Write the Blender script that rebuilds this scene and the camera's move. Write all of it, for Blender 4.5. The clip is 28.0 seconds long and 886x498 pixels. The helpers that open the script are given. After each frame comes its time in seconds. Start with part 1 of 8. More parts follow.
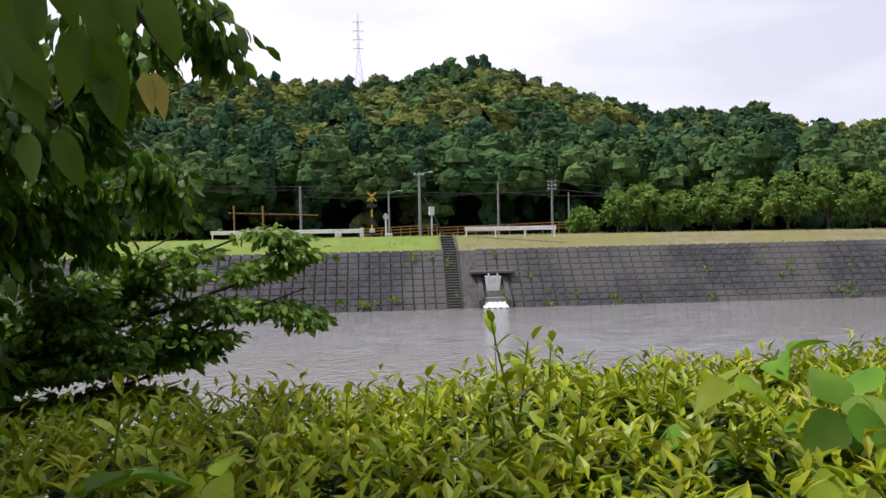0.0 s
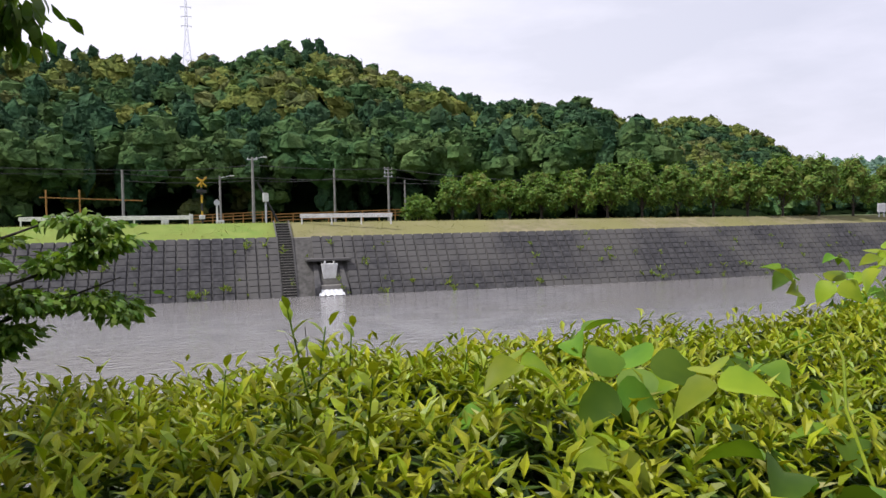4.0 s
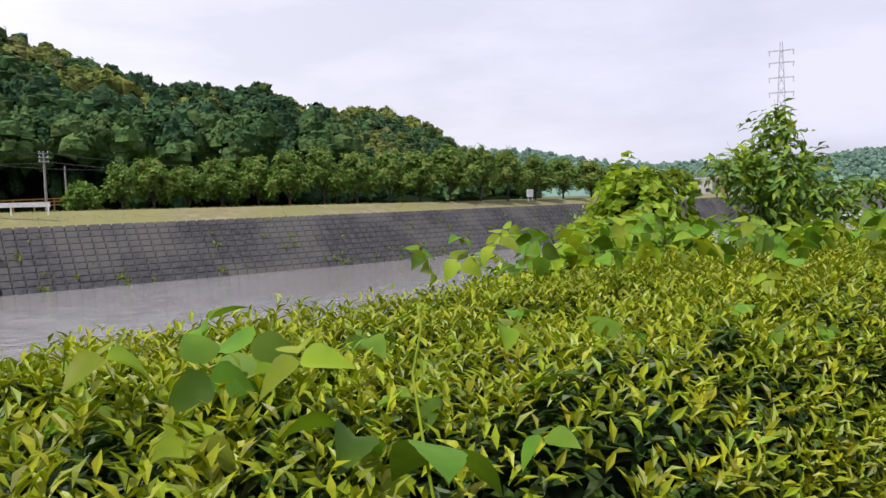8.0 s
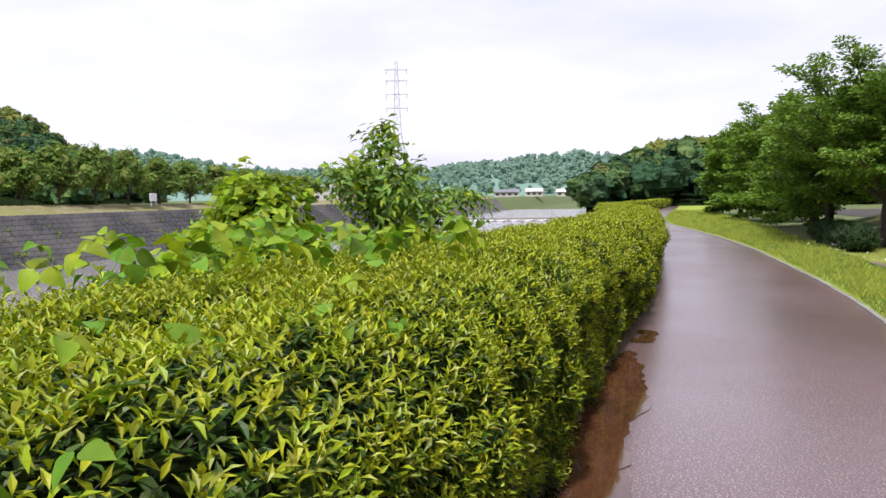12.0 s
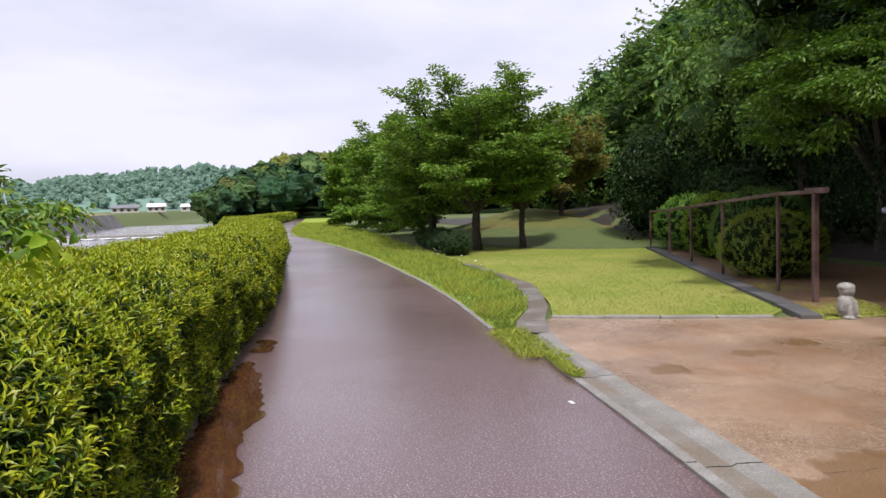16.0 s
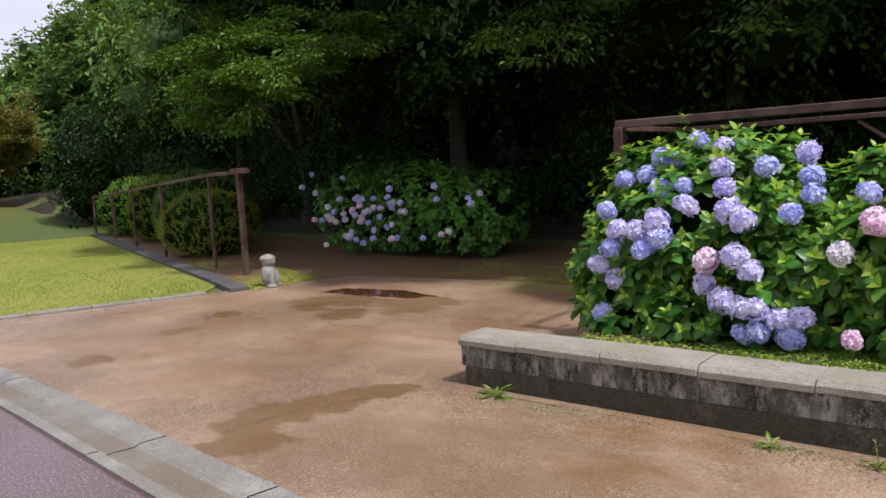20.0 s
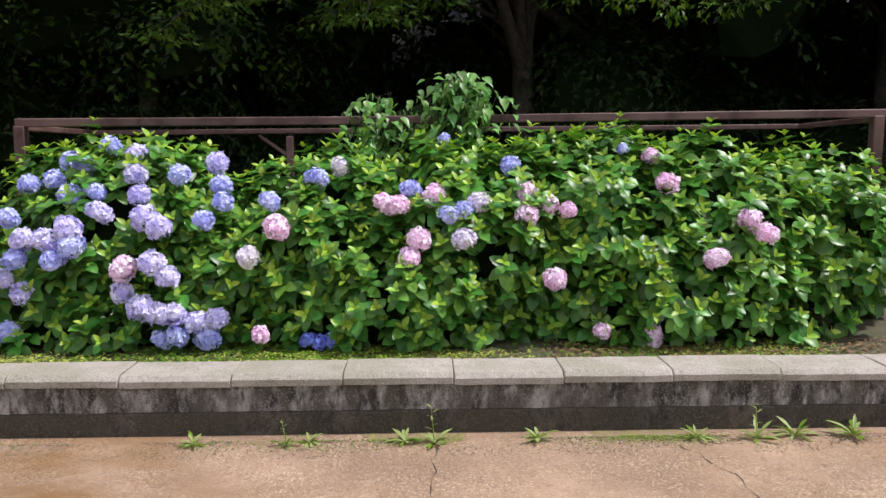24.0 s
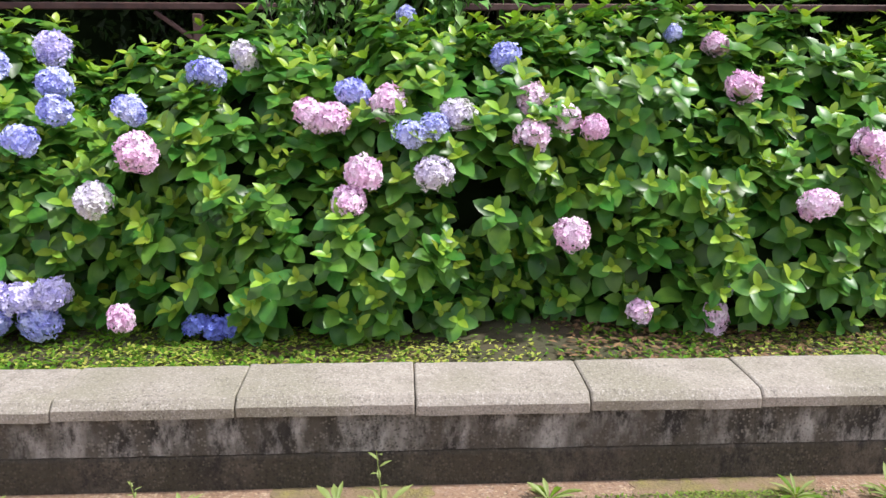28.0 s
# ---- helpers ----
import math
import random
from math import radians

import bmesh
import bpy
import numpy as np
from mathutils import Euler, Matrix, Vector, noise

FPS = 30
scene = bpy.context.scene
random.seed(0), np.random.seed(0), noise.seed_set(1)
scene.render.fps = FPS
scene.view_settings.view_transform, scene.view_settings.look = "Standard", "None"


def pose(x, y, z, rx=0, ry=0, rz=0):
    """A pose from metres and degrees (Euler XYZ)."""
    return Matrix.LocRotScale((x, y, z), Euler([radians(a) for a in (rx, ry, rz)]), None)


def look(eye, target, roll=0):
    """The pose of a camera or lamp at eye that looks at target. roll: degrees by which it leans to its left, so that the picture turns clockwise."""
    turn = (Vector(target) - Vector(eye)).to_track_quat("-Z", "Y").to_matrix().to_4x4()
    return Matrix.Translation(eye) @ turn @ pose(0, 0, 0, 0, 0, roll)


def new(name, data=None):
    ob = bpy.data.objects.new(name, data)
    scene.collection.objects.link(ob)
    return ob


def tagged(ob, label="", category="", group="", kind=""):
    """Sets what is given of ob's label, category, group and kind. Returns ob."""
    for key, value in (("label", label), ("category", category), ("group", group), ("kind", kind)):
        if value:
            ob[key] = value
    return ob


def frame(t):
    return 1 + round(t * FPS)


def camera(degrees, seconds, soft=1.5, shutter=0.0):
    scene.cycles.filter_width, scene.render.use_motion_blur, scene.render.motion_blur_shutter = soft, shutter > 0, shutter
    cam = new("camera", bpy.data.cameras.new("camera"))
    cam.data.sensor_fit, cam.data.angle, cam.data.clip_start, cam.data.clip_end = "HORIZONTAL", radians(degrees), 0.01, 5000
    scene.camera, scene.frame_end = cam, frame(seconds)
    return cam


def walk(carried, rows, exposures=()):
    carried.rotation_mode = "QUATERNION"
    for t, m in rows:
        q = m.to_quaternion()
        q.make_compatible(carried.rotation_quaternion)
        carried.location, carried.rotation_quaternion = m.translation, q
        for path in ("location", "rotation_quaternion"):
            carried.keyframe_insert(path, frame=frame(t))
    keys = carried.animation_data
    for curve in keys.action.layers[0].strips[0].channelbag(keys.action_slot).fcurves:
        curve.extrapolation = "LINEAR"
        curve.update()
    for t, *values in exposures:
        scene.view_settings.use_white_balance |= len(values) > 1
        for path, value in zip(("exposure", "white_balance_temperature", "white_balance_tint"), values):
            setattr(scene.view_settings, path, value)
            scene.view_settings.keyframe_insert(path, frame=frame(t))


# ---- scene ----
import functools

cam = camera(59.22, 28.0)

# eye, point looked at, roll
PATH = [
    (0, (-0.038, 0.343, 1.637), (1.211, 5.184, 1.549), -1.27),
    (0.5, (-0.040, 0.341, 1.638), (1.207, 5.183, 1.547), -1.26),
    (1, (-0.038, 0.338, 1.638), (1.217, 5.177, 1.540), -1.36),
    (1.5, (-0.038, 0.336, 1.639), (1.226, 5.172, 1.530), -1.30),
    (2, (-0.029, 0.334, 1.637), (1.350, 5.138, 1.519), -1.11),
    (2.5, (-0.017, 0.329, 1.637), (1.614, 5.054, 1.508), -0.96),
    (3, (-0.007, 0.319, 1.637), (1.866, 4.953, 1.499), -1.18),
    (3.5, (0.003, 0.317, 1.636), (2.051, 4.876, 1.475), -1.09),
    (5.5, (0.046, 0.285, 1.631), (2.837, 4.425, 1.367), -1.69),
    (6, (0.059, 0.272, 1.631), (3.049, 4.270, 1.362), -1.76),
    (6.5, (0.076, 0.251, 1.630), (3.275, 4.082, 1.347), -1.71),
    (7, (0.091, 0.238, 1.629), (3.513, 3.872, 1.331), -1.57),
    (7.5, (0.106, 0.224, 1.627), (3.705, 3.680, 1.312), -1.77),
    (8, (0.115, 0.212, 1.629), (3.892, 3.473, 1.307), -1.72),
    (8.5, (0.127, 0.186, 1.627), (4.073, 3.240, 1.315), -1.63),
    (9, (0.137, 0.163, 1.625), (4.240, 3.004, 1.319), -1.48),
    (9.5, (0.156, 0.141, 1.621), (4.369, 2.816, 1.300), -1.63),
    (10, (0.171, 0.129, 1.620), (4.513, 2.586, 1.286), -1.64),
    (10.5, (0.168, 0.118, 1.622), (4.653, 2.296, 1.250), -2.39),
    (11, (0.156, 0.108, 1.625), (4.800, 1.927, 1.263), -1.96),
    (11.5, (0.150, 0.099, 1.627), (4.899, 1.626, 1.283), -1.53),
    (12, (0.148, 0.097, 1.625), (4.986, 1.313, 1.284), -0.91),
    (12.5, (0.099, 0.072, 1.630), (5.014, 0.916, 1.273), -0.97),
    (13, (0.110, 0.065, 1.626), (5.068, 0.593, 1.253), -0.87),
    (13.5, (0.093, 0.055, 1.626), (5.074, 0.303, 1.262), -1.03),
    (15.5, (0.060, -0.009, 1.600), (4.992, -0.764, 1.274), -2.07),
    (16, (0.073, -0.068, 1.596), (4.943, -1.161, 1.292), -1.66),
    (16.5, (0.057, -0.127, 1.590), (4.829, -1.583, 1.256), -1.85),
    (17, (0.036, -0.181, 1.589), (4.659, -2.048, 1.215), -1.81),
    (17.5, (0.024, -0.226, 1.585), (4.468, -2.478, 1.164), -1.95),
    (18, (-0.014, -0.265, 1.582), (4.239, -2.855, 1.129), -2.25),
    (18.5, (-0.055, -0.308, 1.576), (3.984, -3.218, 1.112), -2.49),
    (19, (-0.105, -0.341, 1.575), (3.745, -3.495, 1.097), -2.71),
    (19.5, (-0.152, -0.377, 1.566), (3.490, -3.764, 1.050), -2.75),
    (20, (-0.189, -0.430, 1.566), (2.974, -4.263, 1.013), -3.10),
    (20.5, (-0.232, -0.447, 1.561), (2.315, -4.707, 0.958), -2.82),
    (21, (-0.250, -0.438, 1.566), (1.566, -5.055, 0.937), -1.99),
    (21.5, (-0.238, -0.433, 1.579), (0.972, -5.241, 0.933), -1.04),
    (22, (-0.238, -0.420, 1.601), (0.441, -5.330, 0.941), -0.47),
    (22.5, (-0.231, -0.426, 1.605), (0.108, -5.372, 0.948), -0.63),
    (24.5, (-0.189, -0.395, 1.583), (-0.368, -5.352, 0.950), 0.03),
    (25, (-0.157, -0.411, 1.573), (-0.317, -5.358, 0.870), 0.34),
    (25.5, (-0.168, -0.555, 1.562), (-0.204, -5.493, 0.782), -0.32),
    (26, (-0.233, -0.787, 1.581), (-0.256, -5.725, 0.798), -1.30),
    (26.5, (-0.271, -1.060, 1.559), (-0.280, -5.995, 0.752), -0.75),
    (27, (-0.263, -1.398, 1.540), (-0.441, -6.319, 0.673), -1.45),
    (27.5, (-0.302, -1.794, 1.525), (-0.488, -6.674, 0.450), 0.39),
    (28, (-0.335, -2.142, 1.541), (-0.625, -6.966, 0.258), 0.45),
]
EXPOSURES = [(t, e, 6300, 13) for t, e in ((0.0, -0.05), (8.0, -0.02), (10.0, 0.1), (12.0, 0.30), (13.5, 0.22), (16.0, 0.10), (20.0, 0.0), (22.0, 0.06), (25.0, 0.42), (28.0, 0.48))]
walk(cam, [(t, look(e, a, r)) for t, e, a, r in PATH], EXPOSURES)

# ---- world and sun ----
SUN_EL, SUN_AZ = 60.0, -88.0          # degrees; azimuth clockwise from +y
world = bpy.data.worlds.new("sky")
scene.world = world
world.use_nodes = True
wn, wl = world.node_tree.nodes, world.node_tree.links
wn.clear()
w_out = wn.new("ShaderNodeOutputWorld")
w_bg = wn.new("ShaderNodeBackground")
w_sky = wn.new("ShaderNodeTexSky")
w_sky.sky_type, w_sky.sun_disc = "NISHITA", False
w_sky.sun_elevation, w_sky.sun_rotation = radians(SUN_EL), radians(SUN_AZ)
w_sky.dust_density, w_sky.ozone_density = 4.0, 1.5
# a thin broken cloud layer over the blue
w_co = wn.new("ShaderNodeTexCoord")
w_map = wn.new("ShaderNodeMapping")
w_map.inputs["Scale"].default_value = (1.3, 1.3, 4.5)
w_noise = wn.new("ShaderNodeTexNoise")
w_noise.inputs["Scale"].default_value, w_noise.inputs["Detail"].default_value = 1.7, 6.0
w_noise.inputs["Roughness"].default_value = 0.55
w_ramp = wn.new("ShaderNodeValToRGB")
w_ramp.color_ramp.elements[0].position, w_ramp.color_ramp.elements[1].position = 0.34, 0.62
w_ramp.color_ramp.elements[0].color = (0.72, 0.72, 0.72, 1)
w_mix = wn.new("ShaderNodeMix")
w_mix.data_type = "RGBA"
w_sep = wn.new("ShaderNodeSeparateXYZ")
w_rng = wn.new("ShaderNodeMapRange")
w_rng.inputs["From Min"].default_value, w_rng.inputs["From Max"].default_value = 0.36, 0.92
w_bank = wn.new("ShaderNodeMix")          # thinner, brighter cloud beyond the river
w_bank.data_type = "RGBA"
w_bank.inputs["A"].default_value, w_bank.inputs["B"].default_value = (8.7, 8.65, 10.0, 1), (11.2, 11.0, 11.9, 1)
wl.new(w_co.outputs["Generated"], w_sep.inputs[0])
wl.new(w_sep.outputs["Y"], w_rng.inputs["Value"])
wl.new(w_rng.outputs["Result"], w_bank.inputs["Factor"])
wl.new(w_bank.outputs["Result"], w_mix.inputs["B"])
wl.new(w_co.outputs["Generated"], w_map.inputs["Vector"])
wl.new(w_map.outputs["Vector"], w_noise.inputs["Vector"])
wl.new(w_noise.outputs["Fac"], w_ramp.inputs["Fac"])
wl.new(w_ramp.outputs["Color"], w_mix.inputs["Factor"])
wl.new(w_sky.outputs["Color"], w_mix.inputs["A"])
wl.new(w_mix.outputs["Result"], w_bg.inputs["Color"])
wl.new(w_bg.outputs["Background"], w_out.inputs["Surface"])
w_bg.inputs["Strength"].default_value = 0.1
sun = new("sun", bpy.data.lights.new("sun", "SUN"))
sun.data.energy, sun.data.angle, sun.data.color = 3.75, radians(3.0), (1.0, 0.96, 0.89)
_se, _sa = radians(SUN_EL), radians(SUN_AZ)
sun.matrix_world = look((40 * math.sin(_sa) * math.cos(_se), 40 * math.cos(_sa) * math.cos(_se), 40 * math.sin(_se)), (0, 0, 0))

# ---- materials ----
def mat(name, col, col2=None, rough=0.7, scale=8.0, detail=6.0, bump=0.0, bump_scale=None, metal=0.0, big=None, spread=0.0,
        lo=0.35, hi=0.65, spec=0.5, trans=0.0, rough2=None, rough_scale=1.0, island=None, speck=None, stretch=None, bump_dist=0.01, tint=(1.0, 1.0, 0.45)):
    """A node material: two-colour noise, a second large scale, bump, per-island variation of value and hue."""
    m = bpy.data.materials.new(name)
    m.use_nodes = True
    n, l = m.node_tree.nodes, m.node_tree.links
    b = n["Principled BSDF"]
    b.inputs["Roughness"].default_value, b.inputs["Metallic"].default_value = rough, metal
    b.inputs["Specular IOR Level"].default_value = spec
    co = n.new("ShaderNodeNewGeometry")
    def noise_of(sc, de):
        t = n.new("ShaderNodeTexNoise")
        t.inputs["Scale"].default_value, t.inputs["Detail"].default_value = sc, de
        if de >= 12:
            t.inputs["Roughness"].default_value = 0.72
        if stretch:
            mp = n.new("ShaderNodeMapping")
            mp.inputs["Scale"].default_value = stretch
            l.new(co.outputs["Position"], mp.inputs["Vector"])
            l.new(mp.outputs["Vector"], t.inputs["Vector"])
        else:
            l.new(co.outputs["Position"], t.inputs["Vector"])
        return t
    def ramp_of(src, a, z):
        r = n.new("ShaderNodeMapRange")
        r.inputs["From Min"].default_value, r.inputs["From Max"].default_value = a, z
        l.new(src, r.inputs["Value"])
        return r.outputs["Result"]
    def mix(fac, a, bb, kind="MIX"):
        x = n.new("ShaderNodeMix")
        x.data_type, x.blend_type = "RGBA", kind
        for sock, v in ((x.inputs["Factor"], fac), (x.inputs["A"], a), (x.inputs["B"], bb)):
            if isinstance(v, (int, float)):
                sock.default_value = v
            elif isinstance(v, tuple):
                sock.default_value = (*v, 1)
            else:
                l.new(v, sock)
        return x.outputs["Result"]
    t1 = noise_of(scale, detail)
    c = mix(ramp_of(t1.outputs["Fac"], lo, hi), tuple(col), tuple(col2 or [v * 0.7 for v in col]))
    if big:
        t2 = noise_of(big[0], 3.0)
        c = mix(ramp_of(t2.outputs["Fac"], 0.42, 0.6), c, tuple(big[1]))
    if speck:
        ts = noise_of(speck[0], 2.0)
        c = mix(ramp_of(ts.outputs["Fac"], 0.55, 0.72), c, mix(speck[1], c, (0.75, 0.72, 0.68)))
        td = noise_of(speck[0] * 0.45, 3.0)
        c = mix(ramp_of(td.outputs["Fac"], 0.58, 0.75), c, mix(0.45, c, (0.03, 0.028, 0.025)))
    if spread or island:
        hsv = n.new("ShaderNodeHueSaturation")
        rnd = co.outputs["Random Per Island"]
        r1 = n.new("ShaderNodeMapRange")
        r1.inputs["To Min"].default_value, r1.inputs["To Max"].default_value = 1 - spread, 1 + spread
        l.new(rnd, r1.inputs["Value"])
        l.new(r1.outputs["Result"], hsv.inputs["Value"])
        mul = n.new("ShaderNodeMath")
        mul.operation = "MULTIPLY"
        mul.inputs[1].default_value = 7.31
        fr = n.new("ShaderNodeMath")
        fr.operation = "FRACT"
        l.new(rnd, mul.inputs[0])
        l.new(mul.outputs[0], fr.inputs[0])
        r2 = n.new("ShaderNodeMapRange")
        r2.inputs["To Min"].default_value, r2.inputs["To Max"].default_value = 0.5 - (island or 0.02), 0.5 + (island or 0.02)
        l.new(fr.outputs[0], r2.inputs["Value"])
        l.new(r2.outputs["Result"], hsv.inputs["Hue"])
        l.new(c, hsv.inputs["Color"])
        c = hsv.outputs["Color"]
    l.new(c, b.inputs["Base Color"])
    if rough2 is not None:
        t3 = noise_of(rough_scale, 4.0)
        r3 = n.new("ShaderNodeMapRange")
        r3.inputs["From Min"].default_value, r3.inputs["From Max"].default_value = 0.42, 0.6
        r3.inputs["To Min"].default_value, r3.inputs["To Max"].default_value = rough, rough2
        l.new(t3.outputs["Fac"], r3.inputs["Value"])
        l.new(r3.outputs["Result"], b.inputs["Roughness"])
    if bump:
        t4 = noise_of(bump_scale or scale * 3, 5.0)
        bp = n.new("ShaderNodeBump")
        bp.inputs["Strength"].default_value, bp.inputs["Distance"].default_value = bump, bump_dist
        l.new(t4.outputs["Fac"], bp.inputs["Height"])
        l.new(bp.outputs["Normal"], b.inputs["Normal"])
    if trans:
        tr = n.new("ShaderNodeBsdfTranslucent")
        l.new(mix(1.0, c, tint, "MULTIPLY"), tr.inputs["Color"])
        ms = n.new("ShaderNodeMixShader")
        ms.inputs["Fac"].default_value = trans
        l.new(b.outputs["BSDF"], ms.inputs[1])
        l.new(tr.outputs["BSDF"], ms.inputs[2])
        l.new(ms.outputs["Shader"], n["Material Output"].inputs["Surface"])
    return m


def leaf_mat(name, a, b, spread=0.3, rough=0.45, trans=0.3, island=0.02, spec=0.35):
    return mat(name, a, b, rough=rough, scale=14.0, spread=spread, trans=trans, island=island, spec=spec)


def stained(m, col, spots, edge=4.5, depth=0.68):
    """Brown wet stains and darker zones on a material: (x, y, radius) on the plan, with ragged edges."""
    n, l = m.node_tree.nodes, m.node_tree.links
    b = n["Principled BSDF"]
    co = n.new("ShaderNodeNewGeometry")
    nz = n.new("ShaderNodeTexNoise")
    nz.inputs["Scale"].default_value, nz.inputs["Detail"].default_value = 3.6, 12.0
    mp = n.new("ShaderNodeMapping")
    mp.inputs["Scale"].default_value = (0.75, 1.6, 1.0)
    l.new(co.outputs["Position"], mp.inputs["Vector"])
    l.new(mp.outputs["Vector"], nz.inputs["Vector"])
    def math_(op, a, b_):
        q = n.new("ShaderNodeMath")
        q.operation = op
        for s_, v in zip(q.inputs, (a, b_)):
            if isinstance(v, (int, float)):
                s_.default_value = v
            else:
                l.new(v, s_)
        return q.outputs[0]
    tot = 0.0
    for x, y, r in spots:
        d = n.new("ShaderNodeVectorMath")
        d.operation = "DISTANCE"
        d.inputs[1].default_value = (x, y, 0.0)
        l.new(co.outputs["Position"], d.inputs[0])
        tot = math_("MAXIMUM", math_("SUBTRACT", 1.0, math_("DIVIDE", d.outputs["Value"], r * 1.5)), tot)
    e = math_("MULTIPLY", math_("SUBTRACT", math_("ADD", tot, math_("MULTIPLY", nz.outputs["Fac"], 1.7)), 1.04), edge)
    cl = n.new("ShaderNodeClamp")
    l.new(e, cl.inputs["Value"])
    fac = math_("MULTIPLY", math_("MULTIPLY", cl.outputs["Result"], math_("GREATER_THAN", tot, 0.001)), depth)
    x = n.new("ShaderNodeMix")
    x.data_type = "RGBA"
    l.new(fac, x.inputs["Factor"])
    l.new(b.inputs["Base Color"].links[0].from_socket, x.inputs["A"])
    x.inputs["B"].default_value = (*col, 1)
    l.new(x.outputs["Result"], b.inputs["Base Color"])
    return m


def gritty(m, scale, pale, dark, share=0.3, strength=0.55, relief=0.25):
    """Aggregate that shows at the surface: pale and dark grains in a share of the cells."""
    n, l = m.node_tree.nodes, m.node_tree.links
    b = n["Principled BSDF"]
    co = n.new("ShaderNodeNewGeometry")
    vo = n.new("ShaderNodeTexVoronoi")
    vo.inputs["Scale"].default_value = scale
    l.new(co.outputs["Position"], vo.inputs["Vector"])
    sep = n.new("ShaderNodeSeparateColor")
    l.new(vo.outputs["Color"], sep.inputs["Color"])
    nz = n.new("ShaderNodeTexNoise")
    nz.inputs["Scale"].default_value, nz.inputs["Detail"].default_value = 3.0, 6.0
    l.new(co.outputs["Position"], nz.inputs["Vector"])
    def rng(src, a, z, lo=0.0, hi=1.0):
        r = n.new("ShaderNodeMapRange")
        for key, v in zip(("From Min", "From Max", "To Min", "To Max"), (a, z, lo, hi)):
            r.inputs[key].default_value = v
        l.new(src, r.inputs["Value"])
        return r.outputs["Result"]
    def times(a, c):
        q = n.new("ShaderNodeMath")
        q.operation = "MULTIPLY"
        l.new(a, q.inputs[0])
        l.new(c, q.inputs[1])
        return q.outputs[0]
    grain = rng(vo.outputs["Distance"], 0.62, 0.40)
    patch = rng(nz.outputs["Fac"], 0.36, 0.62, 0.35, 1.0)
    c = b.inputs["Base Color"].links[0].from_socket
    for src, col in (("Red", pale), ("Green", dark)):
        x = n.new("ShaderNodeMix")
        x.data_type = "RGBA"
        l.new(times(times(rng(sep.outputs[src], 1.0 - share, 1.04 - share, 0.0, strength), grain), patch), x.inputs["Factor"])
        l.new(c, x.inputs["A"])
        x.inputs["B"].default_value = (*col, 1)
        c = x.outputs["Result"]
    l.new(c, b.inputs["Base Color"])
    bp = n.new("ShaderNodeBump")
    bp.inputs["Strength"].default_value, bp.inputs["Distance"].default_value = relief, 0.004
    l.new(times(grain, sep.outputs["Blue"]), bp.inputs["Height"])
    if b.inputs["Normal"].links:
        l.new(b.inputs["Normal"].links[0].from_socket, bp.inputs["Normal"])
    l.new(bp.outputs["Normal"], b.inputs["Normal"])
    return m


M = {}
M["hedge_old"] = leaf_mat("hedge_leaf", (0.034, 0.072, 0.007), (0.058, 0.105, 0.009), 0.45, 0.42, 0.2, spec=0.28)
M["hedge_new"] = leaf_mat("hedge_shoot", (0.36, 0.385, 0.015), (0.21, 0.29, 0.012), 0.4, 0.4, 0.3, spec=0.3)
M["vine"] = leaf_mat("vine_leaf", (0.085, 0.190, 0.016), (0.145, 0.265, 0.020), 0.55, 0.5, 0.35, spec=0.16)
M["hyd_leaf"] = leaf_mat("hydrangea_leaf", (0.054, 0.175, 0.026), (0.116, 0.270, 0.036), 0.5, 0.36, 0.28, spec=0.34)
M["hyd_new"] = leaf_mat("hydrangea_young_leaf", (0.31, 0.47, 0.045), (0.22, 0.39, 0.038), 0.25, 0.36, 0.3)
M["climber_leaf"] = leaf_mat("climber_leaf", (0.105, 0.270, 0.055), (0.19, 0.36, 0.095), 0.45, 0.38, 0.35, spec=0.4)
M["tree_leaf"] = leaf_mat("tree_leaf", (0.085, 0.165, 0.022), (0.13, 0.225, 0.028), 0.45)
# next two foliage tones are darkened to carry the shade they stand in
M["dark_leaf"] = leaf_mat("dark_shaded_leaf", (0.022, 0.055, 0.013), (0.036, 0.078, 0.017), 0.4)
M["shade_leaf"] = leaf_mat("shaded_broad_leaf", (0.05, 0.11, 0.010), (0.08, 0.15, 0.013), 0.35, 0.45, 0.45, spec=0.15)
M["brown_leaf"] = leaf_mat("bronze_leaf", (0.26, 0.19, 0.045), (0.17, 0.16, 0.04), 0.35)
M["slope_leaf"] = leaf_mat("slope_tree_leaf", (0.100, 0.190, 0.045), (0.140, 0.235, 0.050), 0.4, 0.7, 0.3)
M["azalea"] = leaf_mat("azalea_leaf", (0.23, 0.29, 0.035), (0.14, 0.20, 0.03), 0.45)
M["cherry_leaf"] = leaf_mat("cherry_leaf", (0.130, 0.235, 0.030), (0.190, 0.310, 0.036), 0.5, 0.42, 0.33)
M["river_leaf"] = leaf_mat("riverside_tree_leaf", (0.12, 0.22, 0.028), (0.17, 0.28, 0.034), 0.45, 0.42, 0.35)
M["row_leaf"] = leaf_mat("levee_tree_leaf", (0.125, 0.225, 0.036), (0.175, 0.285, 0.042), 0.4, 0.6, 0.3)
M["far_core"] = mat("hill_crown", (0.06, 0.118, 0.04), (0.036, 0.08, 0.03), 0.9, 0.9, 8, 1.0, 1.1, spec=0.1, spread=0.3, island=0.01, big=(0.15, (0.085, 0.14, 0.045)), bump_dist=0.9)
M["far_lime"] = mat("hill_crown_lime", (0.15, 0.185, 0.042), (0.085, 0.125, 0.032), 0.9, 0.9, 8, 1.0, 1.1, spec=0.1, spread=0.3, island=0.01, big=(0.15, (0.175, 0.195, 0.046)), bump_dist=0.9)
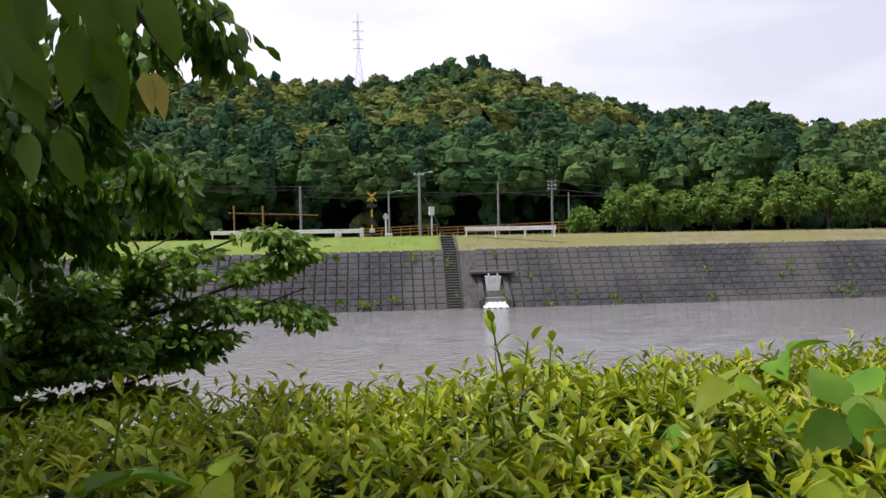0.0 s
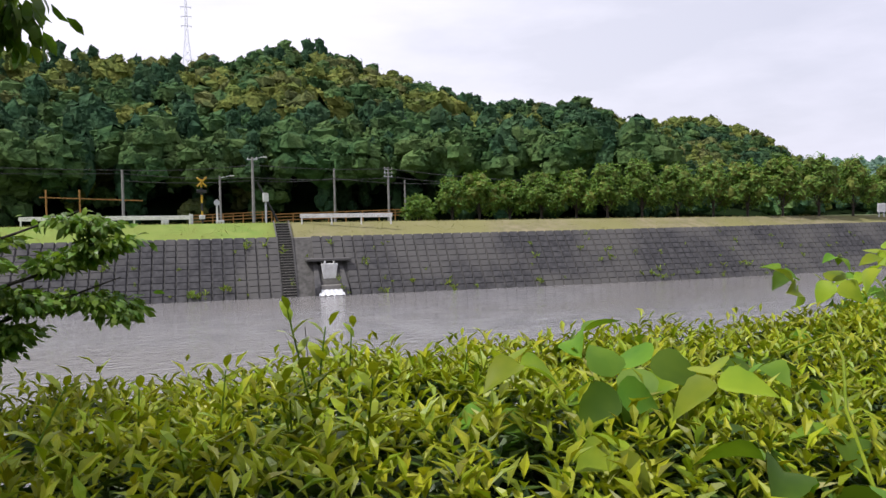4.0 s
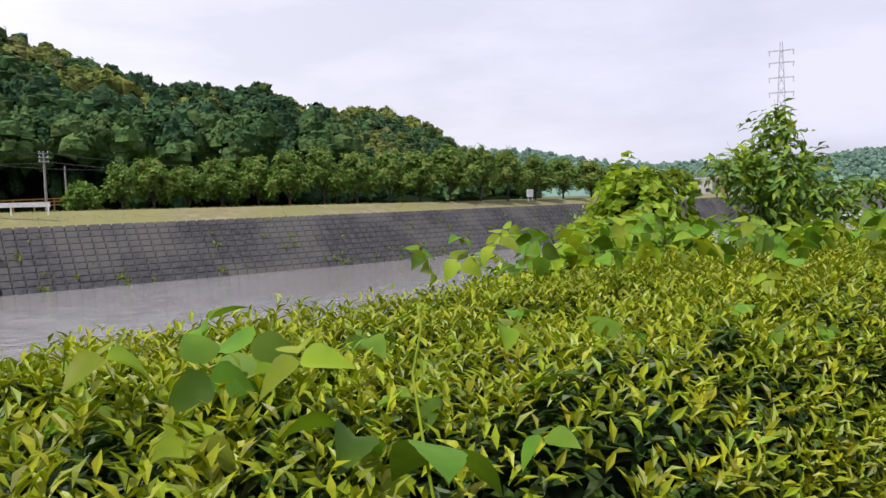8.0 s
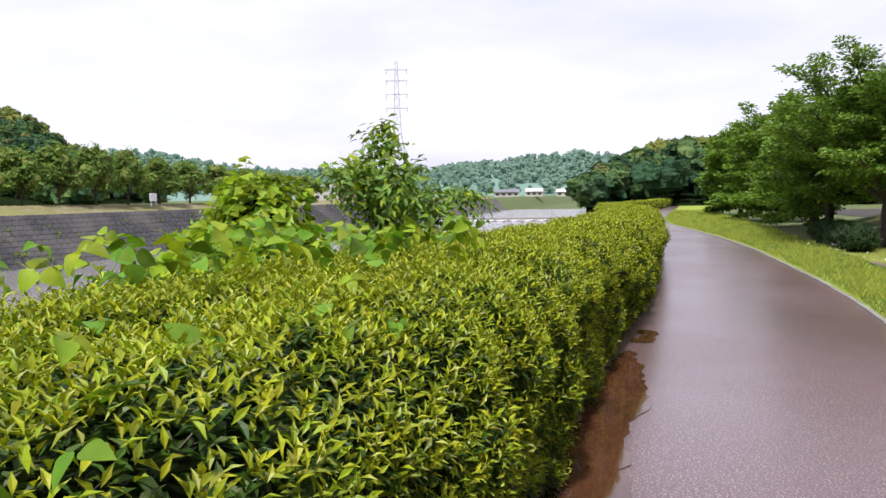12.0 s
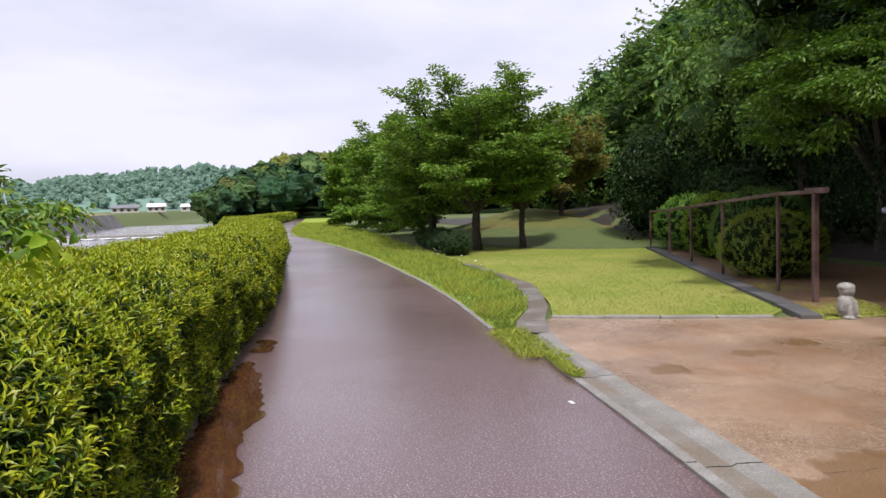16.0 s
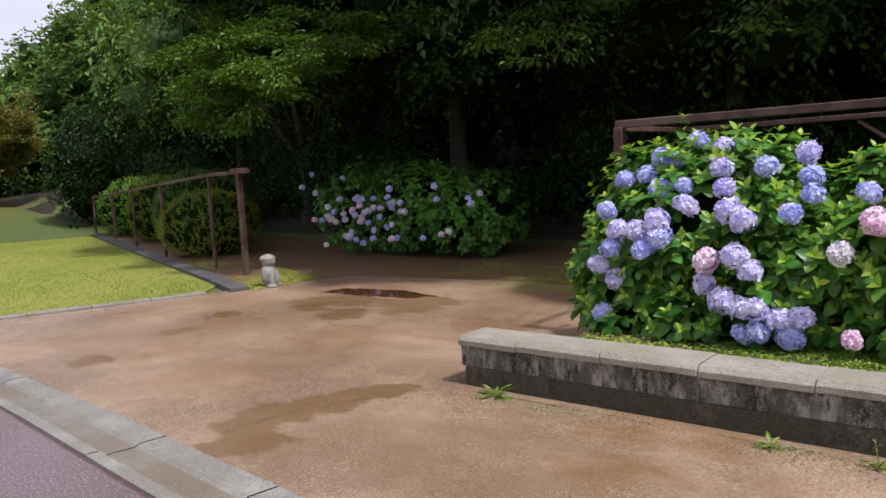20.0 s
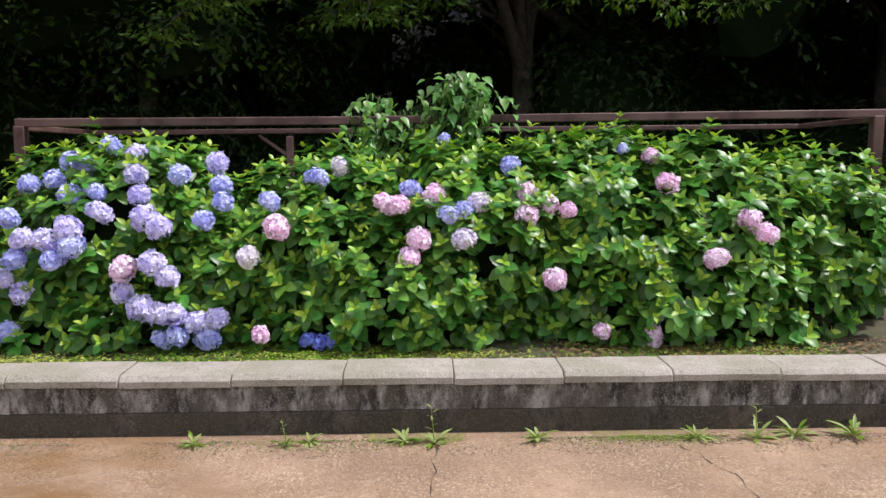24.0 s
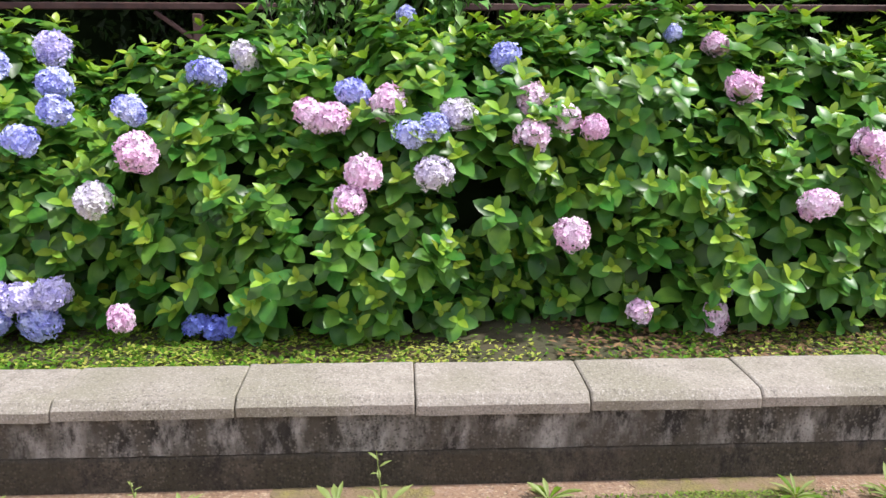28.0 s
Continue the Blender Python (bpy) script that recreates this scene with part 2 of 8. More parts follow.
M["far_olive"] = mat("hill_crown_olive", (0.12, 0.138, 0.046), (0.07, 0.092, 0.034), 0.9, 0.9, 8, 1.0, 1.1, spec=0.1, spread=0.3, island=0.01, big=(0.15, (0.14, 0.15, 0.052)), bump_dist=0.9)
M["far_cedar"] = mat("hill_cedar", (0.038, 0.086, 0.04), (0.024, 0.06, 0.03), 0.9, 0.9, 8, 1.0, 1.1, spec=0.1, spread=0.3, island=0.01, big=(0.15, (0.05, 0.098, 0.044)), bump_dist=0.9)
# distance haze is put into these pale blue-green, low-contrast tones
M["haze_leaf"] = leaf_mat("hazy_foliage", (0.205, 0.315, 0.255), (0.215, 0.33, 0.26), 0.05, 0.9, 0.3, island=0.005, spec=0.0)
M["haze_soil"] = mat("hazy_slope", (0.18, 0.275, 0.23), (0.165, 0.26, 0.215), 0.95, 0.01, spec=0.0)
M["grass_leaf"] = leaf_mat("grass_blade", (0.24, 0.31, 0.06), (0.18, 0.26, 0.045), 0.3, 0.7)
M["dry_grass"] = leaf_mat("dry_grass_blade", (0.30, 0.27, 0.12), (0.24, 0.25, 0.08), 0.25, 0.8)
M["bark"] = mat("bark", (0.07, 0.055, 0.042), (0.03, 0.025, 0.02), 0.9, 14, 8, 0.8, 30)
M["bark_light"] = mat("grey_bark", (0.16, 0.14, 0.12), (0.07, 0.06, 0.05), 0.9, 12, 8, 0.8, 30)
# near-black cores and slopes stand in for the shade inside dense foliage
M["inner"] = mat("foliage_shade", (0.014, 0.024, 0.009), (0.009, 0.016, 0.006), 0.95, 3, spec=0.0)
M["soil"] = mat("soil", (0.12, 0.078, 0.045), (0.06, 0.042, 0.027), 0.9, 9, 8, 0.8, 40, big=(1.1, (0.06, 0.065, 0.03)))
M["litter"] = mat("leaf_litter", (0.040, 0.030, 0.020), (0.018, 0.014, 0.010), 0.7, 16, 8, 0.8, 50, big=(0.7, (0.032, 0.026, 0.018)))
M["garden_soil"] = mat("damp_garden_soil", (0.24, 0.14, 0.075), (0.12, 0.072, 0.04), 0.5, 6, 12, 0.6, 60, big=(0.7, (0.17, 0.105, 0.055)))
M["ground"] = mat("ground_soil_and_grass", (0.10, 0.14, 0.035), (0.07, 0.08, 0.03), 0.95, 2.2, 8, 0.6, 20, big=(0.15, (0.09, 0.12, 0.03)))
M["lawn"] = mat("mown_lawn", (0.24, 0.265, 0.052), (0.18, 0.22, 0.042), 0.95, 5.0, 10, 0.6, 140, big=(0.5, (0.26, 0.265, 0.065)), spec=0.1)
M["verge"] = mat("rough_grass", (0.29, 0.35, 0.06), (0.20, 0.27, 0.05), 0.95, 6.0, 10, 0.8, 60, big=(0.8, (0.24, 0.31, 0.05)), spec=0.1)
M["asphalt"] = mat("wet_asphalt", (0.138, 0.056, 0.053), (0.058, 0.028, 0.028), 0.38, 60, 8, 0.06, 110, big=(0.22, (0.108, 0.050, 0.050)), rough2=0.28, rough_scale=0.28, spec=0.45, speck=(75, 0.5))
gritty(M["asphalt"], 90.0, (0.42, 0.34, 0.33), (0.018, 0.012, 0.012), 0.13, 0.6, 0.05)
for _b in [M["asphalt"].node_tree.nodes["Principled BSDF"]]:      # a film of rain water
    _b.inputs["Coat Weight"].default_value, _b.inputs["Coat Roughness"].default_value = 0.55, 0.24
M["concrete"] = mat("concrete", (0.30, 0.285, 0.26), (0.17, 0.16, 0.145), 0.6, 4, 12, 0.4, 60, big=(1.6, (0.20, 0.185, 0.16)), speck=(90, 0.3))
M["terracotta"] = mat("red_paving_concrete", (0.40, 0.272, 0.185), (0.28, 0.178, 0.115), 0.5, 2.6, 14, 0.5, 90, big=(0.8, (0.24, 0.155, 0.10)), rough2=0.22, rough_scale=0.6, speck=(80, 0.2))
gritty(M["terracotta"], 95.0, (0.62, 0.50, 0.33), (0.12, 0.072, 0.042), 0.34, 0.6)
stained(M["terracotta"], (0.25, 0.118, 0.052), ((5.0, -3.9, 0.7), (6.3, -4.2, 0.65), (5.0, -5.3, 0.8), (7.5, -4.0, 0.6), (6.7, -5.2, 0.7), (4.3, -6.4, 0.8), (7.8, -6.0, 0.7), (8.4, -5.0, 0.6), (7.0, -7.6, 0.9), (4.6, -7.8, 0.8)), 0.8, 0.75)
# broad darker brown zone across the near paving
stained(M["terracotta"], (0.20, 0.115, 0.062), ((2.7, -3.5, 0.7), (3.2, -3.1, 0.5), (1.9, -3.4, 0.6), (0.9, -3.7, 0.5), (2.3, -4.0, 0.5)), 0.9, 0.7)
stained(M["terracotta"], (0.20, 0.105, 0.034), ((1.75, -4.3, 0.34), (1.3, -4.4, 0.3), (1.55, -3.8, 0.32), (-2.9, -4.1, 0.4), (-3.3, -3.6, 0.4)), 1.2, 0.7)
stained(M["terracotta"], (0.155, 0.082, 0.024), ((3.55, -3.05, 0.22), (3.75, -3.25, 0.26), (3.8, -3.5, 0.26), (3.75, -3.75, 0.24), (3.65, -4.0, 0.2), (3.5, -4.25, 0.16), (7.2, -5.5, 0.2), (6.6, -6.6, 0.5), (5.6, -6.9, 0.5), (5.9, -6.1, 0.3), (6.9, -4.7, 0.16), (6.5, -3.6, 0.2)))
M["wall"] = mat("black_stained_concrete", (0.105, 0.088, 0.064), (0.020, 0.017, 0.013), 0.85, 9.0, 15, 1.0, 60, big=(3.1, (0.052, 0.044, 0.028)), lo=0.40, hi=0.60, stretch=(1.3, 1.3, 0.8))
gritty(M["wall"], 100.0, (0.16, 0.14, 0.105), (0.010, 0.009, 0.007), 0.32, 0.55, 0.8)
M["wall_upper"] = mat("lime_streaked_concrete", (0.37, 0.355, 0.325), (0.024, 0.021, 0.017), 0.85, 7.0, 15, 1.0, 60, big=(5.0, (0.085, 0.075, 0.058)), lo=0.42, hi=0.57, stretch=(1.9, 1.9, 0.8))
gritty(M["wall_upper"], 100.0, (0.28, 0.26, 0.22), (0.012, 0.010, 0.008), 0.33, 0.6, 0.8)
M["cap"] = mat("capstone", (0.37, 0.335, 0.285), (0.25, 0.225, 0.185), 0.8, 7, 14, 0.4, 90, big=(2.3, (0.25, 0.232, 0.175)), speck=(120, 0.3))
gritty(M["cap"], 150.0, (0.48, 0.45, 0.40), (0.07, 0.062, 0.05), 0.3, 0.5)
M["rust"] = mat("rusted_steel", (0.088, 0.038, 0.031), (0.050, 0.024, 0.021), 0.7, 18, 8, 0.4, 60, big=(3.0, (0.135, 0.078, 0.066)))
M["block"] = mat("revetment_block", (0.082, 0.080, 0.083), (0.038, 0.037, 0.040), 0.9, 2.5, 8, 0.5, 12, big=(0.2, (0.108, 0.103, 0.098)))
M["mortar"] = mat("revetment_joint", (0.11, 0.105, 0.098), (0.06, 0.057, 0.052), 0.9, 3, 8)
M["water"] = mat("river_water", (0.29, 0.282, 0.285), (0.20, 0.194, 0.196), 0.12, 0.9, 8, 1.0, 3.0, big=(0.05, (0.23, 0.216, 0.208)), bump_dist=0.09, stretch=(0.55, 1, 1), spec=0.7)
M["foam"] = mat("white_water", (0.75, 0.76, 0.78), (0.6, 0.62, 0.65), 0.6, 5, 6, 0.8, 10)
M["white"] = mat("white_paint", (0.75, 0.75, 0.73), (0.62, 0.61, 0.58), 0.5, 3)
M["pole"] = mat("pole_concrete", (0.28, 0.27, 0.26), (0.2, 0.19, 0.18), 0.85, 3)
# galvanised grey, paled and blued to carry the haze over the pylons
M["steel"] = mat("galvanised_steel", (0.60, 0.61, 0.65), (0.50, 0.51, 0.55), 0.5, 3, metal=0.3)
M["black"] = mat("black_paint", (0.02, 0.02, 0.022), (0.03, 0.03, 0.03), 0.5, 5)
M["yellow"] = mat("yellow_paint", (0.65, 0.42, 0.03), (0.5, 0.3, 0.02), 0.5, 5)
M["stone"] = mat("carved_stone", (0.36, 0.34, 0.31), (0.2, 0.19, 0.17), 0.9, 14, 8, 0.5, 60)
M["orange_fence"] = mat("rusty_orange_rail", (0.42, 0.21, 0.05), (0.30, 0.15, 0.04), 0.7, 4)

# ---- mesh helpers ----
RNG = np.random.default_rng(7)


def obj(name, verts, faces, mats, parent=None, label="", smooth=False, idx=None):
    me = bpy.data.meshes.new(name)
    me.from_pydata([tuple(v) for v in verts] if not isinstance(verts, np.ndarray) else verts.tolist(), [], faces if isinstance(faces, list) else faces.tolist())
    for m_ in (mats if isinstance(mats, (list, tuple)) else [mats]):
        me.materials.append(m_)
    if idx is not None:
        me.polygons.foreach_set("material_index", np.asarray(idx, np.int32))
    if smooth:
        me.polygons.foreach_set("use_smooth", np.ones(len(me.polygons), bool))
    me.update()
    ob = new(name, me)
    if parent:
        ob.parent = parent
    if label:
        ob["label"] = label
    return ob


def part(name, bm, material, parent=None, label="", smooth=False):
    me = bpy.data.meshes.new(name)
    bm.to_mesh(me)
    bm.free()
    me.materials.append(material)
    if smooth:
        for p_ in me.polygons:
            p_.use_smooth = True
    ob = new(name, me)
    if parent:
        ob.parent = parent
    if label:
        ob["label"] = label
    return ob


def thing(name, loc, label, category, group="", kind=""):
    e = new(name)
    e.empty_display_size = 0.1
    e.location = loc
    return tagged(e, label, category, group, kind)


def bm_box(sx, sy, sz, at=(0, 0, 0), bevel=0.0, bm=None):
    bm = bm or bmesh.new()
    r = bmesh.ops.create_cube(bm, size=1.0, matrix=Matrix.Translation(at) @ Matrix.Diagonal((sx, sy, sz, 1)))
    if bevel:
        es = list({e for v in r["verts"] for e in v.link_edges})
        bmesh.ops.bevel(bm, geom=es, offset=bevel, segments=2, affect="EDGES", profile=0.5)
    return bm


def bm_tube(p, q, r1, r2=None, seg=10, bm=None):
    bm = bm or bmesh.new()
    p, q = Vector(p), Vector(q)
    m = Matrix.Translation((p + q) / 2) @ (q - p).to_track_quat("Z", "Y").to_matrix().to_4x4()
    bmesh.ops.create_cone(bm, cap_ends=True, segments=seg, radius1=r1, radius2=r1 if r2 is None else r2, depth=(q - p).length, matrix=m)
    return bm


def bm_poly(pts, z0, z1):
    """A flat slab of any outline."""
    bm = bmesh.new()
    top = [bm.verts.new((x, y, z1)) for x, y in pts]
    bot = [bm.verts.new((x, y, z0)) for x, y in pts]
    f = bm.faces.new(top)
    if f.normal.z < 0 or sum(a[0] * b[1] - b[0] * a[1] for a, b in zip(pts, pts[1:] + pts[:1])) < 0:
        f.normal_flip()
    for i in range(len(pts)):
        j = (i + 1) % len(pts)
        bm.faces.new((top[i], bot[i], bot[j], top[j]))
    bmesh.ops.recalc_face_normals(bm, faces=bm.faces)
    bmesh.ops.triangulate(bm, faces=[g for g in bm.faces if len(g.verts) > 4])
    return bm


def ribbon(line_a, line_b, z, cols=4, step=0.5, jitter=0.0):
    """A sheet between two lines of the plan, cut in a grid; z may be a function."""
    a, b = np.array(line_a, float), np.array(line_b, float)
    def resample(q, n):
        d = np.r_[0, np.cumsum(np.hypot(*np.diff(q, axis=0).T))]
        t = np.linspace(0, d[-1], n)
        return np.c_[np.interp(t, d, q[:, 0]), np.interp(t, d, q[:, 1])]
    n = max(2, int(np.hypot(*np.diff(a, axis=0).T).sum() / step))
    a, b = resample(a, n), resample(b, n)
    vs = []
    for i in range(n):
        for j in range(cols + 1):
            p_ = a[i] + (b[i] - a[i]) * j / cols
            vs.append((p_[0], p_[1], z(p_[0], p_[1]) if callable(z) else z))
    fs = [(i * (cols + 1) + j, (i + 1) * (cols + 1) + j, (i + 1) * (cols + 1) + j + 1, i * (cols + 1) + j + 1) for i in range(n - 1) for j in range(cols)]
    va = np.array(vs)
    p0, p1, p2 = va[fs[0][0]], va[fs[0][1]], va[fs[0][3]]
    if np.cross(p1 - p0, p2 - p0)[2] < 0:
        fs = [f[::-1] for f in fs]
    return va, fs


def norm(v):
    return v / np.maximum(np.linalg.norm(v, axis=-1, keepdims=True), 1e-9)


def leaf_mesh(base, way, up, length, width, fold=0.25, droop=0.15):
    """Leaves as folded blades: base points, directions, face normals, sizes. Four triangles each. Returns verts, faces."""
    base, way, up = np.asarray(base), norm(np.asarray(way)), np.asarray(up)
    side = norm(np.cross(way, up))
    up = norm(np.cross(side, way))
    n = len(base)
    le, wi = np.broadcast_to(length, n)[:, None], np.broadcast_to(width, n)[:, None]
    mid = base + way * le * 0.48
    v = np.stack([base, mid + side * wi * 0.5 + up * wi * fold, mid - side * wi * 0.5 + up * wi * fold, mid,
                  base + way * le - up * le * droop], 1).reshape(-1, 3)
    k = (np.arange(n) * 5)[:, None, None]
    f = (np.array([[0, 3, 1], [3, 4, 1], [0, 2, 3], [3, 2, 4]])[None] + k).reshape(-1, 3)
    return v, f


def leaf_quad(base, way, up, length, width, fold=0.0, droop=0.15):
    """Plain leaves: one bent diamond of two triangles each."""
    base, way, up = np.asarray(base), norm(np.asarray(way)), np.asarray(up)
    side = norm(np.cross(way, up))
    up = norm(np.cross(side, way))
    n = len(base)
    le, wi = np.broadcast_to(length, n)[:, None], np.broadcast_to(width, n)[:, None]
    mid = base + way * le * 0.45 + up * le * droop * 0.5
    v = np.stack([base, mid + side * wi * 0.5, base + way * le - up * le * droop, mid - side * wi * 0.5], 1).reshape(-1, 3)
    f = (np.array([[0, 2, 1], [0, 3, 2]])[None] + (np.arange(n) * 4)[:, None, None]).reshape(-1, 3)
    return v, f


def leaf_oval(base, way, up, length, width, fold=0.2, droop=0.15):
    """Oval leaves bowed along their length, four triangles each."""
    base, way, up = np.asarray(base), norm(np.asarray(way)), np.asarray(up)
    side = norm(np.cross(way, up))
    up = norm(np.cross(side, way))
    n = len(base)
    le, wi = np.broadcast_to(length, n)[:, None], np.broadcast_to(width, n)[:, None]
    def mid(t):
        return base + way * le * t + up * le * (0.10 * math.sin(math.pi * t) - droop * t * t)
    v = np.stack([mid(0.0), mid(0.32) + side * wi * 0.46, mid(0.32) - side * wi * 0.46, mid(0.68) + side * wi * 0.42 + up * wi * fold * 0.3, mid(0.68) - side * wi * 0.42, mid(1.0)], 1).reshape(-1, 3)
    f = (np.array([[0, 1, 2], [1, 3, 2], [2, 3, 4], [3, 5, 4]])[None] + (np.arange(n) * 6)[:, None, None]).reshape(-1, 3)
    return v, f


OVATE = ((0.0, 0.0), (0.13, 0.60), (0.36, 1.0), (0.62, 0.92), (0.86, 0.50), (1.0, 0.0))
KUDZU = ((0.0, 0.0), (0.05, 0.52), (0.18, 0.92), (0.34, 1.0), (0.46, 0.84), (0.56, 0.80), (0.74, 0.50), (0.89, 0.20), (1.0, 0.0))
BROAD = ((0.0, 0.0), (0.07, 0.40), (0.18, 0.76), (0.33, 0.98), (0.5, 1.0), (0.66, 0.82), (0.8, 0.54), (0.91, 0.24), (1.0, 0.0))


def leaf_mesh_fine(base, way, up, length, width, fold=0.2, droop=0.2, prof=((0.0, 0.0), (0.22, 0.72), (0.48, 1.0), (0.76, 0.66), (1.0, 0.0))):
    """Rounder leaves with a curved midrib and an outline given as (place along, share of the width)."""
    base, way, up = np.asarray(base), norm(np.asarray(way)), np.asarray(up)
    side = norm(np.cross(way, up))
    up = norm(np.cross(side, way))
    n = len(base)
    le, wi = np.broadcast_to(length, n)[:, None], np.broadcast_to(width, n)[:, None]
    rows = []
    for t, w in prof:
        c = base + way * le * t - up * le * droop * t * t
        rows.append(c)
        if 0 < t < 1:
            rows.append(c + side * wi * 0.5 * w + up * wi * fold * w)
            rows.append(c - side * wi * 0.5 * w + up * wi * fold * w)
    v = np.stack(rows, 1).reshape(-1, 3)
    m = len(prof) - 2
    tri = [[0, 1, 2], [0, 3, 1]]
    for k in range(m - 1):
        o = 1 + 3 * k
        tri += [[o, o + 3, o + 4], [o, o + 4, o + 1], [o, o + 2, o + 5], [o, o + 5, o + 3]]
    o = 1 + 3 * (m - 1)
    tri += [[o, o + 3, o + 1], [o, o + 2, o + 3]]
    k = 3 * m + 2
    f = (np.array(tri)[None] + (np.arange(n) * k)[:, None, None]).reshape(-1, 3)
    return v, f


def rand_unit(n):
    return norm(RNG.normal(size=(n, 3)))


def blob(c, r, seg=8, rings=5, rough=0.2, seed=0):
    """A low uneven ellipsoid as verts and faces, for the dark inside of a crown."""
    g = np.random.default_rng(seed)
    vs, fs = [], []
    for i in range(rings + 1):
        th = math.pi * i / rings
        for j in range(seg):
            ph = 2 * math.pi * j / seg
            k = 1 + rough * (g.random() - 0.5) * 2
            vs.append((c[0] + r[0] * k * math.sin(th) * math.cos(ph), c[1] + r[1] * k * math.sin(th) * math.sin(ph), c[2] + r[2] * k * math.cos(th)))
    for i in range(rings):
        for j in range(seg):
            a, b = i * seg + j, i * seg + (j + 1) % seg
            fs.append((a, a + seg, b + seg, b))
    return vs, fs


def merge(chunks):
    """Join (verts, faces, material index) chunks into one."""
    vs, fs, ms, k = [], [], [], 0
    for v, f, mi in chunks:
        v = np.asarray(v, float)
        vs.append(v)
        for q in ([list(x) for x in f] if isinstance(f, list) else f.tolist()):
            fs.append([i + k for i in q])
        ms += [mi] * len(f)
        k += len(v)
    return np.concatenate(vs), fs, ms


def tube_path(pts, radii, seg=8):
    """A tapered, bent limb as verts and faces."""
    pts = [Vector(p_) for p_ in pts]
    vs, fs = [], []
    for i, p_ in enumerate(pts):
        d = (pts[min(i + 1, len(pts) - 1)] - pts[max(i - 1, 0)]).normalized()
        q = d.to_track_quat("Z", "Y")
        for j in range(seg):
            a = 2 * math.pi * j / seg
            vs.append(tuple(p_ + q @ Vector((math.cos(a) * radii[i], math.sin(a) * radii[i], 0))))
    for i in range(len(pts) - 1):
        for j in range(seg):
            a, b = i * seg + j, i * seg + (j + 1) % seg
            fs.append((a, b, b + seg, a + seg))
    return vs, fs
# ---- plan ----
EYE = (0.0, 0.0, 1.63)
WATER_Z = -4.2
HEDGE_FRONT = [(-9.0, 1.25), (4.4, 0.62), (7.2, 0.47), (11.0, 0.08), (17.5, -0.28), (24.0, -0.42), (30.0, -0.3), (38.0, 0.5), (46.0, 0.95), (56.0, 0.55), (63.0, -0.2), (78.0, -1.8), (100.0, -3.9), (120.0, -6.0)]
PATH_RIGHT = [(-9.0, -1.35), (3.5, -2.38), (6.75, -2.70), (10.9, -2.93), (15.7, -3.04), (23.3, -3.02), (29.0, -2.7), (42.0, -1.4), (49.0, -1.4), (66.5, -2.5), (82.0, -3.6), (95.0, -4.5), (120.0, -8.2)]
BANK = [(-70.0, 76.0), (-40.0, 69.5), (16.5, 59.4), (36.6, 55.6), (52.0, 52.8), (70.0, 51.2), (120.0, 49.5), (300.0, 48.0)]


def line_y(line, x):
    return float(np.interp(x, [p_[0] for p_ in line], [p_[1] for p_ in line]))


def levee_z(x):
    return float(np.interp(x, [-60, 15, 40, 90, 300], [1.75, 1.62, 1.45, 1.15, 0.9]))


def wood_rise(x, y):
    up = min(24.0, max(0.0, -12.5 - y) * 0.5)
    return up * (1.0 if x < 24 else min(1.0, max(0.0, 1.0 - (x - 24 - (-12.5 - y) * 0.8) / 30.0)))


def ground_z(x, y):
    far = line_y(BANK, min(max(x, -70), 300))
    if y > far - 1:
        return min(levee_z(x) - 0.35, -6.2 + (y - far + 1) * 0.85)
    edge = max(line_y(HEDGE_FRONT, min(x, 75)) + 2.4, 1.0) + (3.0 if 3 < x < 11 else 1.0)
    if y > edge:
        return max(-5.2, -0.02 - (y - edge) * 0.42)
    z = -0.02
    if y < -12.5:
        z += wood_rise(x, y)
    d2 = ((x - 33) / 6.5) ** 2 + ((y + 11.5) / 3.2) ** 2
    z += 1.15 * math.exp(-d2 * 1.2)
    return z


gx = np.unique(np.r_[np.linspace(-4000, -300, 12), np.linspace(-300, -60, 25), np.linspace(-60, 140, 101), np.linspace(140, 400, 40), np.linspace(400, 4000, 16)])
gy = np.unique(np.r_[np.linspace(-4000, -200, 12), np.linspace(-200, -40, 20), np.linspace(-40, 16, 85), np.linspace(16, 120, 60), np.linspace(120, 400, 24), np.linspace(400, 4000, 14)])
gv = np.array([(x, y, ground_z(x, y)) for x in gx for y in gy])
ny = len(gy)
gf = [(i * ny + j, (i + 1) * ny + j, (i + 1) * ny + j + 1, i * ny + j + 1) for i in range(len(gx) - 1) for j in range(ny - 1)]
ground = tagged(obj("ground", gv, gf, M["ground"], smooth=True), "grassy riverside ground with bare soil patches", "ground", kind="structure")

# river
wx = np.linspace(-70, 300, 75)
wv, wf = ribbon([(x, line_y(BANK, x) + 0.6) for x in wx], [(x, 3.0 + 0 * x) for x in wx], WATER_Z, 30, 4.0)
tagged(obj("water", wv, wf, M["water"], smooth=True), "muddy grey river water with ripples", "river", kind="structure")

# path
pv, pf = ribbon(HEDGE_FRONT, PATH_RIGHT, 0.0, 8, 0.5)
tagged(obj("path", pv, pf, M["asphalt"]), "wet reddish grey asphalt riverside path", "path", kind="structure")

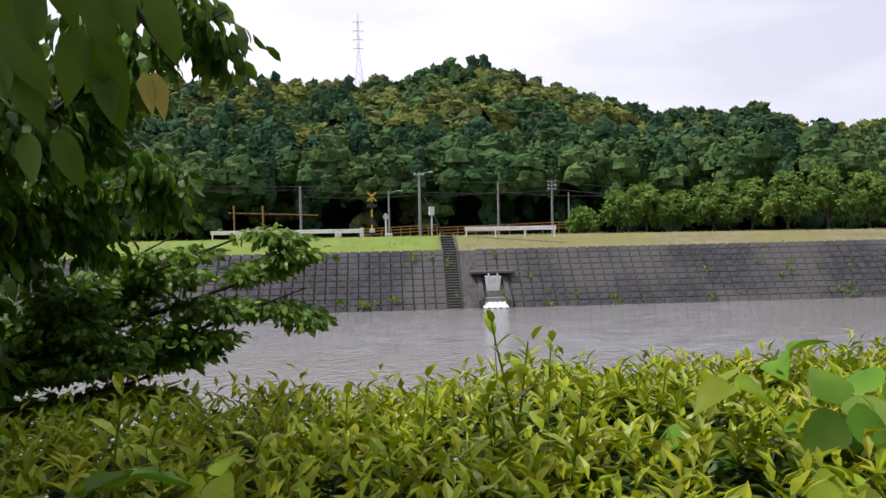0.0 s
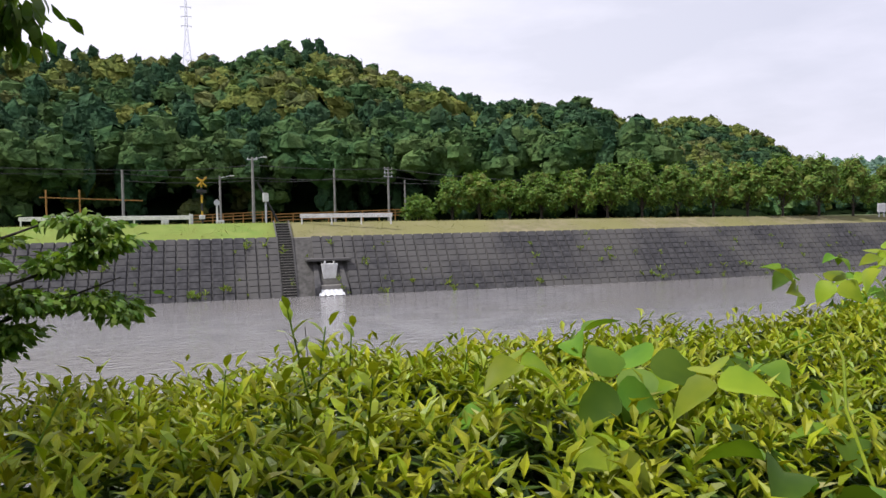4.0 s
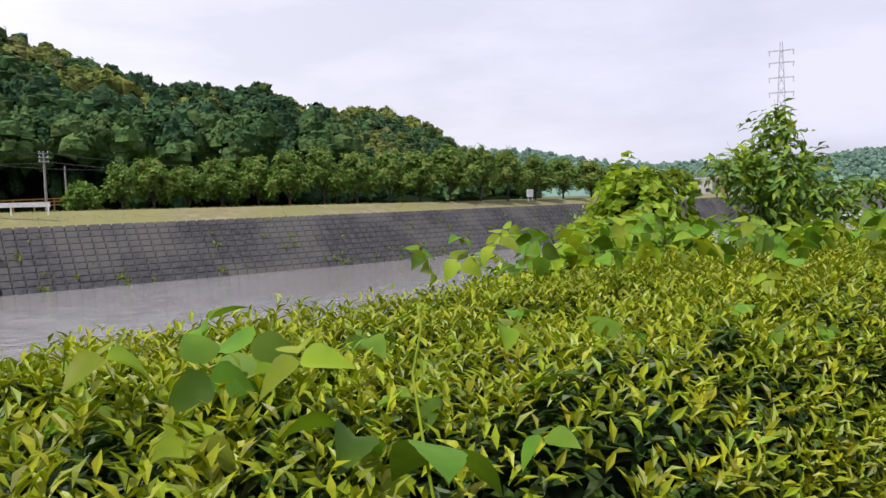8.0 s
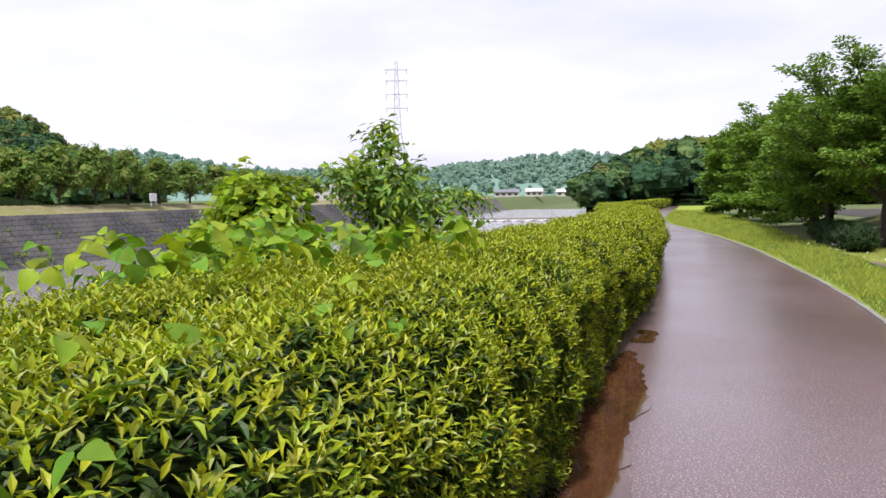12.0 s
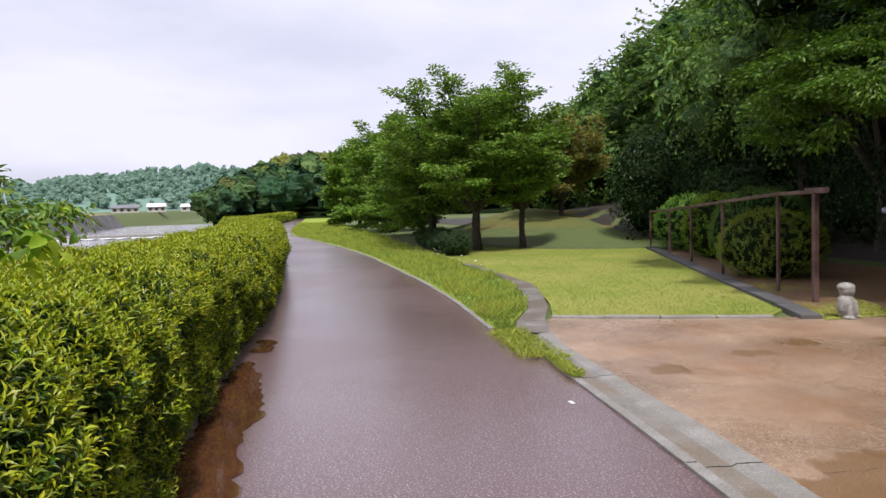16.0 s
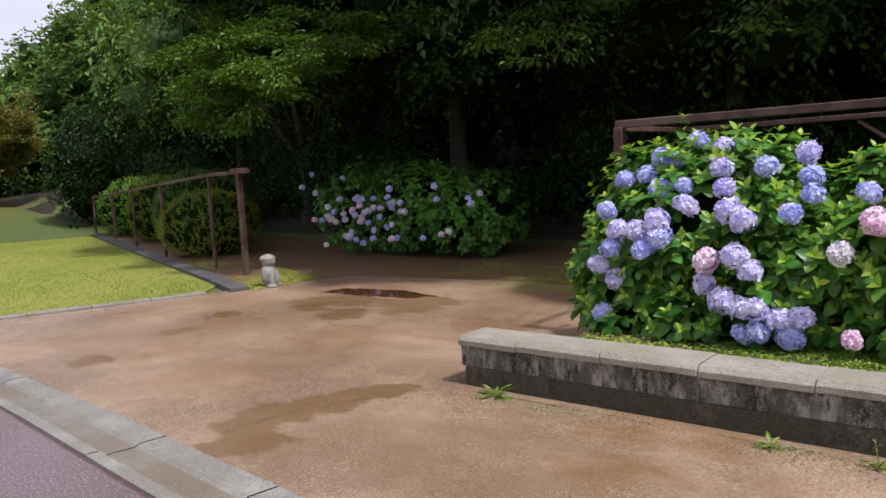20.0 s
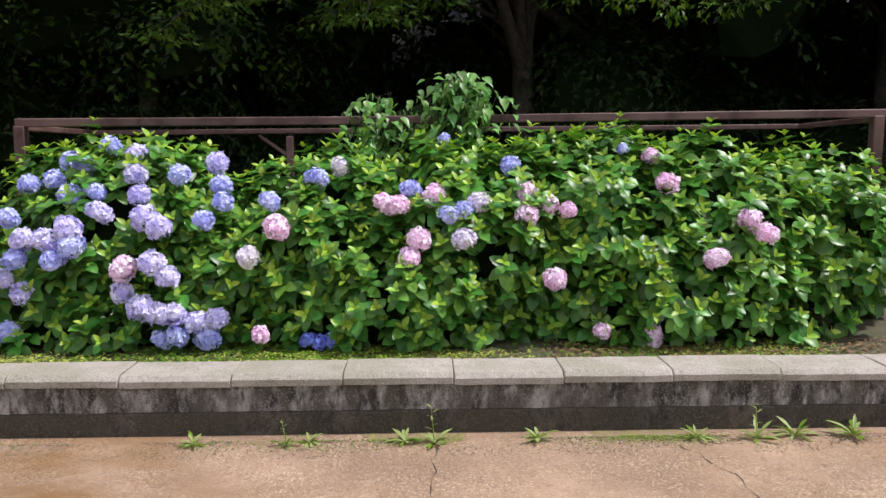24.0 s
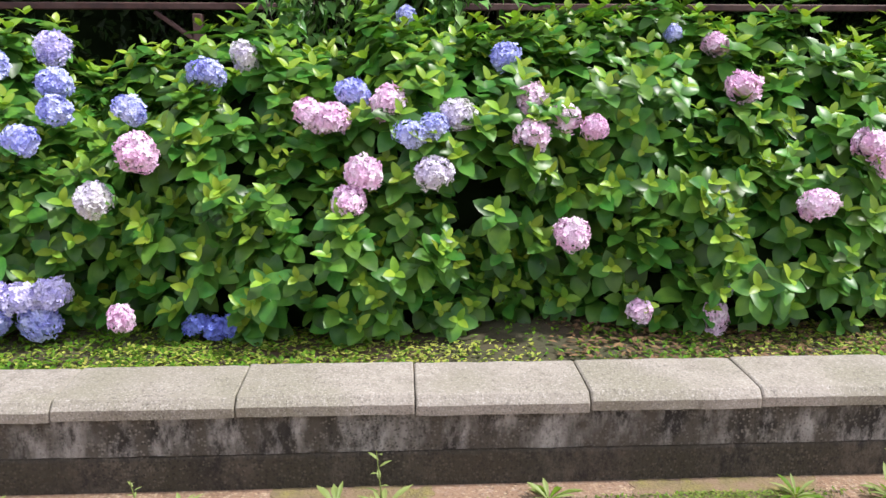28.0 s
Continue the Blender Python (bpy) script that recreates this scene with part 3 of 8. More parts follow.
# lawn, verge, paving
LAWN = [(9.85, -3.74), (9.3, -4.84), (8.8, -6.25), (9.2, -6.75), (13.7, -8.4), (21.6, -11.2), (29.5, -12.0), (34.0, -9.0), (26.0, -5.2), (20.0, -4.9), (14.5, -4.75), (12.9, -4.62), (11.2, -4.2)]
tagged(part("lawn", bm_poly(LAWN, -0.05, 0.012), M["lawn"]), "bright green mown lawn", "lawn", kind="structure")
PAVE = [(-9.0, -1.7), (3.2, -2.72), (5.1, -2.89), (6.95, -3.01), (7.84, -3.08), (8.75, -3.24), (9.7, -3.6), (9.85, -3.74), (8.75, -6.3), (8.45, -7.2), (8.0, -8.2), (5.5, -8.6), (2.0, -8.4), (2.0, -4.74), (-9.0, -4.74)]
tagged(part("pavement", bm_poly(PAVE, -0.06, 0.006), M["terracotta"]), "damp red-tinted concrete paving with stains and cracks", "paving", kind="structure")
VERGE = [(8.2, -2.72), (9.0, -2.90), (9.65, -3.12), (10.73, -3.68), (12.61, -4.21), (15.1, -4.62), (17.0, -4.7), (23.0, -4.8), (40.0, -5.5), (60, -5.5), (110, -10.0), (110.0, -6.75), (95.0, -4.55), (82.0, -3.65), (66.5, -2.55), (49.0, -1.45), (42.0, -1.45), (29.0, -2.75), (23.3, -3.07), (15.7, -3.09), (12.66, -3.01), (9.6, -2.76)]
tagged(part("verge", bm_poly(VERGE, -0.06, 0.02), M["verge"]), "rough uncut grass verge beside the path", "grass verge", kind="structure")

# gutter and kerbs
gut_in, gut_out = [(-9.0, -1.28), (3.42, -2.33), (5.29, -2.52), (6.8, -2.66), (8.0, -2.80), (8.95, -2.93)], [(-9.0, -1.73), (3.2, -2.76), (5.1, -2.93), (6.95, -3.05), (7.84, -3.12), (8.75, -3.28)]
gutter = thing("gutter", (0, 0, 0), "weathered concrete roadside gutter with a shallow channel", "gutter", kind="structure")
GUT = [(-0.02, -0.05), (0.0, 0.018), (0.17, 0.022), (0.20, -0.010), (0.24, -0.016), (0.30, -0.008), (0.60, -0.002), (0.66, 0.014), (0.99, 0.024), (1.0, -0.05)]
gi, go = np.array(gut_in), np.array(gut_out)
def along_line(q, s):
    d = np.r_[0, np.cumsum(np.hypot(*np.diff(q, axis=0).T))]
    return np.array((np.interp(s * d[-1], d, q[:, 0]), np.interp(s * d[-1], d, q[:, 1])))
M["channel"] = mat("wet_channel_concrete", (0.25, 0.225, 0.19), (0.14, 0.122, 0.10), 0.35, 4, 12, 0.4, 60, big=(0.8, (0.17, 0.125, 0.08)), speck=(90, 0.2))
N_G = 15
for i in range(N_G):
    vs = []
    for s_ in np.linspace(i / N_G, (i + 1) / N_G - 0.0005, 6):
        a, b = along_line(gi, s_), along_line(go, s_)
        vs += [(*(a + (b - a) * t_), z_ + 0.002 * ((i * 7) % 3)) for t_, z_ in GUT]
    k = len(GUT)
    fs = [(r * k + c, r * k + c + 1, (r + 1) * k + c + 1, (r + 1) * k + c) for r in range(5) for c in range(k - 1)]
    obj("gutter_block", vs, fs, [M["concrete"], M["channel"]], gutter, idx=[1 if 2 <= c <= 5 else 0 for r in range(5) for c in range(k - 1)])

# ---- far bank ----
bank_x = np.linspace(-66, 290, 420)
def bank_pt(x, back, z):
    y = line_y(BANK, x)
    dy = (line_y(BANK, x + 1) - line_y(BANK, x - 1)) / 2
    nrm = Vector((-dy, 1)).normalized()
    return (x + nrm.x * back, y + nrm.y * back, z)
rows_, cols_ = 12, None
emb = thing("embankment", (0, 0, 0), "sloping river revetment of dark concrete blocks", "embankment", kind="structure")
lines = [bank_pt(x, b, z) for x in bank_x for b, z in ((-0.35, WATER_Z - 0.6), (4.3, 0.33), (4.6, 0.36), (7.6, 0), (10.5, 0), (13.0, 0))]
lines = [(p_[0], p_[1], levee_z(p_[0]) if i % 6 in (3, 4) else levee_z(p_[0]) - 0.3 if i % 6 == 5 else p_[2]) for i, p_ in enumerate(lines)]
fb = []
mi = []
for i in range(len(bank_x) - 1):
    for j in range(5):
        fb.append((i * 6 + j, (i + 1) * 6 + j, (i + 1) * 6 + j + 1, i * 6 + j + 1))
        mi.append((0 if bank_x[i] < 196 else 4) if j < 1 else (1 if j == 1 else (3 if bank_x[i] < 15.6 else 2)))
M["levee_grass"] = mat("dry_levee_grass", (0.27, 0.235, 0.145), (0.19, 0.18, 0.09), 0.95, 1.2, 10, 0.5, 6, big=(0.12, (0.22, 0.21, 0.09)), spec=0.1)
M["levee_green"] = mat("green_levee_grass", (0.17, 0.25, 0.055), (0.22, 0.28, 0.07), 0.95, 1.2, 10, 0.5, 6, big=(0.2, (0.20, 0.25, 0.06)), spec=0.1)
obj("bank_slope", lines, fb, [M["mortar"], M["concrete"], M["levee_grass"], M["levee_green"], M["block"]], emb, idx=mi)

# revetment blocks, each a bevelled slab lying on the slope
def block_mesh():
    bm = bmesh.new()
    w, h, d = 0.80, 0.46, 0.10
    v = [bm.verts.new(q) for q in ((-w / 2, 0, 0), (w / 2, 0, 0), (w / 2, h, 0), (-w / 2, h, 0),
                                   (-w / 2 + 0.06, 0.05, d), (w / 2 - 0.06, 0.05, d), (w / 2 - 0.06, h - 0.03, d * 1.9), (-w / 2 + 0.06, h - 0.03, d * 1.9))]
    for q in ((4, 5, 6, 7), (0, 1, 5, 4), (1, 2, 6, 5), (2, 3, 7, 6), (3, 0, 4, 7)):
        bm.faces.new([v[i] for i in q])
    me = bpy.data.meshes.new("block")
    bm.to_mesh(me)
    bm.free()
    me.materials.append(M["block"])
    return me
BLOCK = block_mesh()
block_co = np.array([v.co[:] for v in BLOCK.vertices])
block_fa = [list(p_.vertices) for p_ in BLOCK.polygons]
N_ROWS = 11
slope_a, slope_b = (-0.35, WATER_Z - 0.6), (4.3, 0.33)
far_blocks = []
block_slots = []
x = -64.0
while x < 200:
    dy = (line_y(BANK, x + 1) - line_y(BANK, x - 1)) / 2
    along = Vector((1, dy, 0)).normalized()
    a, b = Vector(bank_pt(x, *slope_a)), Vector(bank_pt(x, *slope_b))
    up = (b - a).normalized()
    nr = along.cross(up).normalized()
    le = (b - a).length
    for r in range(N_ROWS):
        if (x < 15.3 or x > 17.9) and not (18.1 < x < 20.6 and r < 7):
            o = a + up * (le * (r + 0.06) / N_ROWS) + nr * 0.01
            tilt = 0.012 * math.sin(x * 7.1 + r * 3.3)
            k = le / N_ROWS / 0.5
            m_ = Matrix((( *along, 0), (*(up * k + nr * tilt), 0), (*nr, 0), (0, 0, 0, 1))).transposed()
            m_.translation = o
            block_slots.append((abs(x - 18), x, m_))
    x += 0.86
block_slots.sort(key=lambda q: q[0])
for _, x, m_ in block_slots[300:]:
    far_blocks.append(((np.c_[block_co, np.ones(len(block_co))] @ np.array(m_).T)[:, :3], block_fa, 0))
v, f, mi = merge(far_blocks)
obj("far_blocks", v, f, M["block"], emb)["kind"] = "stuff"

# ---- hills ----
def forest_hill(name, prof, d_foot, d_crest, count, size, material, label, clumps=55, seed=1, z_foot=0.0, back=1.25, core=None, fine=0.11, vivid=0.0, edge=0, lobes=6):
    """A wooded hill given by bearings and heights of its skyline (degrees seen from the start)."""
    g = np.random.default_rng(seed)
    # bare slope takes the near-black foliage shade unless a core is given
    core = core or M["inner"]
    azs, els = np.array([q[0] for q in prof], float), np.array([q[1] for q in prof], float)
    def height(az, r):
        top = EYE[2] + d_crest * math.tan(radians(float(np.interp(az, azs, els)))) - size * 1.3
        t = (r - d_foot) / (d_crest - d_foot)
        if t <= 1:
            t = max(0.0, t)
            return z_foot + (top - z_foot) * (t ** 0.85) + (1.5 + top * 0.05) * math.sin(az * 0.9 + r * 0.05) * t * (1 - t)
        return top - (top + 5) * ((t - 1) / (back - 1 + 1e-6) * 0.4) ** 1.4
    na, nr_ = max(12, int((azs[-1] - azs[0]) / 1.0)), 14
    rs = np.linspace(d_foot, d_crest * back, nr_)
    vs = [(r * math.sin(radians(a)), r * math.cos(radians(a)), height(a, r)) for a in np.linspace(azs[0], azs[-1], na) for r in rs]
    fs = [(i * nr_ + j, i * nr_ + j + 1, (i + 1) * nr_ + j + 1, (i + 1) * nr_ + j) for i in range(na - 1) for j in range(nr_ - 1)]
    hill = tagged(obj(name, vs, fs, core, smooth=True), label, "hill", kind="structure")
    ch_core, bases, ways, ups, le, kinds = [], [], [], [], [], []
    def crown(az, r, s, lift, hue, seed_):
        c = np.array((r * math.sin(radians(az)), r * math.cos(radians(az)), height(az, r) + s * 0.45 + lift))
        face = -norm(c * np.array((1, 1, 0)))
        cedar = hue == 3 and z_foot > 0
        rad = np.array((s * 0.36, s * 0.36, s * 0.85)) if cedar else np.array((s * 0.56, s * 0.56, s * (0.42 + 0.25 * g.random())))
        cv, cf = blob(c, rad * 0.7, 5, 3, 0.2, seed_)
        ch_core.append((cv, cf, hue))
        m_ = clumps // lobes
        for q in range(lobes):
            d = norm(g.normal(size=3) * np.array((1, 1, 0.8)) + face * 0.7 + np.array((0, 0, 0.5)))
            taper = (1 - 0.7 * max(0.0, d[2])) if cedar else 1.0
            lc = c + d * rad * np.array((taper, taper, 1)) * 0.72
            lr = s * (0.15 + 0.13 * g.random()) * (0.7 if cedar else 1)
            cv, cf = blob(lc, (lr, lr, lr * (1.2 if cedar else 0.75)), 6, 3, 0.42, seed_ * 31 + q)
            ch_core.append((cv, cf, hue))
            e = norm(g.normal(size=(m_, 3)) + d * 0.7 + np.array((0, 0, 0.3)))
            bases.append(lc + e * lr * np.array((1, 1, 0.8)) * (0.92 + 0.3 * g.random((m_, 1))))
            ways.append(norm(np.cross(e, g.normal(size=(m_, 3)))) + e * 0.25 + np.array((0, 0, -0.15)))
            ups.append(e + g.normal(size=(m_, 3)) * 0.25)
            le.append(np.full(m_, s * fine) * (0.5 + 0.9 * g.random(m_)))
            kinds.append(np.full(m_, hue))
    for k in range(count):
        az = azs[0] + (azs[-1] - azs[0]) * (k + g.random()) / count
        t = g.random() ** 0.8
        r = d_foot + (d_crest * 1.03 - d_foot) * t
        patch = 2.2 * noise.noise(Vector((az * 0.13, t * 4.0, seed * 3.7))) + 0.4 * g.normal() + vivid - (0.7 if t < 0.3 else 0.0)
        cedar = z_foot > 0 and patch < -0.75 or (z_foot > 0 and az < 8 and t > 0.45 and g.random() < 0.35)
        hue = 3 if cedar or patch < -0.75 else (1 if patch > 0.35 else 2 if abs(patch - 0.2) < 0.14 else 0)
        crown(az, r, size * (0.6 + 0.8 * g.random() ** 1.3), 0.0, hue, k)
    for k in range(edge):
        az = azs[0] + (azs[-1] - azs[0]) * (k + g.random()) / edge
        crown(az, d_foot + 14 * g.random() - 3, size * (0.8 + 0.5 * g.random()), 5.0 + 1.5 * g.random(), 0 if g.random() < 0.7 else 3, k)
    tones = [M["far_core"], M["far_lime"], M["far_olive"], M["far_cedar"]] if material is None else [material] * 4
    cv, cf, mi_ = merge(ch_core)
    obj("crown_cores", cv, cf, tones, hill, idx=mi_)["kind"] = "stuff"
    bases, ways, ups, le, kinds = (np.concatenate(q) for q in (bases, ways, ups, le, kinds))
    v, f = leaf_quad(bases - norm(ways) * le[:, None] * 0.5, ways, ups, le * 1.25, le * 1.1, 0, 0.12)
    obj("tree_crowns", v, f, tones, hill, idx=np.repeat(kinds, 2))["kind"] = "stuff"
    return hill

forest_hill("hill", [(-24, 10.7), (-5, 11.45), (8.8, 11.36), (10.9, 11.94), (16.9, 12.6), (20.8, 11.7), (26, 9.85), (30, 8.0), (36, 5.0), (42, 2.0)], 118, 230, 1450, 6.6, None, "steep hill covered with dense green broadleaf forest", 72, 1, 1.0, fine=0.07, edge=300, lobes=8, vivid=0.15)
forest_hill("hill.001", [(22, 7.5), (26, 9.0), (28, 9.34), (34, 8.54), (36.9, 8.5), (40.1, 6.85), (44, 5.5), (48, 3.5), (52, 1.5)], 170, 300, 700, 6.8, None, "wooded hill behind the levee trees", 54, 2, fine=0.08)
forest_hill("hill.002", [(36, 5.5), (40.2, 6.7), (44.3, 7.14), (48.3, 6.15), (50.2, 4.3), (53, 2.6), (56, 1.0)], 260, 420, 620, 7.6, None, "more distant rounded wooded hill", 42, 3, fine=0.09)
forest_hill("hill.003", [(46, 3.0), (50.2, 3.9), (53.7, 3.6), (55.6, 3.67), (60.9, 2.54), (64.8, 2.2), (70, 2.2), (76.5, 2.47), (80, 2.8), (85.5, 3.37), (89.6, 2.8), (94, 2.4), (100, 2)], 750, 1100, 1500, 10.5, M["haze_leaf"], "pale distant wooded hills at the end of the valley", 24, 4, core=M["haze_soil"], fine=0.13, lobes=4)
forest_hill("hill.004", [(86.3, 0.6), (87.5, 1.6), (89.4, 2.88), (92, 3.7), (94.5, 4.0), (98, 4.6), (104, 5.0), (110, 5.2), (113, 6.0)], 95, 190, 620, 4.6, None, "wooded hillside beyond the bend of the path", 60, 5, fine=0.08, vivid=0.15)

# shaded floor of the wood, its litter coloured near black to carry the shade
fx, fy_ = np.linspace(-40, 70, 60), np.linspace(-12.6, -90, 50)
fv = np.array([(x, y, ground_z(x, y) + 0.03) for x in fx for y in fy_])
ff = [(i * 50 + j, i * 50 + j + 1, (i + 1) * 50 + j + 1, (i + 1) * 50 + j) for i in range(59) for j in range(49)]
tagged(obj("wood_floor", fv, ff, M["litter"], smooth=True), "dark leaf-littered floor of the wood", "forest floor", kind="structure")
# ---- hedge ----
def hedge_frame(x):
    """Front line, direction along the hedge and width at x."""
    y = line_y(HEDGE_FRONT, x)
    dy = (line_y(HEDGE_FRONT, x + 0.5) - line_y(HEDGE_FRONT, x - 0.5))
    a = np.array((1.0, dy, 0.0))
    return y, a / np.linalg.norm(a)


HEDGE_H, HEDGE_W = 1.17, 1.55
def hedge_top(x, off):
    """Height of the clipped top, with slow swells and hollows."""
    h = float(np.interp(x, (-9, 3, 6, 12, 30, 60, 120), (1.25, 1.25, 1.22, 1.16, 1.08, 0.85, 0.8)))
    return h + 0.06 * noise.noise(Vector((x * 0.9, off * 1.3, 4.0))) + 0.03 * noise.noise(Vector((x * 3.1, off * 3.7, 1.0)))


def hedge_surface(n, x0, x1, g):
    """Random points over the rounded hedge, with normals."""
    xs = x0 + (x1 - x0) * g.random(n)
    face, arc = HEDGE_H - 0.34, 0.56
    s = g.random(n) * (face + arc + HEDGE_W + 0.1)
    pts, nrs = np.zeros((n, 3)), np.zeros((n, 3))
    for i in range(n):
        y0, a = hedge_frame(xs[i])
        side = np.array((-a[1], a[0], 0))
        puff = 0.07 * noise.noise(Vector((xs[i] * 2.2, s[i] * 2.4, 7.0)))
        if s[i] < face:
            t = s[i] / face
            z = 0.05 + (hedge_top(xs[i], 0) - 0.36) * t
            off, nv = -0.01 - 0.11 * t - 2.6 * puff, -side + np.array((0, 0, 0.15))
        elif s[i] < face + arc:
            u = (s[i] - face) / arc * math.pi / 2
            off, z, nv = -0.12 + 0.36 * (1 - math.cos(u)) - puff * math.cos(u), hedge_top(xs[i], 0.2) - 0.34 * (1 - math.sin(u)), -side * math.cos(u) + np.array((0, 0, 0.1 + math.sin(u)))
        else:
            off = 0.24 + (s[i] - face - arc) / (HEDGE_W + 0.1) * (HEDGE_W - 0.2)
            z, nv = hedge_top(xs[i], off) + puff * 0.3, np.array((0, 0, 1.0))
            if off > HEDGE_W - 0.2:
                z, nv = z - (off - HEDGE_W + 0.2) * 1.0, np.array((0, 0, 0.8)) + side * 0.6
        p_ = np.array((xs[i], y0, 0)) + side * off
        pts[i], nrs[i] = (p_[0], p_[1], z), nv
    return pts, norm(nrs)


def shoots(pts, nrs, g, height, per, le, wi, lean=0.5):
    """Whorled leafy shoots: per leaves up each stem. Returns old and young leaf arrays."""
    n = len(pts)
    d = norm(nrs * 0.7 + np.array((0, 0, 0.75)) + g.normal(size=(n, 3)) * lean * 0.45)
    e1 = norm(np.cross(d, g.normal(size=(n, 3))))
    e2 = np.cross(d, e1)
    old, young = [], []
    for k in range(per):
        t = k / (per - 1)
        ang = k * 2.4 + g.random(n) * 0.5
        out = e1 * np.cos(ang)[:, None] + e2 * np.sin(ang)[:, None]
        tilt = 0.15 + 0.95 * t
        way = norm(out + d * tilt)
        base = pts + d * (height * (t - 0.6))[:, None] if isinstance(height, np.ndarray) else pts + d * height * (t - 0.6)
        l_ = le * (1.05 - 0.45 * t) * (0.75 + 0.5 * g.random(n))
        q = (base, way, d + out * -0.2, l_, l_ * wi)
        (young if t > 0.6 else old).append(q)
    return [tuple(np.concatenate(x_) for x_ in zip(*grp)) for grp in (old, young)]


def leafy(name, quads_old, quads_new, mats, parent, label="", maker=leaf_mesh, fold=0.22, droop=0.12, smooth=False):
    ch = []
    for q, mi_ in ((quads_old, 0), (quads_new, 1)):
        if q is not None:
            v_, f_ = maker(*q, fold, droop)
            ch.append((v_, f_, mi_))
    v_, f_, mi_ = merge(ch)
    return obj(name, v_, f_, mats, parent, label, smooth, mi_)


g = np.random.default_rng(11)
hedge = thing("hedge", (0, 1.2, 0), "clipped evergreen hedge with yellow-green young shoots", "hedge")
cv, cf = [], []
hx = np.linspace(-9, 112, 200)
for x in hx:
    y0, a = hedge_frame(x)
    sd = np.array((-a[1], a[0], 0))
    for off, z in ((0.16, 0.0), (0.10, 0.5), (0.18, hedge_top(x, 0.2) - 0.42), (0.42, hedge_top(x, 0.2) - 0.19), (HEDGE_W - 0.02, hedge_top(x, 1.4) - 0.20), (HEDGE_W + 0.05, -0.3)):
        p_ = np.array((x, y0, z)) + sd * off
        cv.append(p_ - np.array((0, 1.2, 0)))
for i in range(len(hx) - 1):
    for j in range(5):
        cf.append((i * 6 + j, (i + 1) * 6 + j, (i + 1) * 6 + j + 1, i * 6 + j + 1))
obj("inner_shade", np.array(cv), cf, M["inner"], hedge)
for x0, x1, dens, hh, le in ((-9.0, -1.6, 60, 0.14, 0.10), (-1.6, 1.5, 540, 0.14, 0.056), (1.5, 4.5, 540, 0.125, 0.052), (4.5, 9, 330, 0.11, 0.052), (9, 18, 150, 0.12, 0.075), (18, 36, 50, 0.12, 0.11), (36, 110, 14, 0.14, 0.17)):
    n = int((x1 - x0) * (HEDGE_H + HEDGE_W + 0.5) * dens)
    p_, nr = hedge_surface(n, x0, x1, g)
    o_, y_ = shoots(p_ - np.array((0, 1.2, 0)), nr, g, hh * (0.6 + 1.1 * g.random(len(p_)) ** 3), 9, le * 1.12, 0.33)
    leafy("hedge_foliage", o_, y_, [M["hedge_old"], M["hedge_new"]], hedge, maker=leaf_mesh if -4 < x0 < 4 else leaf_quad, fold=0.32)
# bare brown twigs showing in the hollows of the hedge
ch = []
for k in range(90):
    x = 0.4 + 3.6 * g.random()
    y0, a = hedge_frame(x)
    p_ = np.array((x, y0 + 0.25 + 1.0 * g.random() - 1.2, hedge_top(x, 0.7) - 0.12))
    d = norm(g.normal(size=3) * np.array((1, 1, 0.25)) + np.array((0, 0, 0.35))) * (0.12 + 0.14 * g.random())
    ch.append((*tube_path([tuple(p_), tuple(p_ + d * 0.5 + g.normal(size=3) * 0.012), tuple(p_ + d)], [0.0028, 0.002, 0.001], 4), 0))
v_, f_, _ = merge(ch)
obj("twigwork", v_, f_, M["bark_light"], hedge, "bare brown twigs")["kind"] = "stuff"

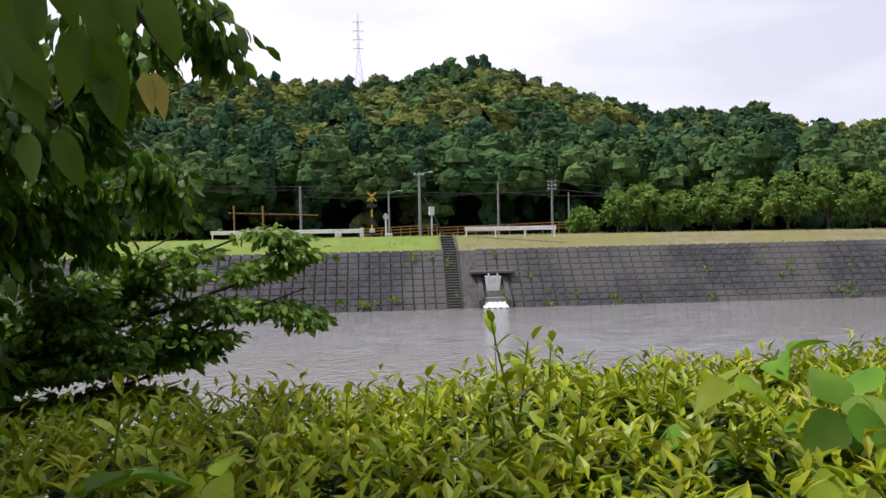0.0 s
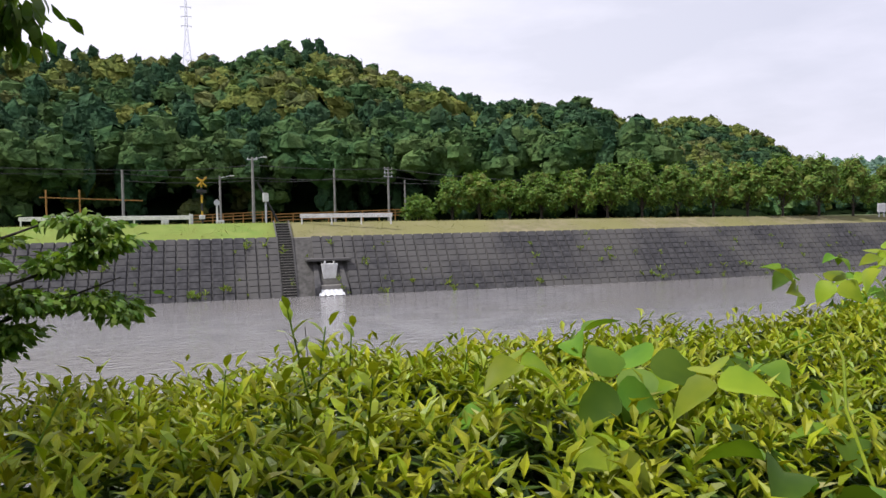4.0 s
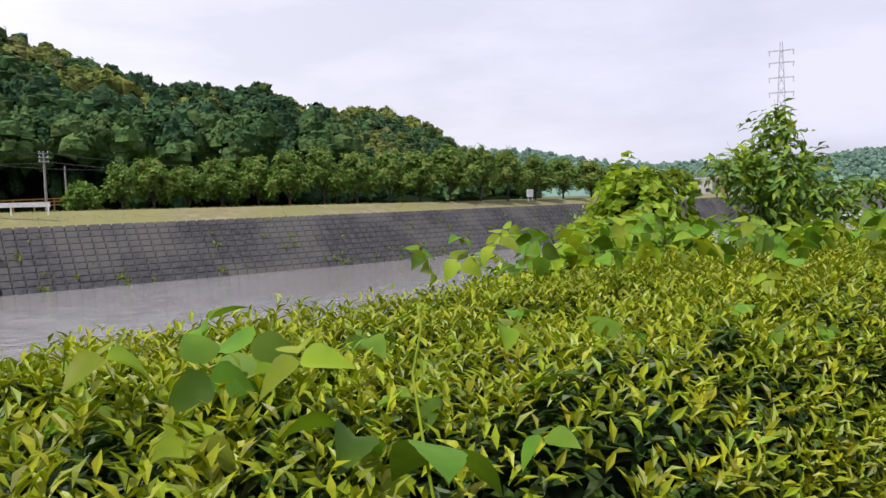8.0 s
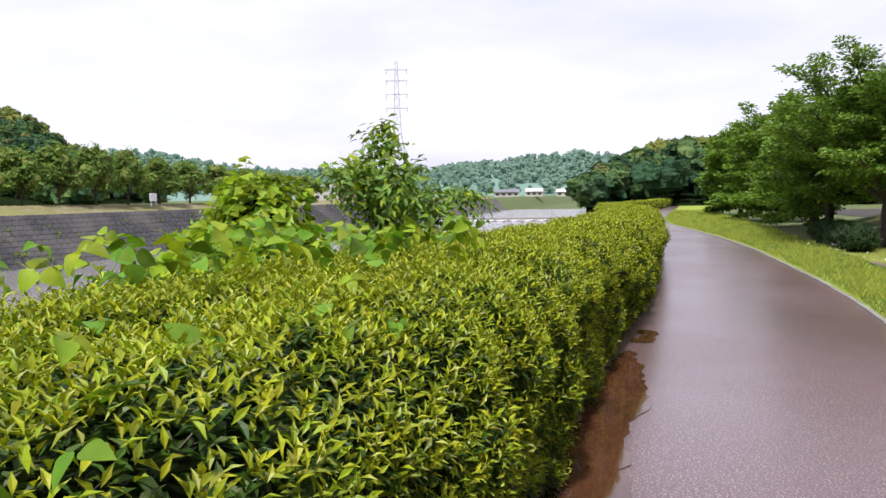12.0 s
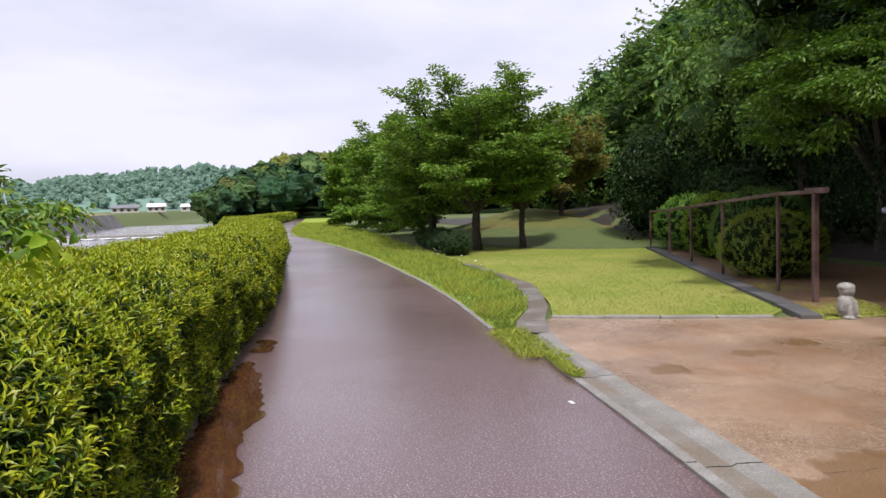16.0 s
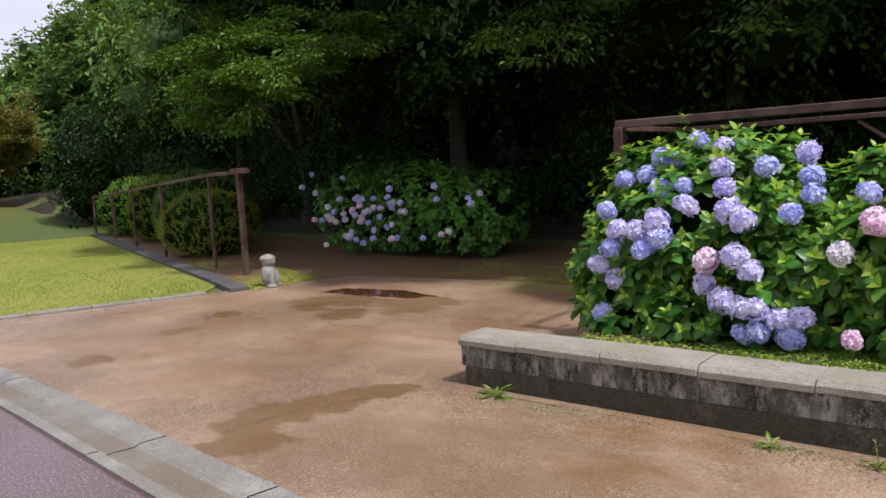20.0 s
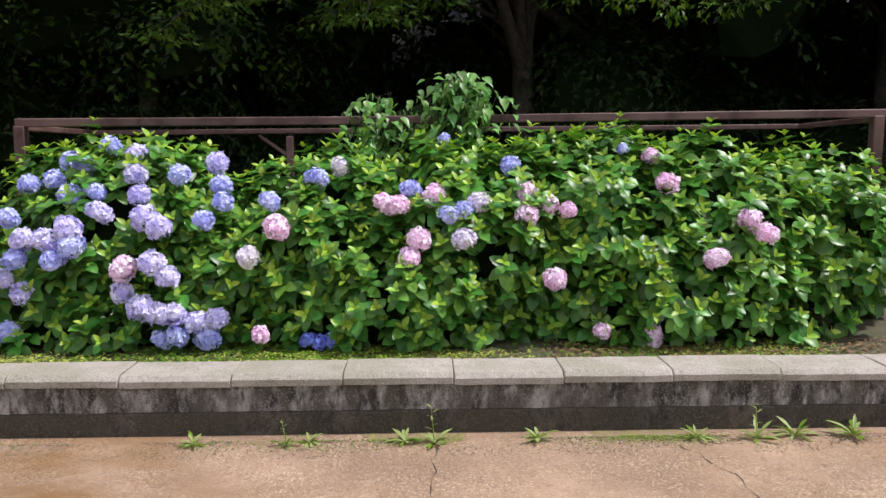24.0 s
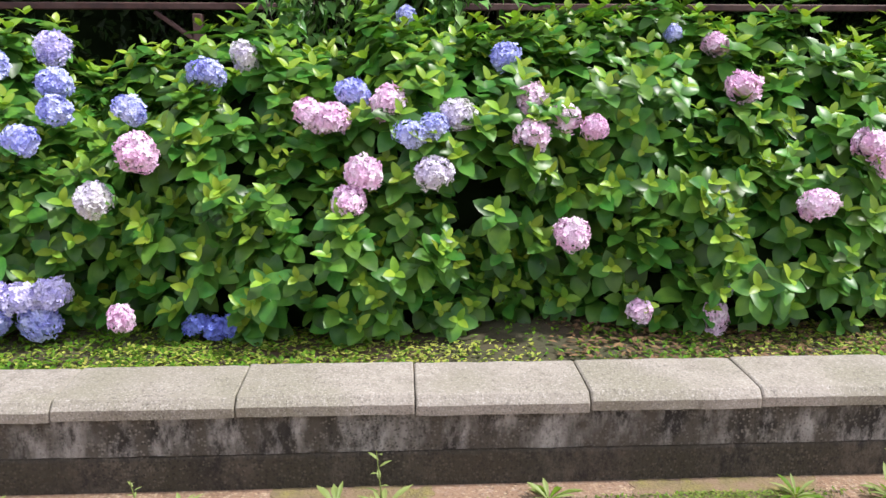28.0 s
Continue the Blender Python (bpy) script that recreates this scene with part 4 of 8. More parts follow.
# ---- trees ----
def tree(name, base, trunk_r, crowns, n_leaf, leaf, mats, label, category="tree", lean=(0, 0), droop=0.25, core=0.62, bark="bark", group="", fork=0.35, maker=leaf_mesh, wide=0.5, seed=0, twig=0.35, core_m="inner"):
    """Trunk, limbs to every foliage mass, and a crown of single leaves. crowns: (centre offset, radii)."""
    g = np.random.default_rng(seed)
    t = thing(name, base, label, category, group)
    top = Vector(crowns[0][0])
    forkp = Vector((lean[0], lean[1], top.z * fork))
    v_, f_ = tube_path([(0, 0, -0.15), (lean[0] * 0.15, lean[1] * 0.15, forkp.z * 0.2), (lean[0] * 0.6, lean[1] * 0.6, forkp.z * 0.6), tuple(forkp)], [trunk_r * 1.5, trunk_r * 1.1, trunk_r * 0.95, trunk_r * 0.9], 10)
    obj("trunk", v_, f_, M[bark], t, smooth=True)
    core_ch, B, W, U, Lh = [], [], [], [], []
    tot = sum(r[0] * r[1] + r[0] * r[2] for _, r in crowns)
    for i, (c, r) in enumerate(crowns):
        c = Vector(c)
        fk = Vector((forkp.x, forkp.y, forkp.z * (0.72 + 0.28 * g.random())))
        mid = fk.lerp(c, 0.5) + Vector((g.normal() * 0.1, g.normal() * 0.1, (c - fk).length * (0.02 + 0.2 * g.random())))
        v_, f_ = tube_path([tuple(fk - Vector((0, 0, 0.1))), tuple(fk.lerp(mid, 0.5) + Vector((g.normal(), g.normal(), 0)) * 0.08), tuple(mid), tuple(c), tuple(c + (c - mid) * 0.5)], [trunk_r * q * (1 if i % 4 == 0 else 0.4) for q in (0.75, 0.5, 0.4, 0.22, 0.06)], 7)
        obj("limb", v_, f_, M[bark], t, smooth=True)
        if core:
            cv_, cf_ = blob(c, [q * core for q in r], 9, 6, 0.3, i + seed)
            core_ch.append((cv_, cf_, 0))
        k = int(n_leaf * (r[0] * r[1] + r[0] * r[2]) / tot)
        # twigs: leaves stand in short sprays
        ns = max(1, k // 7)
        d = norm(g.normal(size=(ns, 3)))
        d[:, 2] = d[:, 2] * 0.85 + 0.12
        d = norm(d)
        lump = 1 + 0.2 * np.sin(d[:, :1] * 4 + i * 1.7 + seed) * np.cos(d[:, 1:2] * 5 + i)
        p_ = np.array(c) + d * np.array(r) * lump * (1 - 0.5 * g.random((ns, 1)) ** 1.8)
        tw = norm(norm(d / np.array(r)) * 0.8 + g.normal(size=(ns, 3)) * 0.45 + np.array((0, 0, -droop)))
        for q in range(7):
            s_ = q / 6
            pos = p_ + tw * (s_ - 0.5) * twig + np.array((0, 0, -1.0)) * (s_ ** 2) * twig * droop * 0.5
            sd = norm(np.cross(tw, np.array((0, 0, 1.0))) + 1e-3)
            way = norm(tw * 0.7 + sd * (1 if q % 2 else -1) * 0.8 + g.normal(size=(ns, 3)) * 0.25 + np.array((0, 0, -droop * 0.7)))
            B.append(pos)
            W.append(way)
            U.append(np.array((0, 0, 0.6)) + d * 0.9 + g.normal(size=(ns, 3)) * 0.45)
            Lh.append(leaf * (0.7 + 0.6 * g.random(ns)))
    # core tone: near-black shade in dark trees, foliage green in lit ones
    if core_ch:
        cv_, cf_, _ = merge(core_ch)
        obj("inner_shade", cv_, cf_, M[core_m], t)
    B, W, U, Lh = (np.concatenate(q) for q in (B, W, U, Lh))
    v_, f_ = maker(B, W, U, Lh, Lh * wide, 0.15, 0.15)
    half = len(f_)
    n_per = half // len(B)
    pick = np.repeat(g.random(len(B)) < 0.25, n_per).astype(int)
    obj("crown", v_, f_, mats, t, idx=pick)
    return t


def spread_crown(rx, ry, z0, z1, n, seed, flat=0.4):
    """Masses of foliage for a broad spreading crown."""
    g = np.random.default_rng(seed)
    out = [((0, 0, (z0 + z1) / 2), (rx * 0.55, ry * 0.55, (z1 - z0) * 0.4))]
    for i in range(int(n * 1.7)):
        a = 2.4 * i + g.random() * 0.6
        q = (i + 0.5) / int(n * 1.7)
        z = z0 + (z1 - z0) * (0.14 + 0.72 * q)
        k = (0.74 - 0.34 * q) * (0.8 + 0.35 * g.random())
        s_ = 0.30 + 0.12 * g.random()
        out.append(((rx * k * math.cos(a), ry * k * math.sin(a), z), (rx * s_, ry * s_, (z1 - z0) * 0.26 * flat / 0.55)))
    out.append(((rx * 0.1, 0, z1 - (z1 - z0) * 0.2), (rx * 0.4, ry * 0.4, (z1 - z0) * 0.25)))
    return out


def sprays(limbs, n_leaf, leaf, g, droop=0.1, side=0.45, lift=0.25, spread=0.1):
    """Side branches and leaf sprays along limbs (lists of points). Returns twigs and leaf arrays."""
    twigs, B, W, U = [], [], [], []
    lens = [sum((Vector(a) - Vector(b)).length for a, b in zip(q, q[1:])) for q in limbs]
    for q, ln in zip(limbs, lens):
        pts = np.array(q, float)
        d = np.r_[0, np.cumsum(np.linalg.norm(np.diff(pts, axis=0), axis=1))]
        m = max(4, int(ln / 0.34))
        for i in range(m):
            s0 = 0.22 + 0.78 * (i + g.random() * 0.7) / m
            p0 = np.array([np.interp(s0 * d[-1], d, pts[:, c]) for c in range(3)])
            p1 = np.array([np.interp(min(1, s0 + 0.06) * d[-1], d, pts[:, c]) for c in range(3)])
            ax = norm(p1 - p0 + 1e-6 * (pts[-1] - pts[0]))
            sd = norm(np.cross(ax, (0, 0, 1.0)) + g.normal(size=3) * 0.25) * (1 if i % 2 else -1)
            way = norm(ax * 0.75 + sd + np.array((0, 0, lift + 0.25 * g.normal())))
            bl = ln * side * (1.1 - 0.75 * s0) * (0.6 + 0.6 * g.random())
            p2 = p0 + way * bl * 0.55
            p3 = p0 + way * bl + np.array((0, 0, (lift - droop) * bl * 0.5))
            twigs.append([tuple(p0), tuple(p2), tuple(p3)])
            k = max(3, int(n_leaf * bl / (sum(lens) * side * 0.65 * 3.0) + 0.5))
            t_ = g.random(k) ** 0.75
            c = np.where(t_[:, None] < 0.55, p0 + (p2 - p0) * t_[:, None] / 0.55, p2 + (p3 - p2) * (t_[:, None] - 0.55) / 0.45)
            off = g.normal(size=(k, 3)) * np.array((1, 1, 0.2)) * (spread + 0.11 * bl * (1 - 0.6 * t_[:, None]))
            B.append(c + off)
            W.append(norm(off * 1.5 + way * 0.6 * np.linalg.norm(off, axis=1, keepdims=True) + np.array((0, 0, -droop * 0.35)) + g.normal(size=(k, 3)) * 0.08))
            U.append(np.array((0, 0, 0.8)) + g.normal(size=(k, 3)) * 0.7)
    return twigs, np.concatenate(B), np.concatenate(W), np.concatenate(U)


def spray_tree(name, base, trunk_r, limbs, fork_z, n_leaf, leaf, mats, label, group="", seed=0, droop=0.1, side=0.45, lift=0.25, wide=0.5, maker=None, share=0.3, trunk=True, bark="bark", category="tree", spread=0.1):
    """An open tree: trunk, long limbs, side branches and layered leaf sprays."""
    g = np.random.default_rng(seed)
    t = thing(name, base, label, category, group)
    if trunk:
        v_, f_ = tube_path([(0, 0, -0.15), (0.03, 0.02, fork_z * 0.3), (-0.04, 0.05, fork_z * 0.7), (0, 0, fork_z * 1.15)], [trunk_r * 1.4, trunk_r * 1.05, trunk_r * 0.95, trunk_r * 0.85], 10)
        obj("trunk", v_, f_, M[bark], t, smooth=True)
    for q in limbs:
        r0 = trunk_r * 0.62
        v_, f_ = tube_path(q, [r0 * (1 - 0.88 * i / (len(q) - 1)) for i in range(len(q))], 7)
        obj("limb", v_, f_, M[bark], t, smooth=True)
    tw, B, W, U = sprays(limbs, n_leaf, leaf, g, droop, side, lift, spread)
    ch = [(*tube_path(q, [trunk_r * 0.10, trunk_r * 0.07, trunk_r * 0.02], 4), 0) for q in tw]
    v_, f_, _ = merge(ch)
    obj("branchwork", v_, f_, M[bark], t)["kind"] = "stuff"
    l_ = leaf * (0.65 + 0.7 * g.random(len(B)))
    v_, f_ = (maker or leaf_quad)(B, W, U, l_, l_ * wide, 0.15, 0.15)
    obj("crown", v_, f_, mats, t, idx=np.repeat(g.random(len(B)) < share, len(f_) // len(B)).astype(int))
    return t


def cherry(base, h, rx, ry, n_limb, n_leaf, leaf, label, seed, low=0.3, trunk_r=0.15, name="cherry_tree", mats=None, fork=1.25):
    g = np.random.default_rng(seed)
    limbs = []
    for i in range(n_limb):
        a = i * 2.4 + g.random() * 0.5
        e = low + (1.25 - low) * (i / (n_limb - 1)) ** 0.9
        out = math.cos(e) ** 0.6
        top = fork + (h - fork) * math.copysign(abs(math.sin(e)) ** 0.9, e) * (0.85 + 0.15 * g.random())
        q = []
        for s_ in (0, 0.25, 0.5, 0.75, 1.0):
            w = s_ ** 0.9
            q.append((rx * 0.86 * out * math.cos(a) * w + 0.06 * g.normal() * s_, ry * 0.86 * out * math.sin(a) * w + 0.06 * g.normal() * s_, fork + (top - fork) * s_ ** 0.85 - (0.2 if e < 0.4 else 0) * s_ ** 2))
        limbs.append(q)
    return spray_tree(name, base, trunk_r, limbs, fork, n_leaf, leaf, mats or LT, label, LAWN_T, seed, 0.12, 0.52, 0.16, spread=0.09)


LT = [M["cherry_leaf"], M["tree_leaf"]]
LAWN_T = "trees on the lawn"
cherry((24.1, -6.6, 0), 5.9, 3.3, 3.3, 16, 19000, 0.12, "broad cherry tree with green leaves on the lawn", 3, 0.22)
cherry((24.3, -8.2, 0), 4.6, 2.3, 2.3, 12, 10000, 0.12, "smaller cherry tree with green leaves on the lawn", 5, 0.25, 0.11)
cherry((27.6, -5.9, 0), 4.7, 2.6, 2.6, 13, 12000, 0.13, "leafy cherry tree beside the path", 6, 0.0, 0.13, fork=1.2)
cherry((30.5, -6.6, 0), 5.0, 3.2, 2.8, 13, 11000, 0.13, "leafy cherry tree beside the path", 8, -0.1, 0.13, fork=1.2)
cherry((35.0, -7.0, 0), 5.4, 3.8, 3.2, 13, 11000, 0.16, "leafy cherry tree beside the path", 7, -0.15, fork=1.2)
cherry((44.0, -7.0, 0), 6.0, 4.0, 3.2, 12, 9000, 0.2, "leafy cherry tree beside the path", 9, -0.15, fork=1.2)
cherry((56.0, -6.6, 0), 6.0, 4.6, 3.2, 12, 6500, 0.28, "leafy cherry tree where the path bends", 10, -0.15, fork=1.2)
cherry((30.0, -11.8, 0.3), 4.8, 2.4, 2.4, 11, 6500, 0.15, "small tree with bronze-green leaves by the mound", 13, 0.2, 0.12, "bronze_tree", [M["brown_leaf"], M["tree_leaf"]])

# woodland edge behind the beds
# dark shaded leaves below x 13, light green ones beyond, by how light falls
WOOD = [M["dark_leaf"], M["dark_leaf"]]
# western trees from x -11 stand out of view, added to block the sun
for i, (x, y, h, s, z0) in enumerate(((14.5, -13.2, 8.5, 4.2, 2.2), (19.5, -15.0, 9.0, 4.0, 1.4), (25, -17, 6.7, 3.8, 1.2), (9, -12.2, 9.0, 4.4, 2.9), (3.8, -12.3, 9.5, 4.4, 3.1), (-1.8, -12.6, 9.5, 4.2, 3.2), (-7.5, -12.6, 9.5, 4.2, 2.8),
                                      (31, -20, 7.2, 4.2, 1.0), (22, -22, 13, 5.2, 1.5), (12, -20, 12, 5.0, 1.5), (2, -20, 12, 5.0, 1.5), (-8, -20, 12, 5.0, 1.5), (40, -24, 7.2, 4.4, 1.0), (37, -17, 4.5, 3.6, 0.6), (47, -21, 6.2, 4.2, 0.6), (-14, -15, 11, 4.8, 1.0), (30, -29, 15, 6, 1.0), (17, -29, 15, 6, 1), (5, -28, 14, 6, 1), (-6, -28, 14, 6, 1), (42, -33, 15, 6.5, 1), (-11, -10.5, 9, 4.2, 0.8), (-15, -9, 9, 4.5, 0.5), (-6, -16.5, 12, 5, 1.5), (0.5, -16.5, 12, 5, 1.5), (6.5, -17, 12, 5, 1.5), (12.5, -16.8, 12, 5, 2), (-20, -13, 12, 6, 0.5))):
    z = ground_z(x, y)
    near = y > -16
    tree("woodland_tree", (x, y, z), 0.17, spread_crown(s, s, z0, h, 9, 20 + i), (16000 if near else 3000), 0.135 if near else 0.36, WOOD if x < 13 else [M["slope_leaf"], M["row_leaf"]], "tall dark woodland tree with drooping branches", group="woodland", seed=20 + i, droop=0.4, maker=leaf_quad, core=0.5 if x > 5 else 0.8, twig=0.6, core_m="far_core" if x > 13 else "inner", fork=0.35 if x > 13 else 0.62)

for i, (az, dist, el, s) in enumerate(((110.3, 52, 4.9, 3.0), (112, 49, 5.6, 3.0), (113.8, 46, 7.0, 3.2), (115.4, 44, 8.2, 3.3), (117.2, 41, 9.6, 3.4), (119.2, 38, 11.0, 3.6), (109, 58, 4.2, 3.0), (121.5, 36, 13.0, 3.8), (124.5, 34, 15.5, 4.2), (128, 32, 17.5, 4.2))):
    x, y = dist * math.sin(radians(az)), dist * math.cos(radians(az))
    z = ground_z(x, y)
    h = EYE[2] + dist * math.tan(radians(el)) - z
    tree("woodland_tree", (x, y, z), 0.15, spread_crown(s, s, h * 0.15, h, 8, 120 + i), 7000, 0.28, [M["slope_leaf"], M["row_leaf"]], "leafy tree on the wooded slope behind the lawn", group="woodland", seed=120 + i, droop=0.15, maker=leaf_quad, core=0.6, twig=0.7, core_m="far_core")

# wide crown reaching out over the paving and the shaded bed
# high masses stand out of view, added to cut sun and sky light
OVER = [((3.4 + 1.7 * k + 0.3 * (k % 2), (-10.2 if k < 3 else -10.6) - 0.3 * (k % 2), 4.4 + 0.35 * (k * 5 % 3)), 1.55) for k in range(6)] + [((2.6 + 1.8 * k, -11.6, 3.1 + 0.3 * (k % 3)), 1.7) for k in range(6)] + [((4.6 + 1.4 * k, -9.9 - 1.0 * (k % 2) - 0.2 * (k % 3), 5.5 + 0.4 * (k * 5 % 3)), 1.75) for k in range(7)] + [((4.4 + 1.6 * k, -10.4 + 0.8 * (k % 2), 6.9), 1.8) for k in range(6)] + [((6.0, -10.4, 6.2), 1.9), ((8.4, -10.8, 6.0), 1.8)]
tree("overhanging_shade_tree", (6.4, -13.4, 0.2), 0.12, [(tuple(Vector(c) - Vector((6.4, -13.4, 0.2))), (r, r, r * 0.42)) for c, r in OVER], 32000, 0.13, [M["dark_leaf"], M["shade_leaf"]], "tree spreading its leafy branches over the paving", group="woodland", seed=201, droop=0.35, maker=leaf_quad, core=0.72, twig=0.6, fork=0.75)


# canopy above the view, added only to keep sky light off the wood
SHADE_ROOF = [((-9.5 + 1.7 * k, -8.9 - 1.1 * (k % 2), 5.4 + 0.35 * (k * 5 % 3)), 1.75) for k in range(9)] + [((-9.0 + 2.0 * k, -10.9, 6.2), 2.0) for k in range(7)]
tree("overhanging_shade_tree", (-3.4, -13.6, 0.3), 0.14, [(tuple(Vector(c) - Vector((-3.4, -13.6, 0.3))), (r, r, r * 0.45)) for c, r in SHADE_ROOF], 9000, 0.15, [M["dark_leaf"], M["dark_leaf"]], "unseen tree added overhead to shade the back of the bed", group="woodland", seed=203, droop=0.3, maker=leaf_quad, core=0.8, twig=0.6, fork=0.75)
# lit leaf sprays hanging from the edge of the wood
for i, (p0, p1, k) in enumerate((((1.6, -11.5, 3.6), (2.4, -8.4, 2.7), 240), ((-2.4, -11.5, 3.6), (-2.6, -8.1, 2.95), 240), ((-3.4, -11.5, 3.7), (-3.4, -8.2, 2.95), 220), ((0.3, -11.6, 3.4), (0.35, -8.4, 2.75), 300),
                                 *(((6.4 + 0.8 * k, -12.2, 4.0 + 0.35 * (k % 3)), (7.4 + 0.52 * k, -7.4 - 0.45 * (k % 3), 2.5 + 0.42 * (k * 7 % 4)), 1500) for k in range(3, 9)), ((6.6, -12.2, 4.2), (5.6, -8.6, 2.9), 420), ((5.4, -12.2, 4.2), (4.6, -8.4, 2.6), 300))):
    a_, b_ = Vector(p0), Vector(p1)
    q = [tuple(a_.lerp(b_, s_) - a_ + Vector((0, 0, 0.35 * math.sin(s_ * 3.1)))) for s_ in (0, 0.3, 0.6, 0.85, 1.0)]
    spray_tree("hanging_bough", p0, 0.045, [q], 1, k, 0.085, [M["shade_leaf"], M["tree_leaf"]], "leafy bough reaching out from the wood edge", "hanging boughs", 300 + i, 0.3, 0.3, 0.05, trunk=False, category="bough")


def undergrowth(loc, r, n, leaf, seed, mats=("dark_leaf", "dark_leaf"), label="undergrowth at the wood edge, leaves darkened for shade", name="shrub", wide=0.45, core=0.7):
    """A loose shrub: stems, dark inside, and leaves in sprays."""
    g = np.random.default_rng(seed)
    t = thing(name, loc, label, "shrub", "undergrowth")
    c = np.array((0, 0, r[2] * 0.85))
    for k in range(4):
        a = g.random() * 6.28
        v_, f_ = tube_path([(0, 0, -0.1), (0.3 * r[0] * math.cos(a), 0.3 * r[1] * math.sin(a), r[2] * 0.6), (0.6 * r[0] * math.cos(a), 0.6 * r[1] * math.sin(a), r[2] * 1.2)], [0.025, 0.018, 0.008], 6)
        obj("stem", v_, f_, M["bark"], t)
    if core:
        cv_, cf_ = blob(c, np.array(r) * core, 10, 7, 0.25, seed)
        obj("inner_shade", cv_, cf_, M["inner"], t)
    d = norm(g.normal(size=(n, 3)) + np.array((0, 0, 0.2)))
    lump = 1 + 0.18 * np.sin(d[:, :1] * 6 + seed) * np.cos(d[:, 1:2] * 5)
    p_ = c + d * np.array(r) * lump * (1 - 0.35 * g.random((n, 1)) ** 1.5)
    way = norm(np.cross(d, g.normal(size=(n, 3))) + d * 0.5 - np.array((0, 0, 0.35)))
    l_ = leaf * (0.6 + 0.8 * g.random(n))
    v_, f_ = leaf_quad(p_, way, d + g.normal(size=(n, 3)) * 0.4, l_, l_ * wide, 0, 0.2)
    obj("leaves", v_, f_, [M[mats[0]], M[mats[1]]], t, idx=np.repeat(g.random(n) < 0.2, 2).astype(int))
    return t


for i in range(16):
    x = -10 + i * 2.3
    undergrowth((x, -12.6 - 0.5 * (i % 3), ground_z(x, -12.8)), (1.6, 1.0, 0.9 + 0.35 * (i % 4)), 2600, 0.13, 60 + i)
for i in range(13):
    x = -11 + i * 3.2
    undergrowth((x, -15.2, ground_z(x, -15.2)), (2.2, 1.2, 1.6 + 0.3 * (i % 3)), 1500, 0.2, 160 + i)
for i, (x, y) in enumerate(((33.5, -15.4), (36.5, -16.6), (39.5, -15.6), (43.0, -15.0))):
    undergrowth((x, y, ground_z(x, y)), (2.4, 1.8, 1.7), 1800, 0.22, 260 + i, ("slope_leaf", "row_leaf"), "leafy shrub at the foot of the wooded slope")
# ---- planted bed ----
BED_Z = 0.33
tagged(part("bed_soil", bm_poly([(2.50, -4.92), (2.35, -6.9), (1.5, -9.0), (-9.0, -9.0), (-9.0, -4.80)], -0.05, BED_Z - 0.02), M["soil"]), "mossy soil of the raised flower bed", "soil", kind="structure")
wall = thing("bed_wall", (0, -4.64, 0), "low stained concrete retaining wall with capstones", "retaining wall", kind="structure")
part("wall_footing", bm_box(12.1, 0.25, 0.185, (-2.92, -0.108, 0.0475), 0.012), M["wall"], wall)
CAP_L = 0.617
JOINTS = [3.17] + [2.693 - CAP_L * i for i in range(20)]
g = np.random.default_rng(15)
def worn_box(sx, sy, sz, bevel, chip):
    """A block with softened, chipped edges."""
    bm = bm_box(sx, sy, sz, (0, 0, 0), bevel)
    bmesh.ops.subdivide_edges(bm, edges=[e for e in bm.edges if e.calc_length() > 0.2], cuts=7, use_grid_fill=True)
    for v_ in bm.verts:
        w = Vector((v_.co.x * 9 + chip, v_.co.y * 9, v_.co.z * 9))
        v_.co += Vector((0, noise.noise(w), noise.noise(w + Vector((3, 8, 5))))) * 0.004
    return bm
for i, (x1, x0) in enumerate(zip(JOINTS, JOINTS[1:])):
    c = part("wall_block", worn_box(x1 - x0 - 0.0005, 0.22, 0.15, 0.0015, i * 3.1), M["wall_upper"], wall)
    c.location = ((x0 + x1) / 2 - 0.012, -0.100 + 0.0015 * ((i * 5) % 3), 0.2165)
def cap_block(sx, chip):
    """A capstone with a chamfered front edge, a little worn at its ends and along the chamfer."""
    prof = ((-0.155, -0.033), (-0.155, 0.029), (-0.149, 0.033), (0.0, 0.034), (0.119, 0.033), (0.128, 0.030), (0.149, 0.010), (0.155, 0.003), (0.155, -0.033))
    xs = [-sx / 2, -sx / 2 + 0.006] + [sx * (k / 10 - 0.5) for k in range(1, 10)] + [sx / 2 - 0.006, sx / 2]
    bm = bmesh.new()
    rows = []
    for k, x in enumerate(xs):
        e = 0.004 if k in (0, len(xs) - 1) else 0.0
        row = []
        for y, z in prof:
            w = Vector((x * 14 + chip, y * 14, z * 14))
            row.append(bm.verts.new((x, y - e * (y > 0.1) + 0.004 * noise.noise(w), z - e * (z > 0) + 0.003 * noise.noise(w + Vector((3, 8, 5))))))
        rows.append(row)
    m_ = len(prof)
    for a, b in zip(rows, rows[1:]):
        for k in range(m_):
            bm.faces.new((a[k], a[(k + 1) % m_], b[(k + 1) % m_], b[k]))
    bm.faces.new(rows[0][::-1])
    bm.faces.new(rows[-1])
    bmesh.ops.recalc_face_normals(bm, faces=bm.faces)
    return bm
for i, (x1, x0) in enumerate(zip(JOINTS, JOINTS[1:])):
    c = part("capstone", cap_block(x1 - x0 - 0.005, i * 5.3 + 40), M["cap"], wall)
    c.location = ((x0 + x1) / 2, -0.122, 0.324 + 0.003 * ((i * 7) % 3 - 1))
    c.rotation_euler = (0.006 * ((i * 5) % 3 - 1), 0, 0.004 * ((i * 3) % 3 - 1))

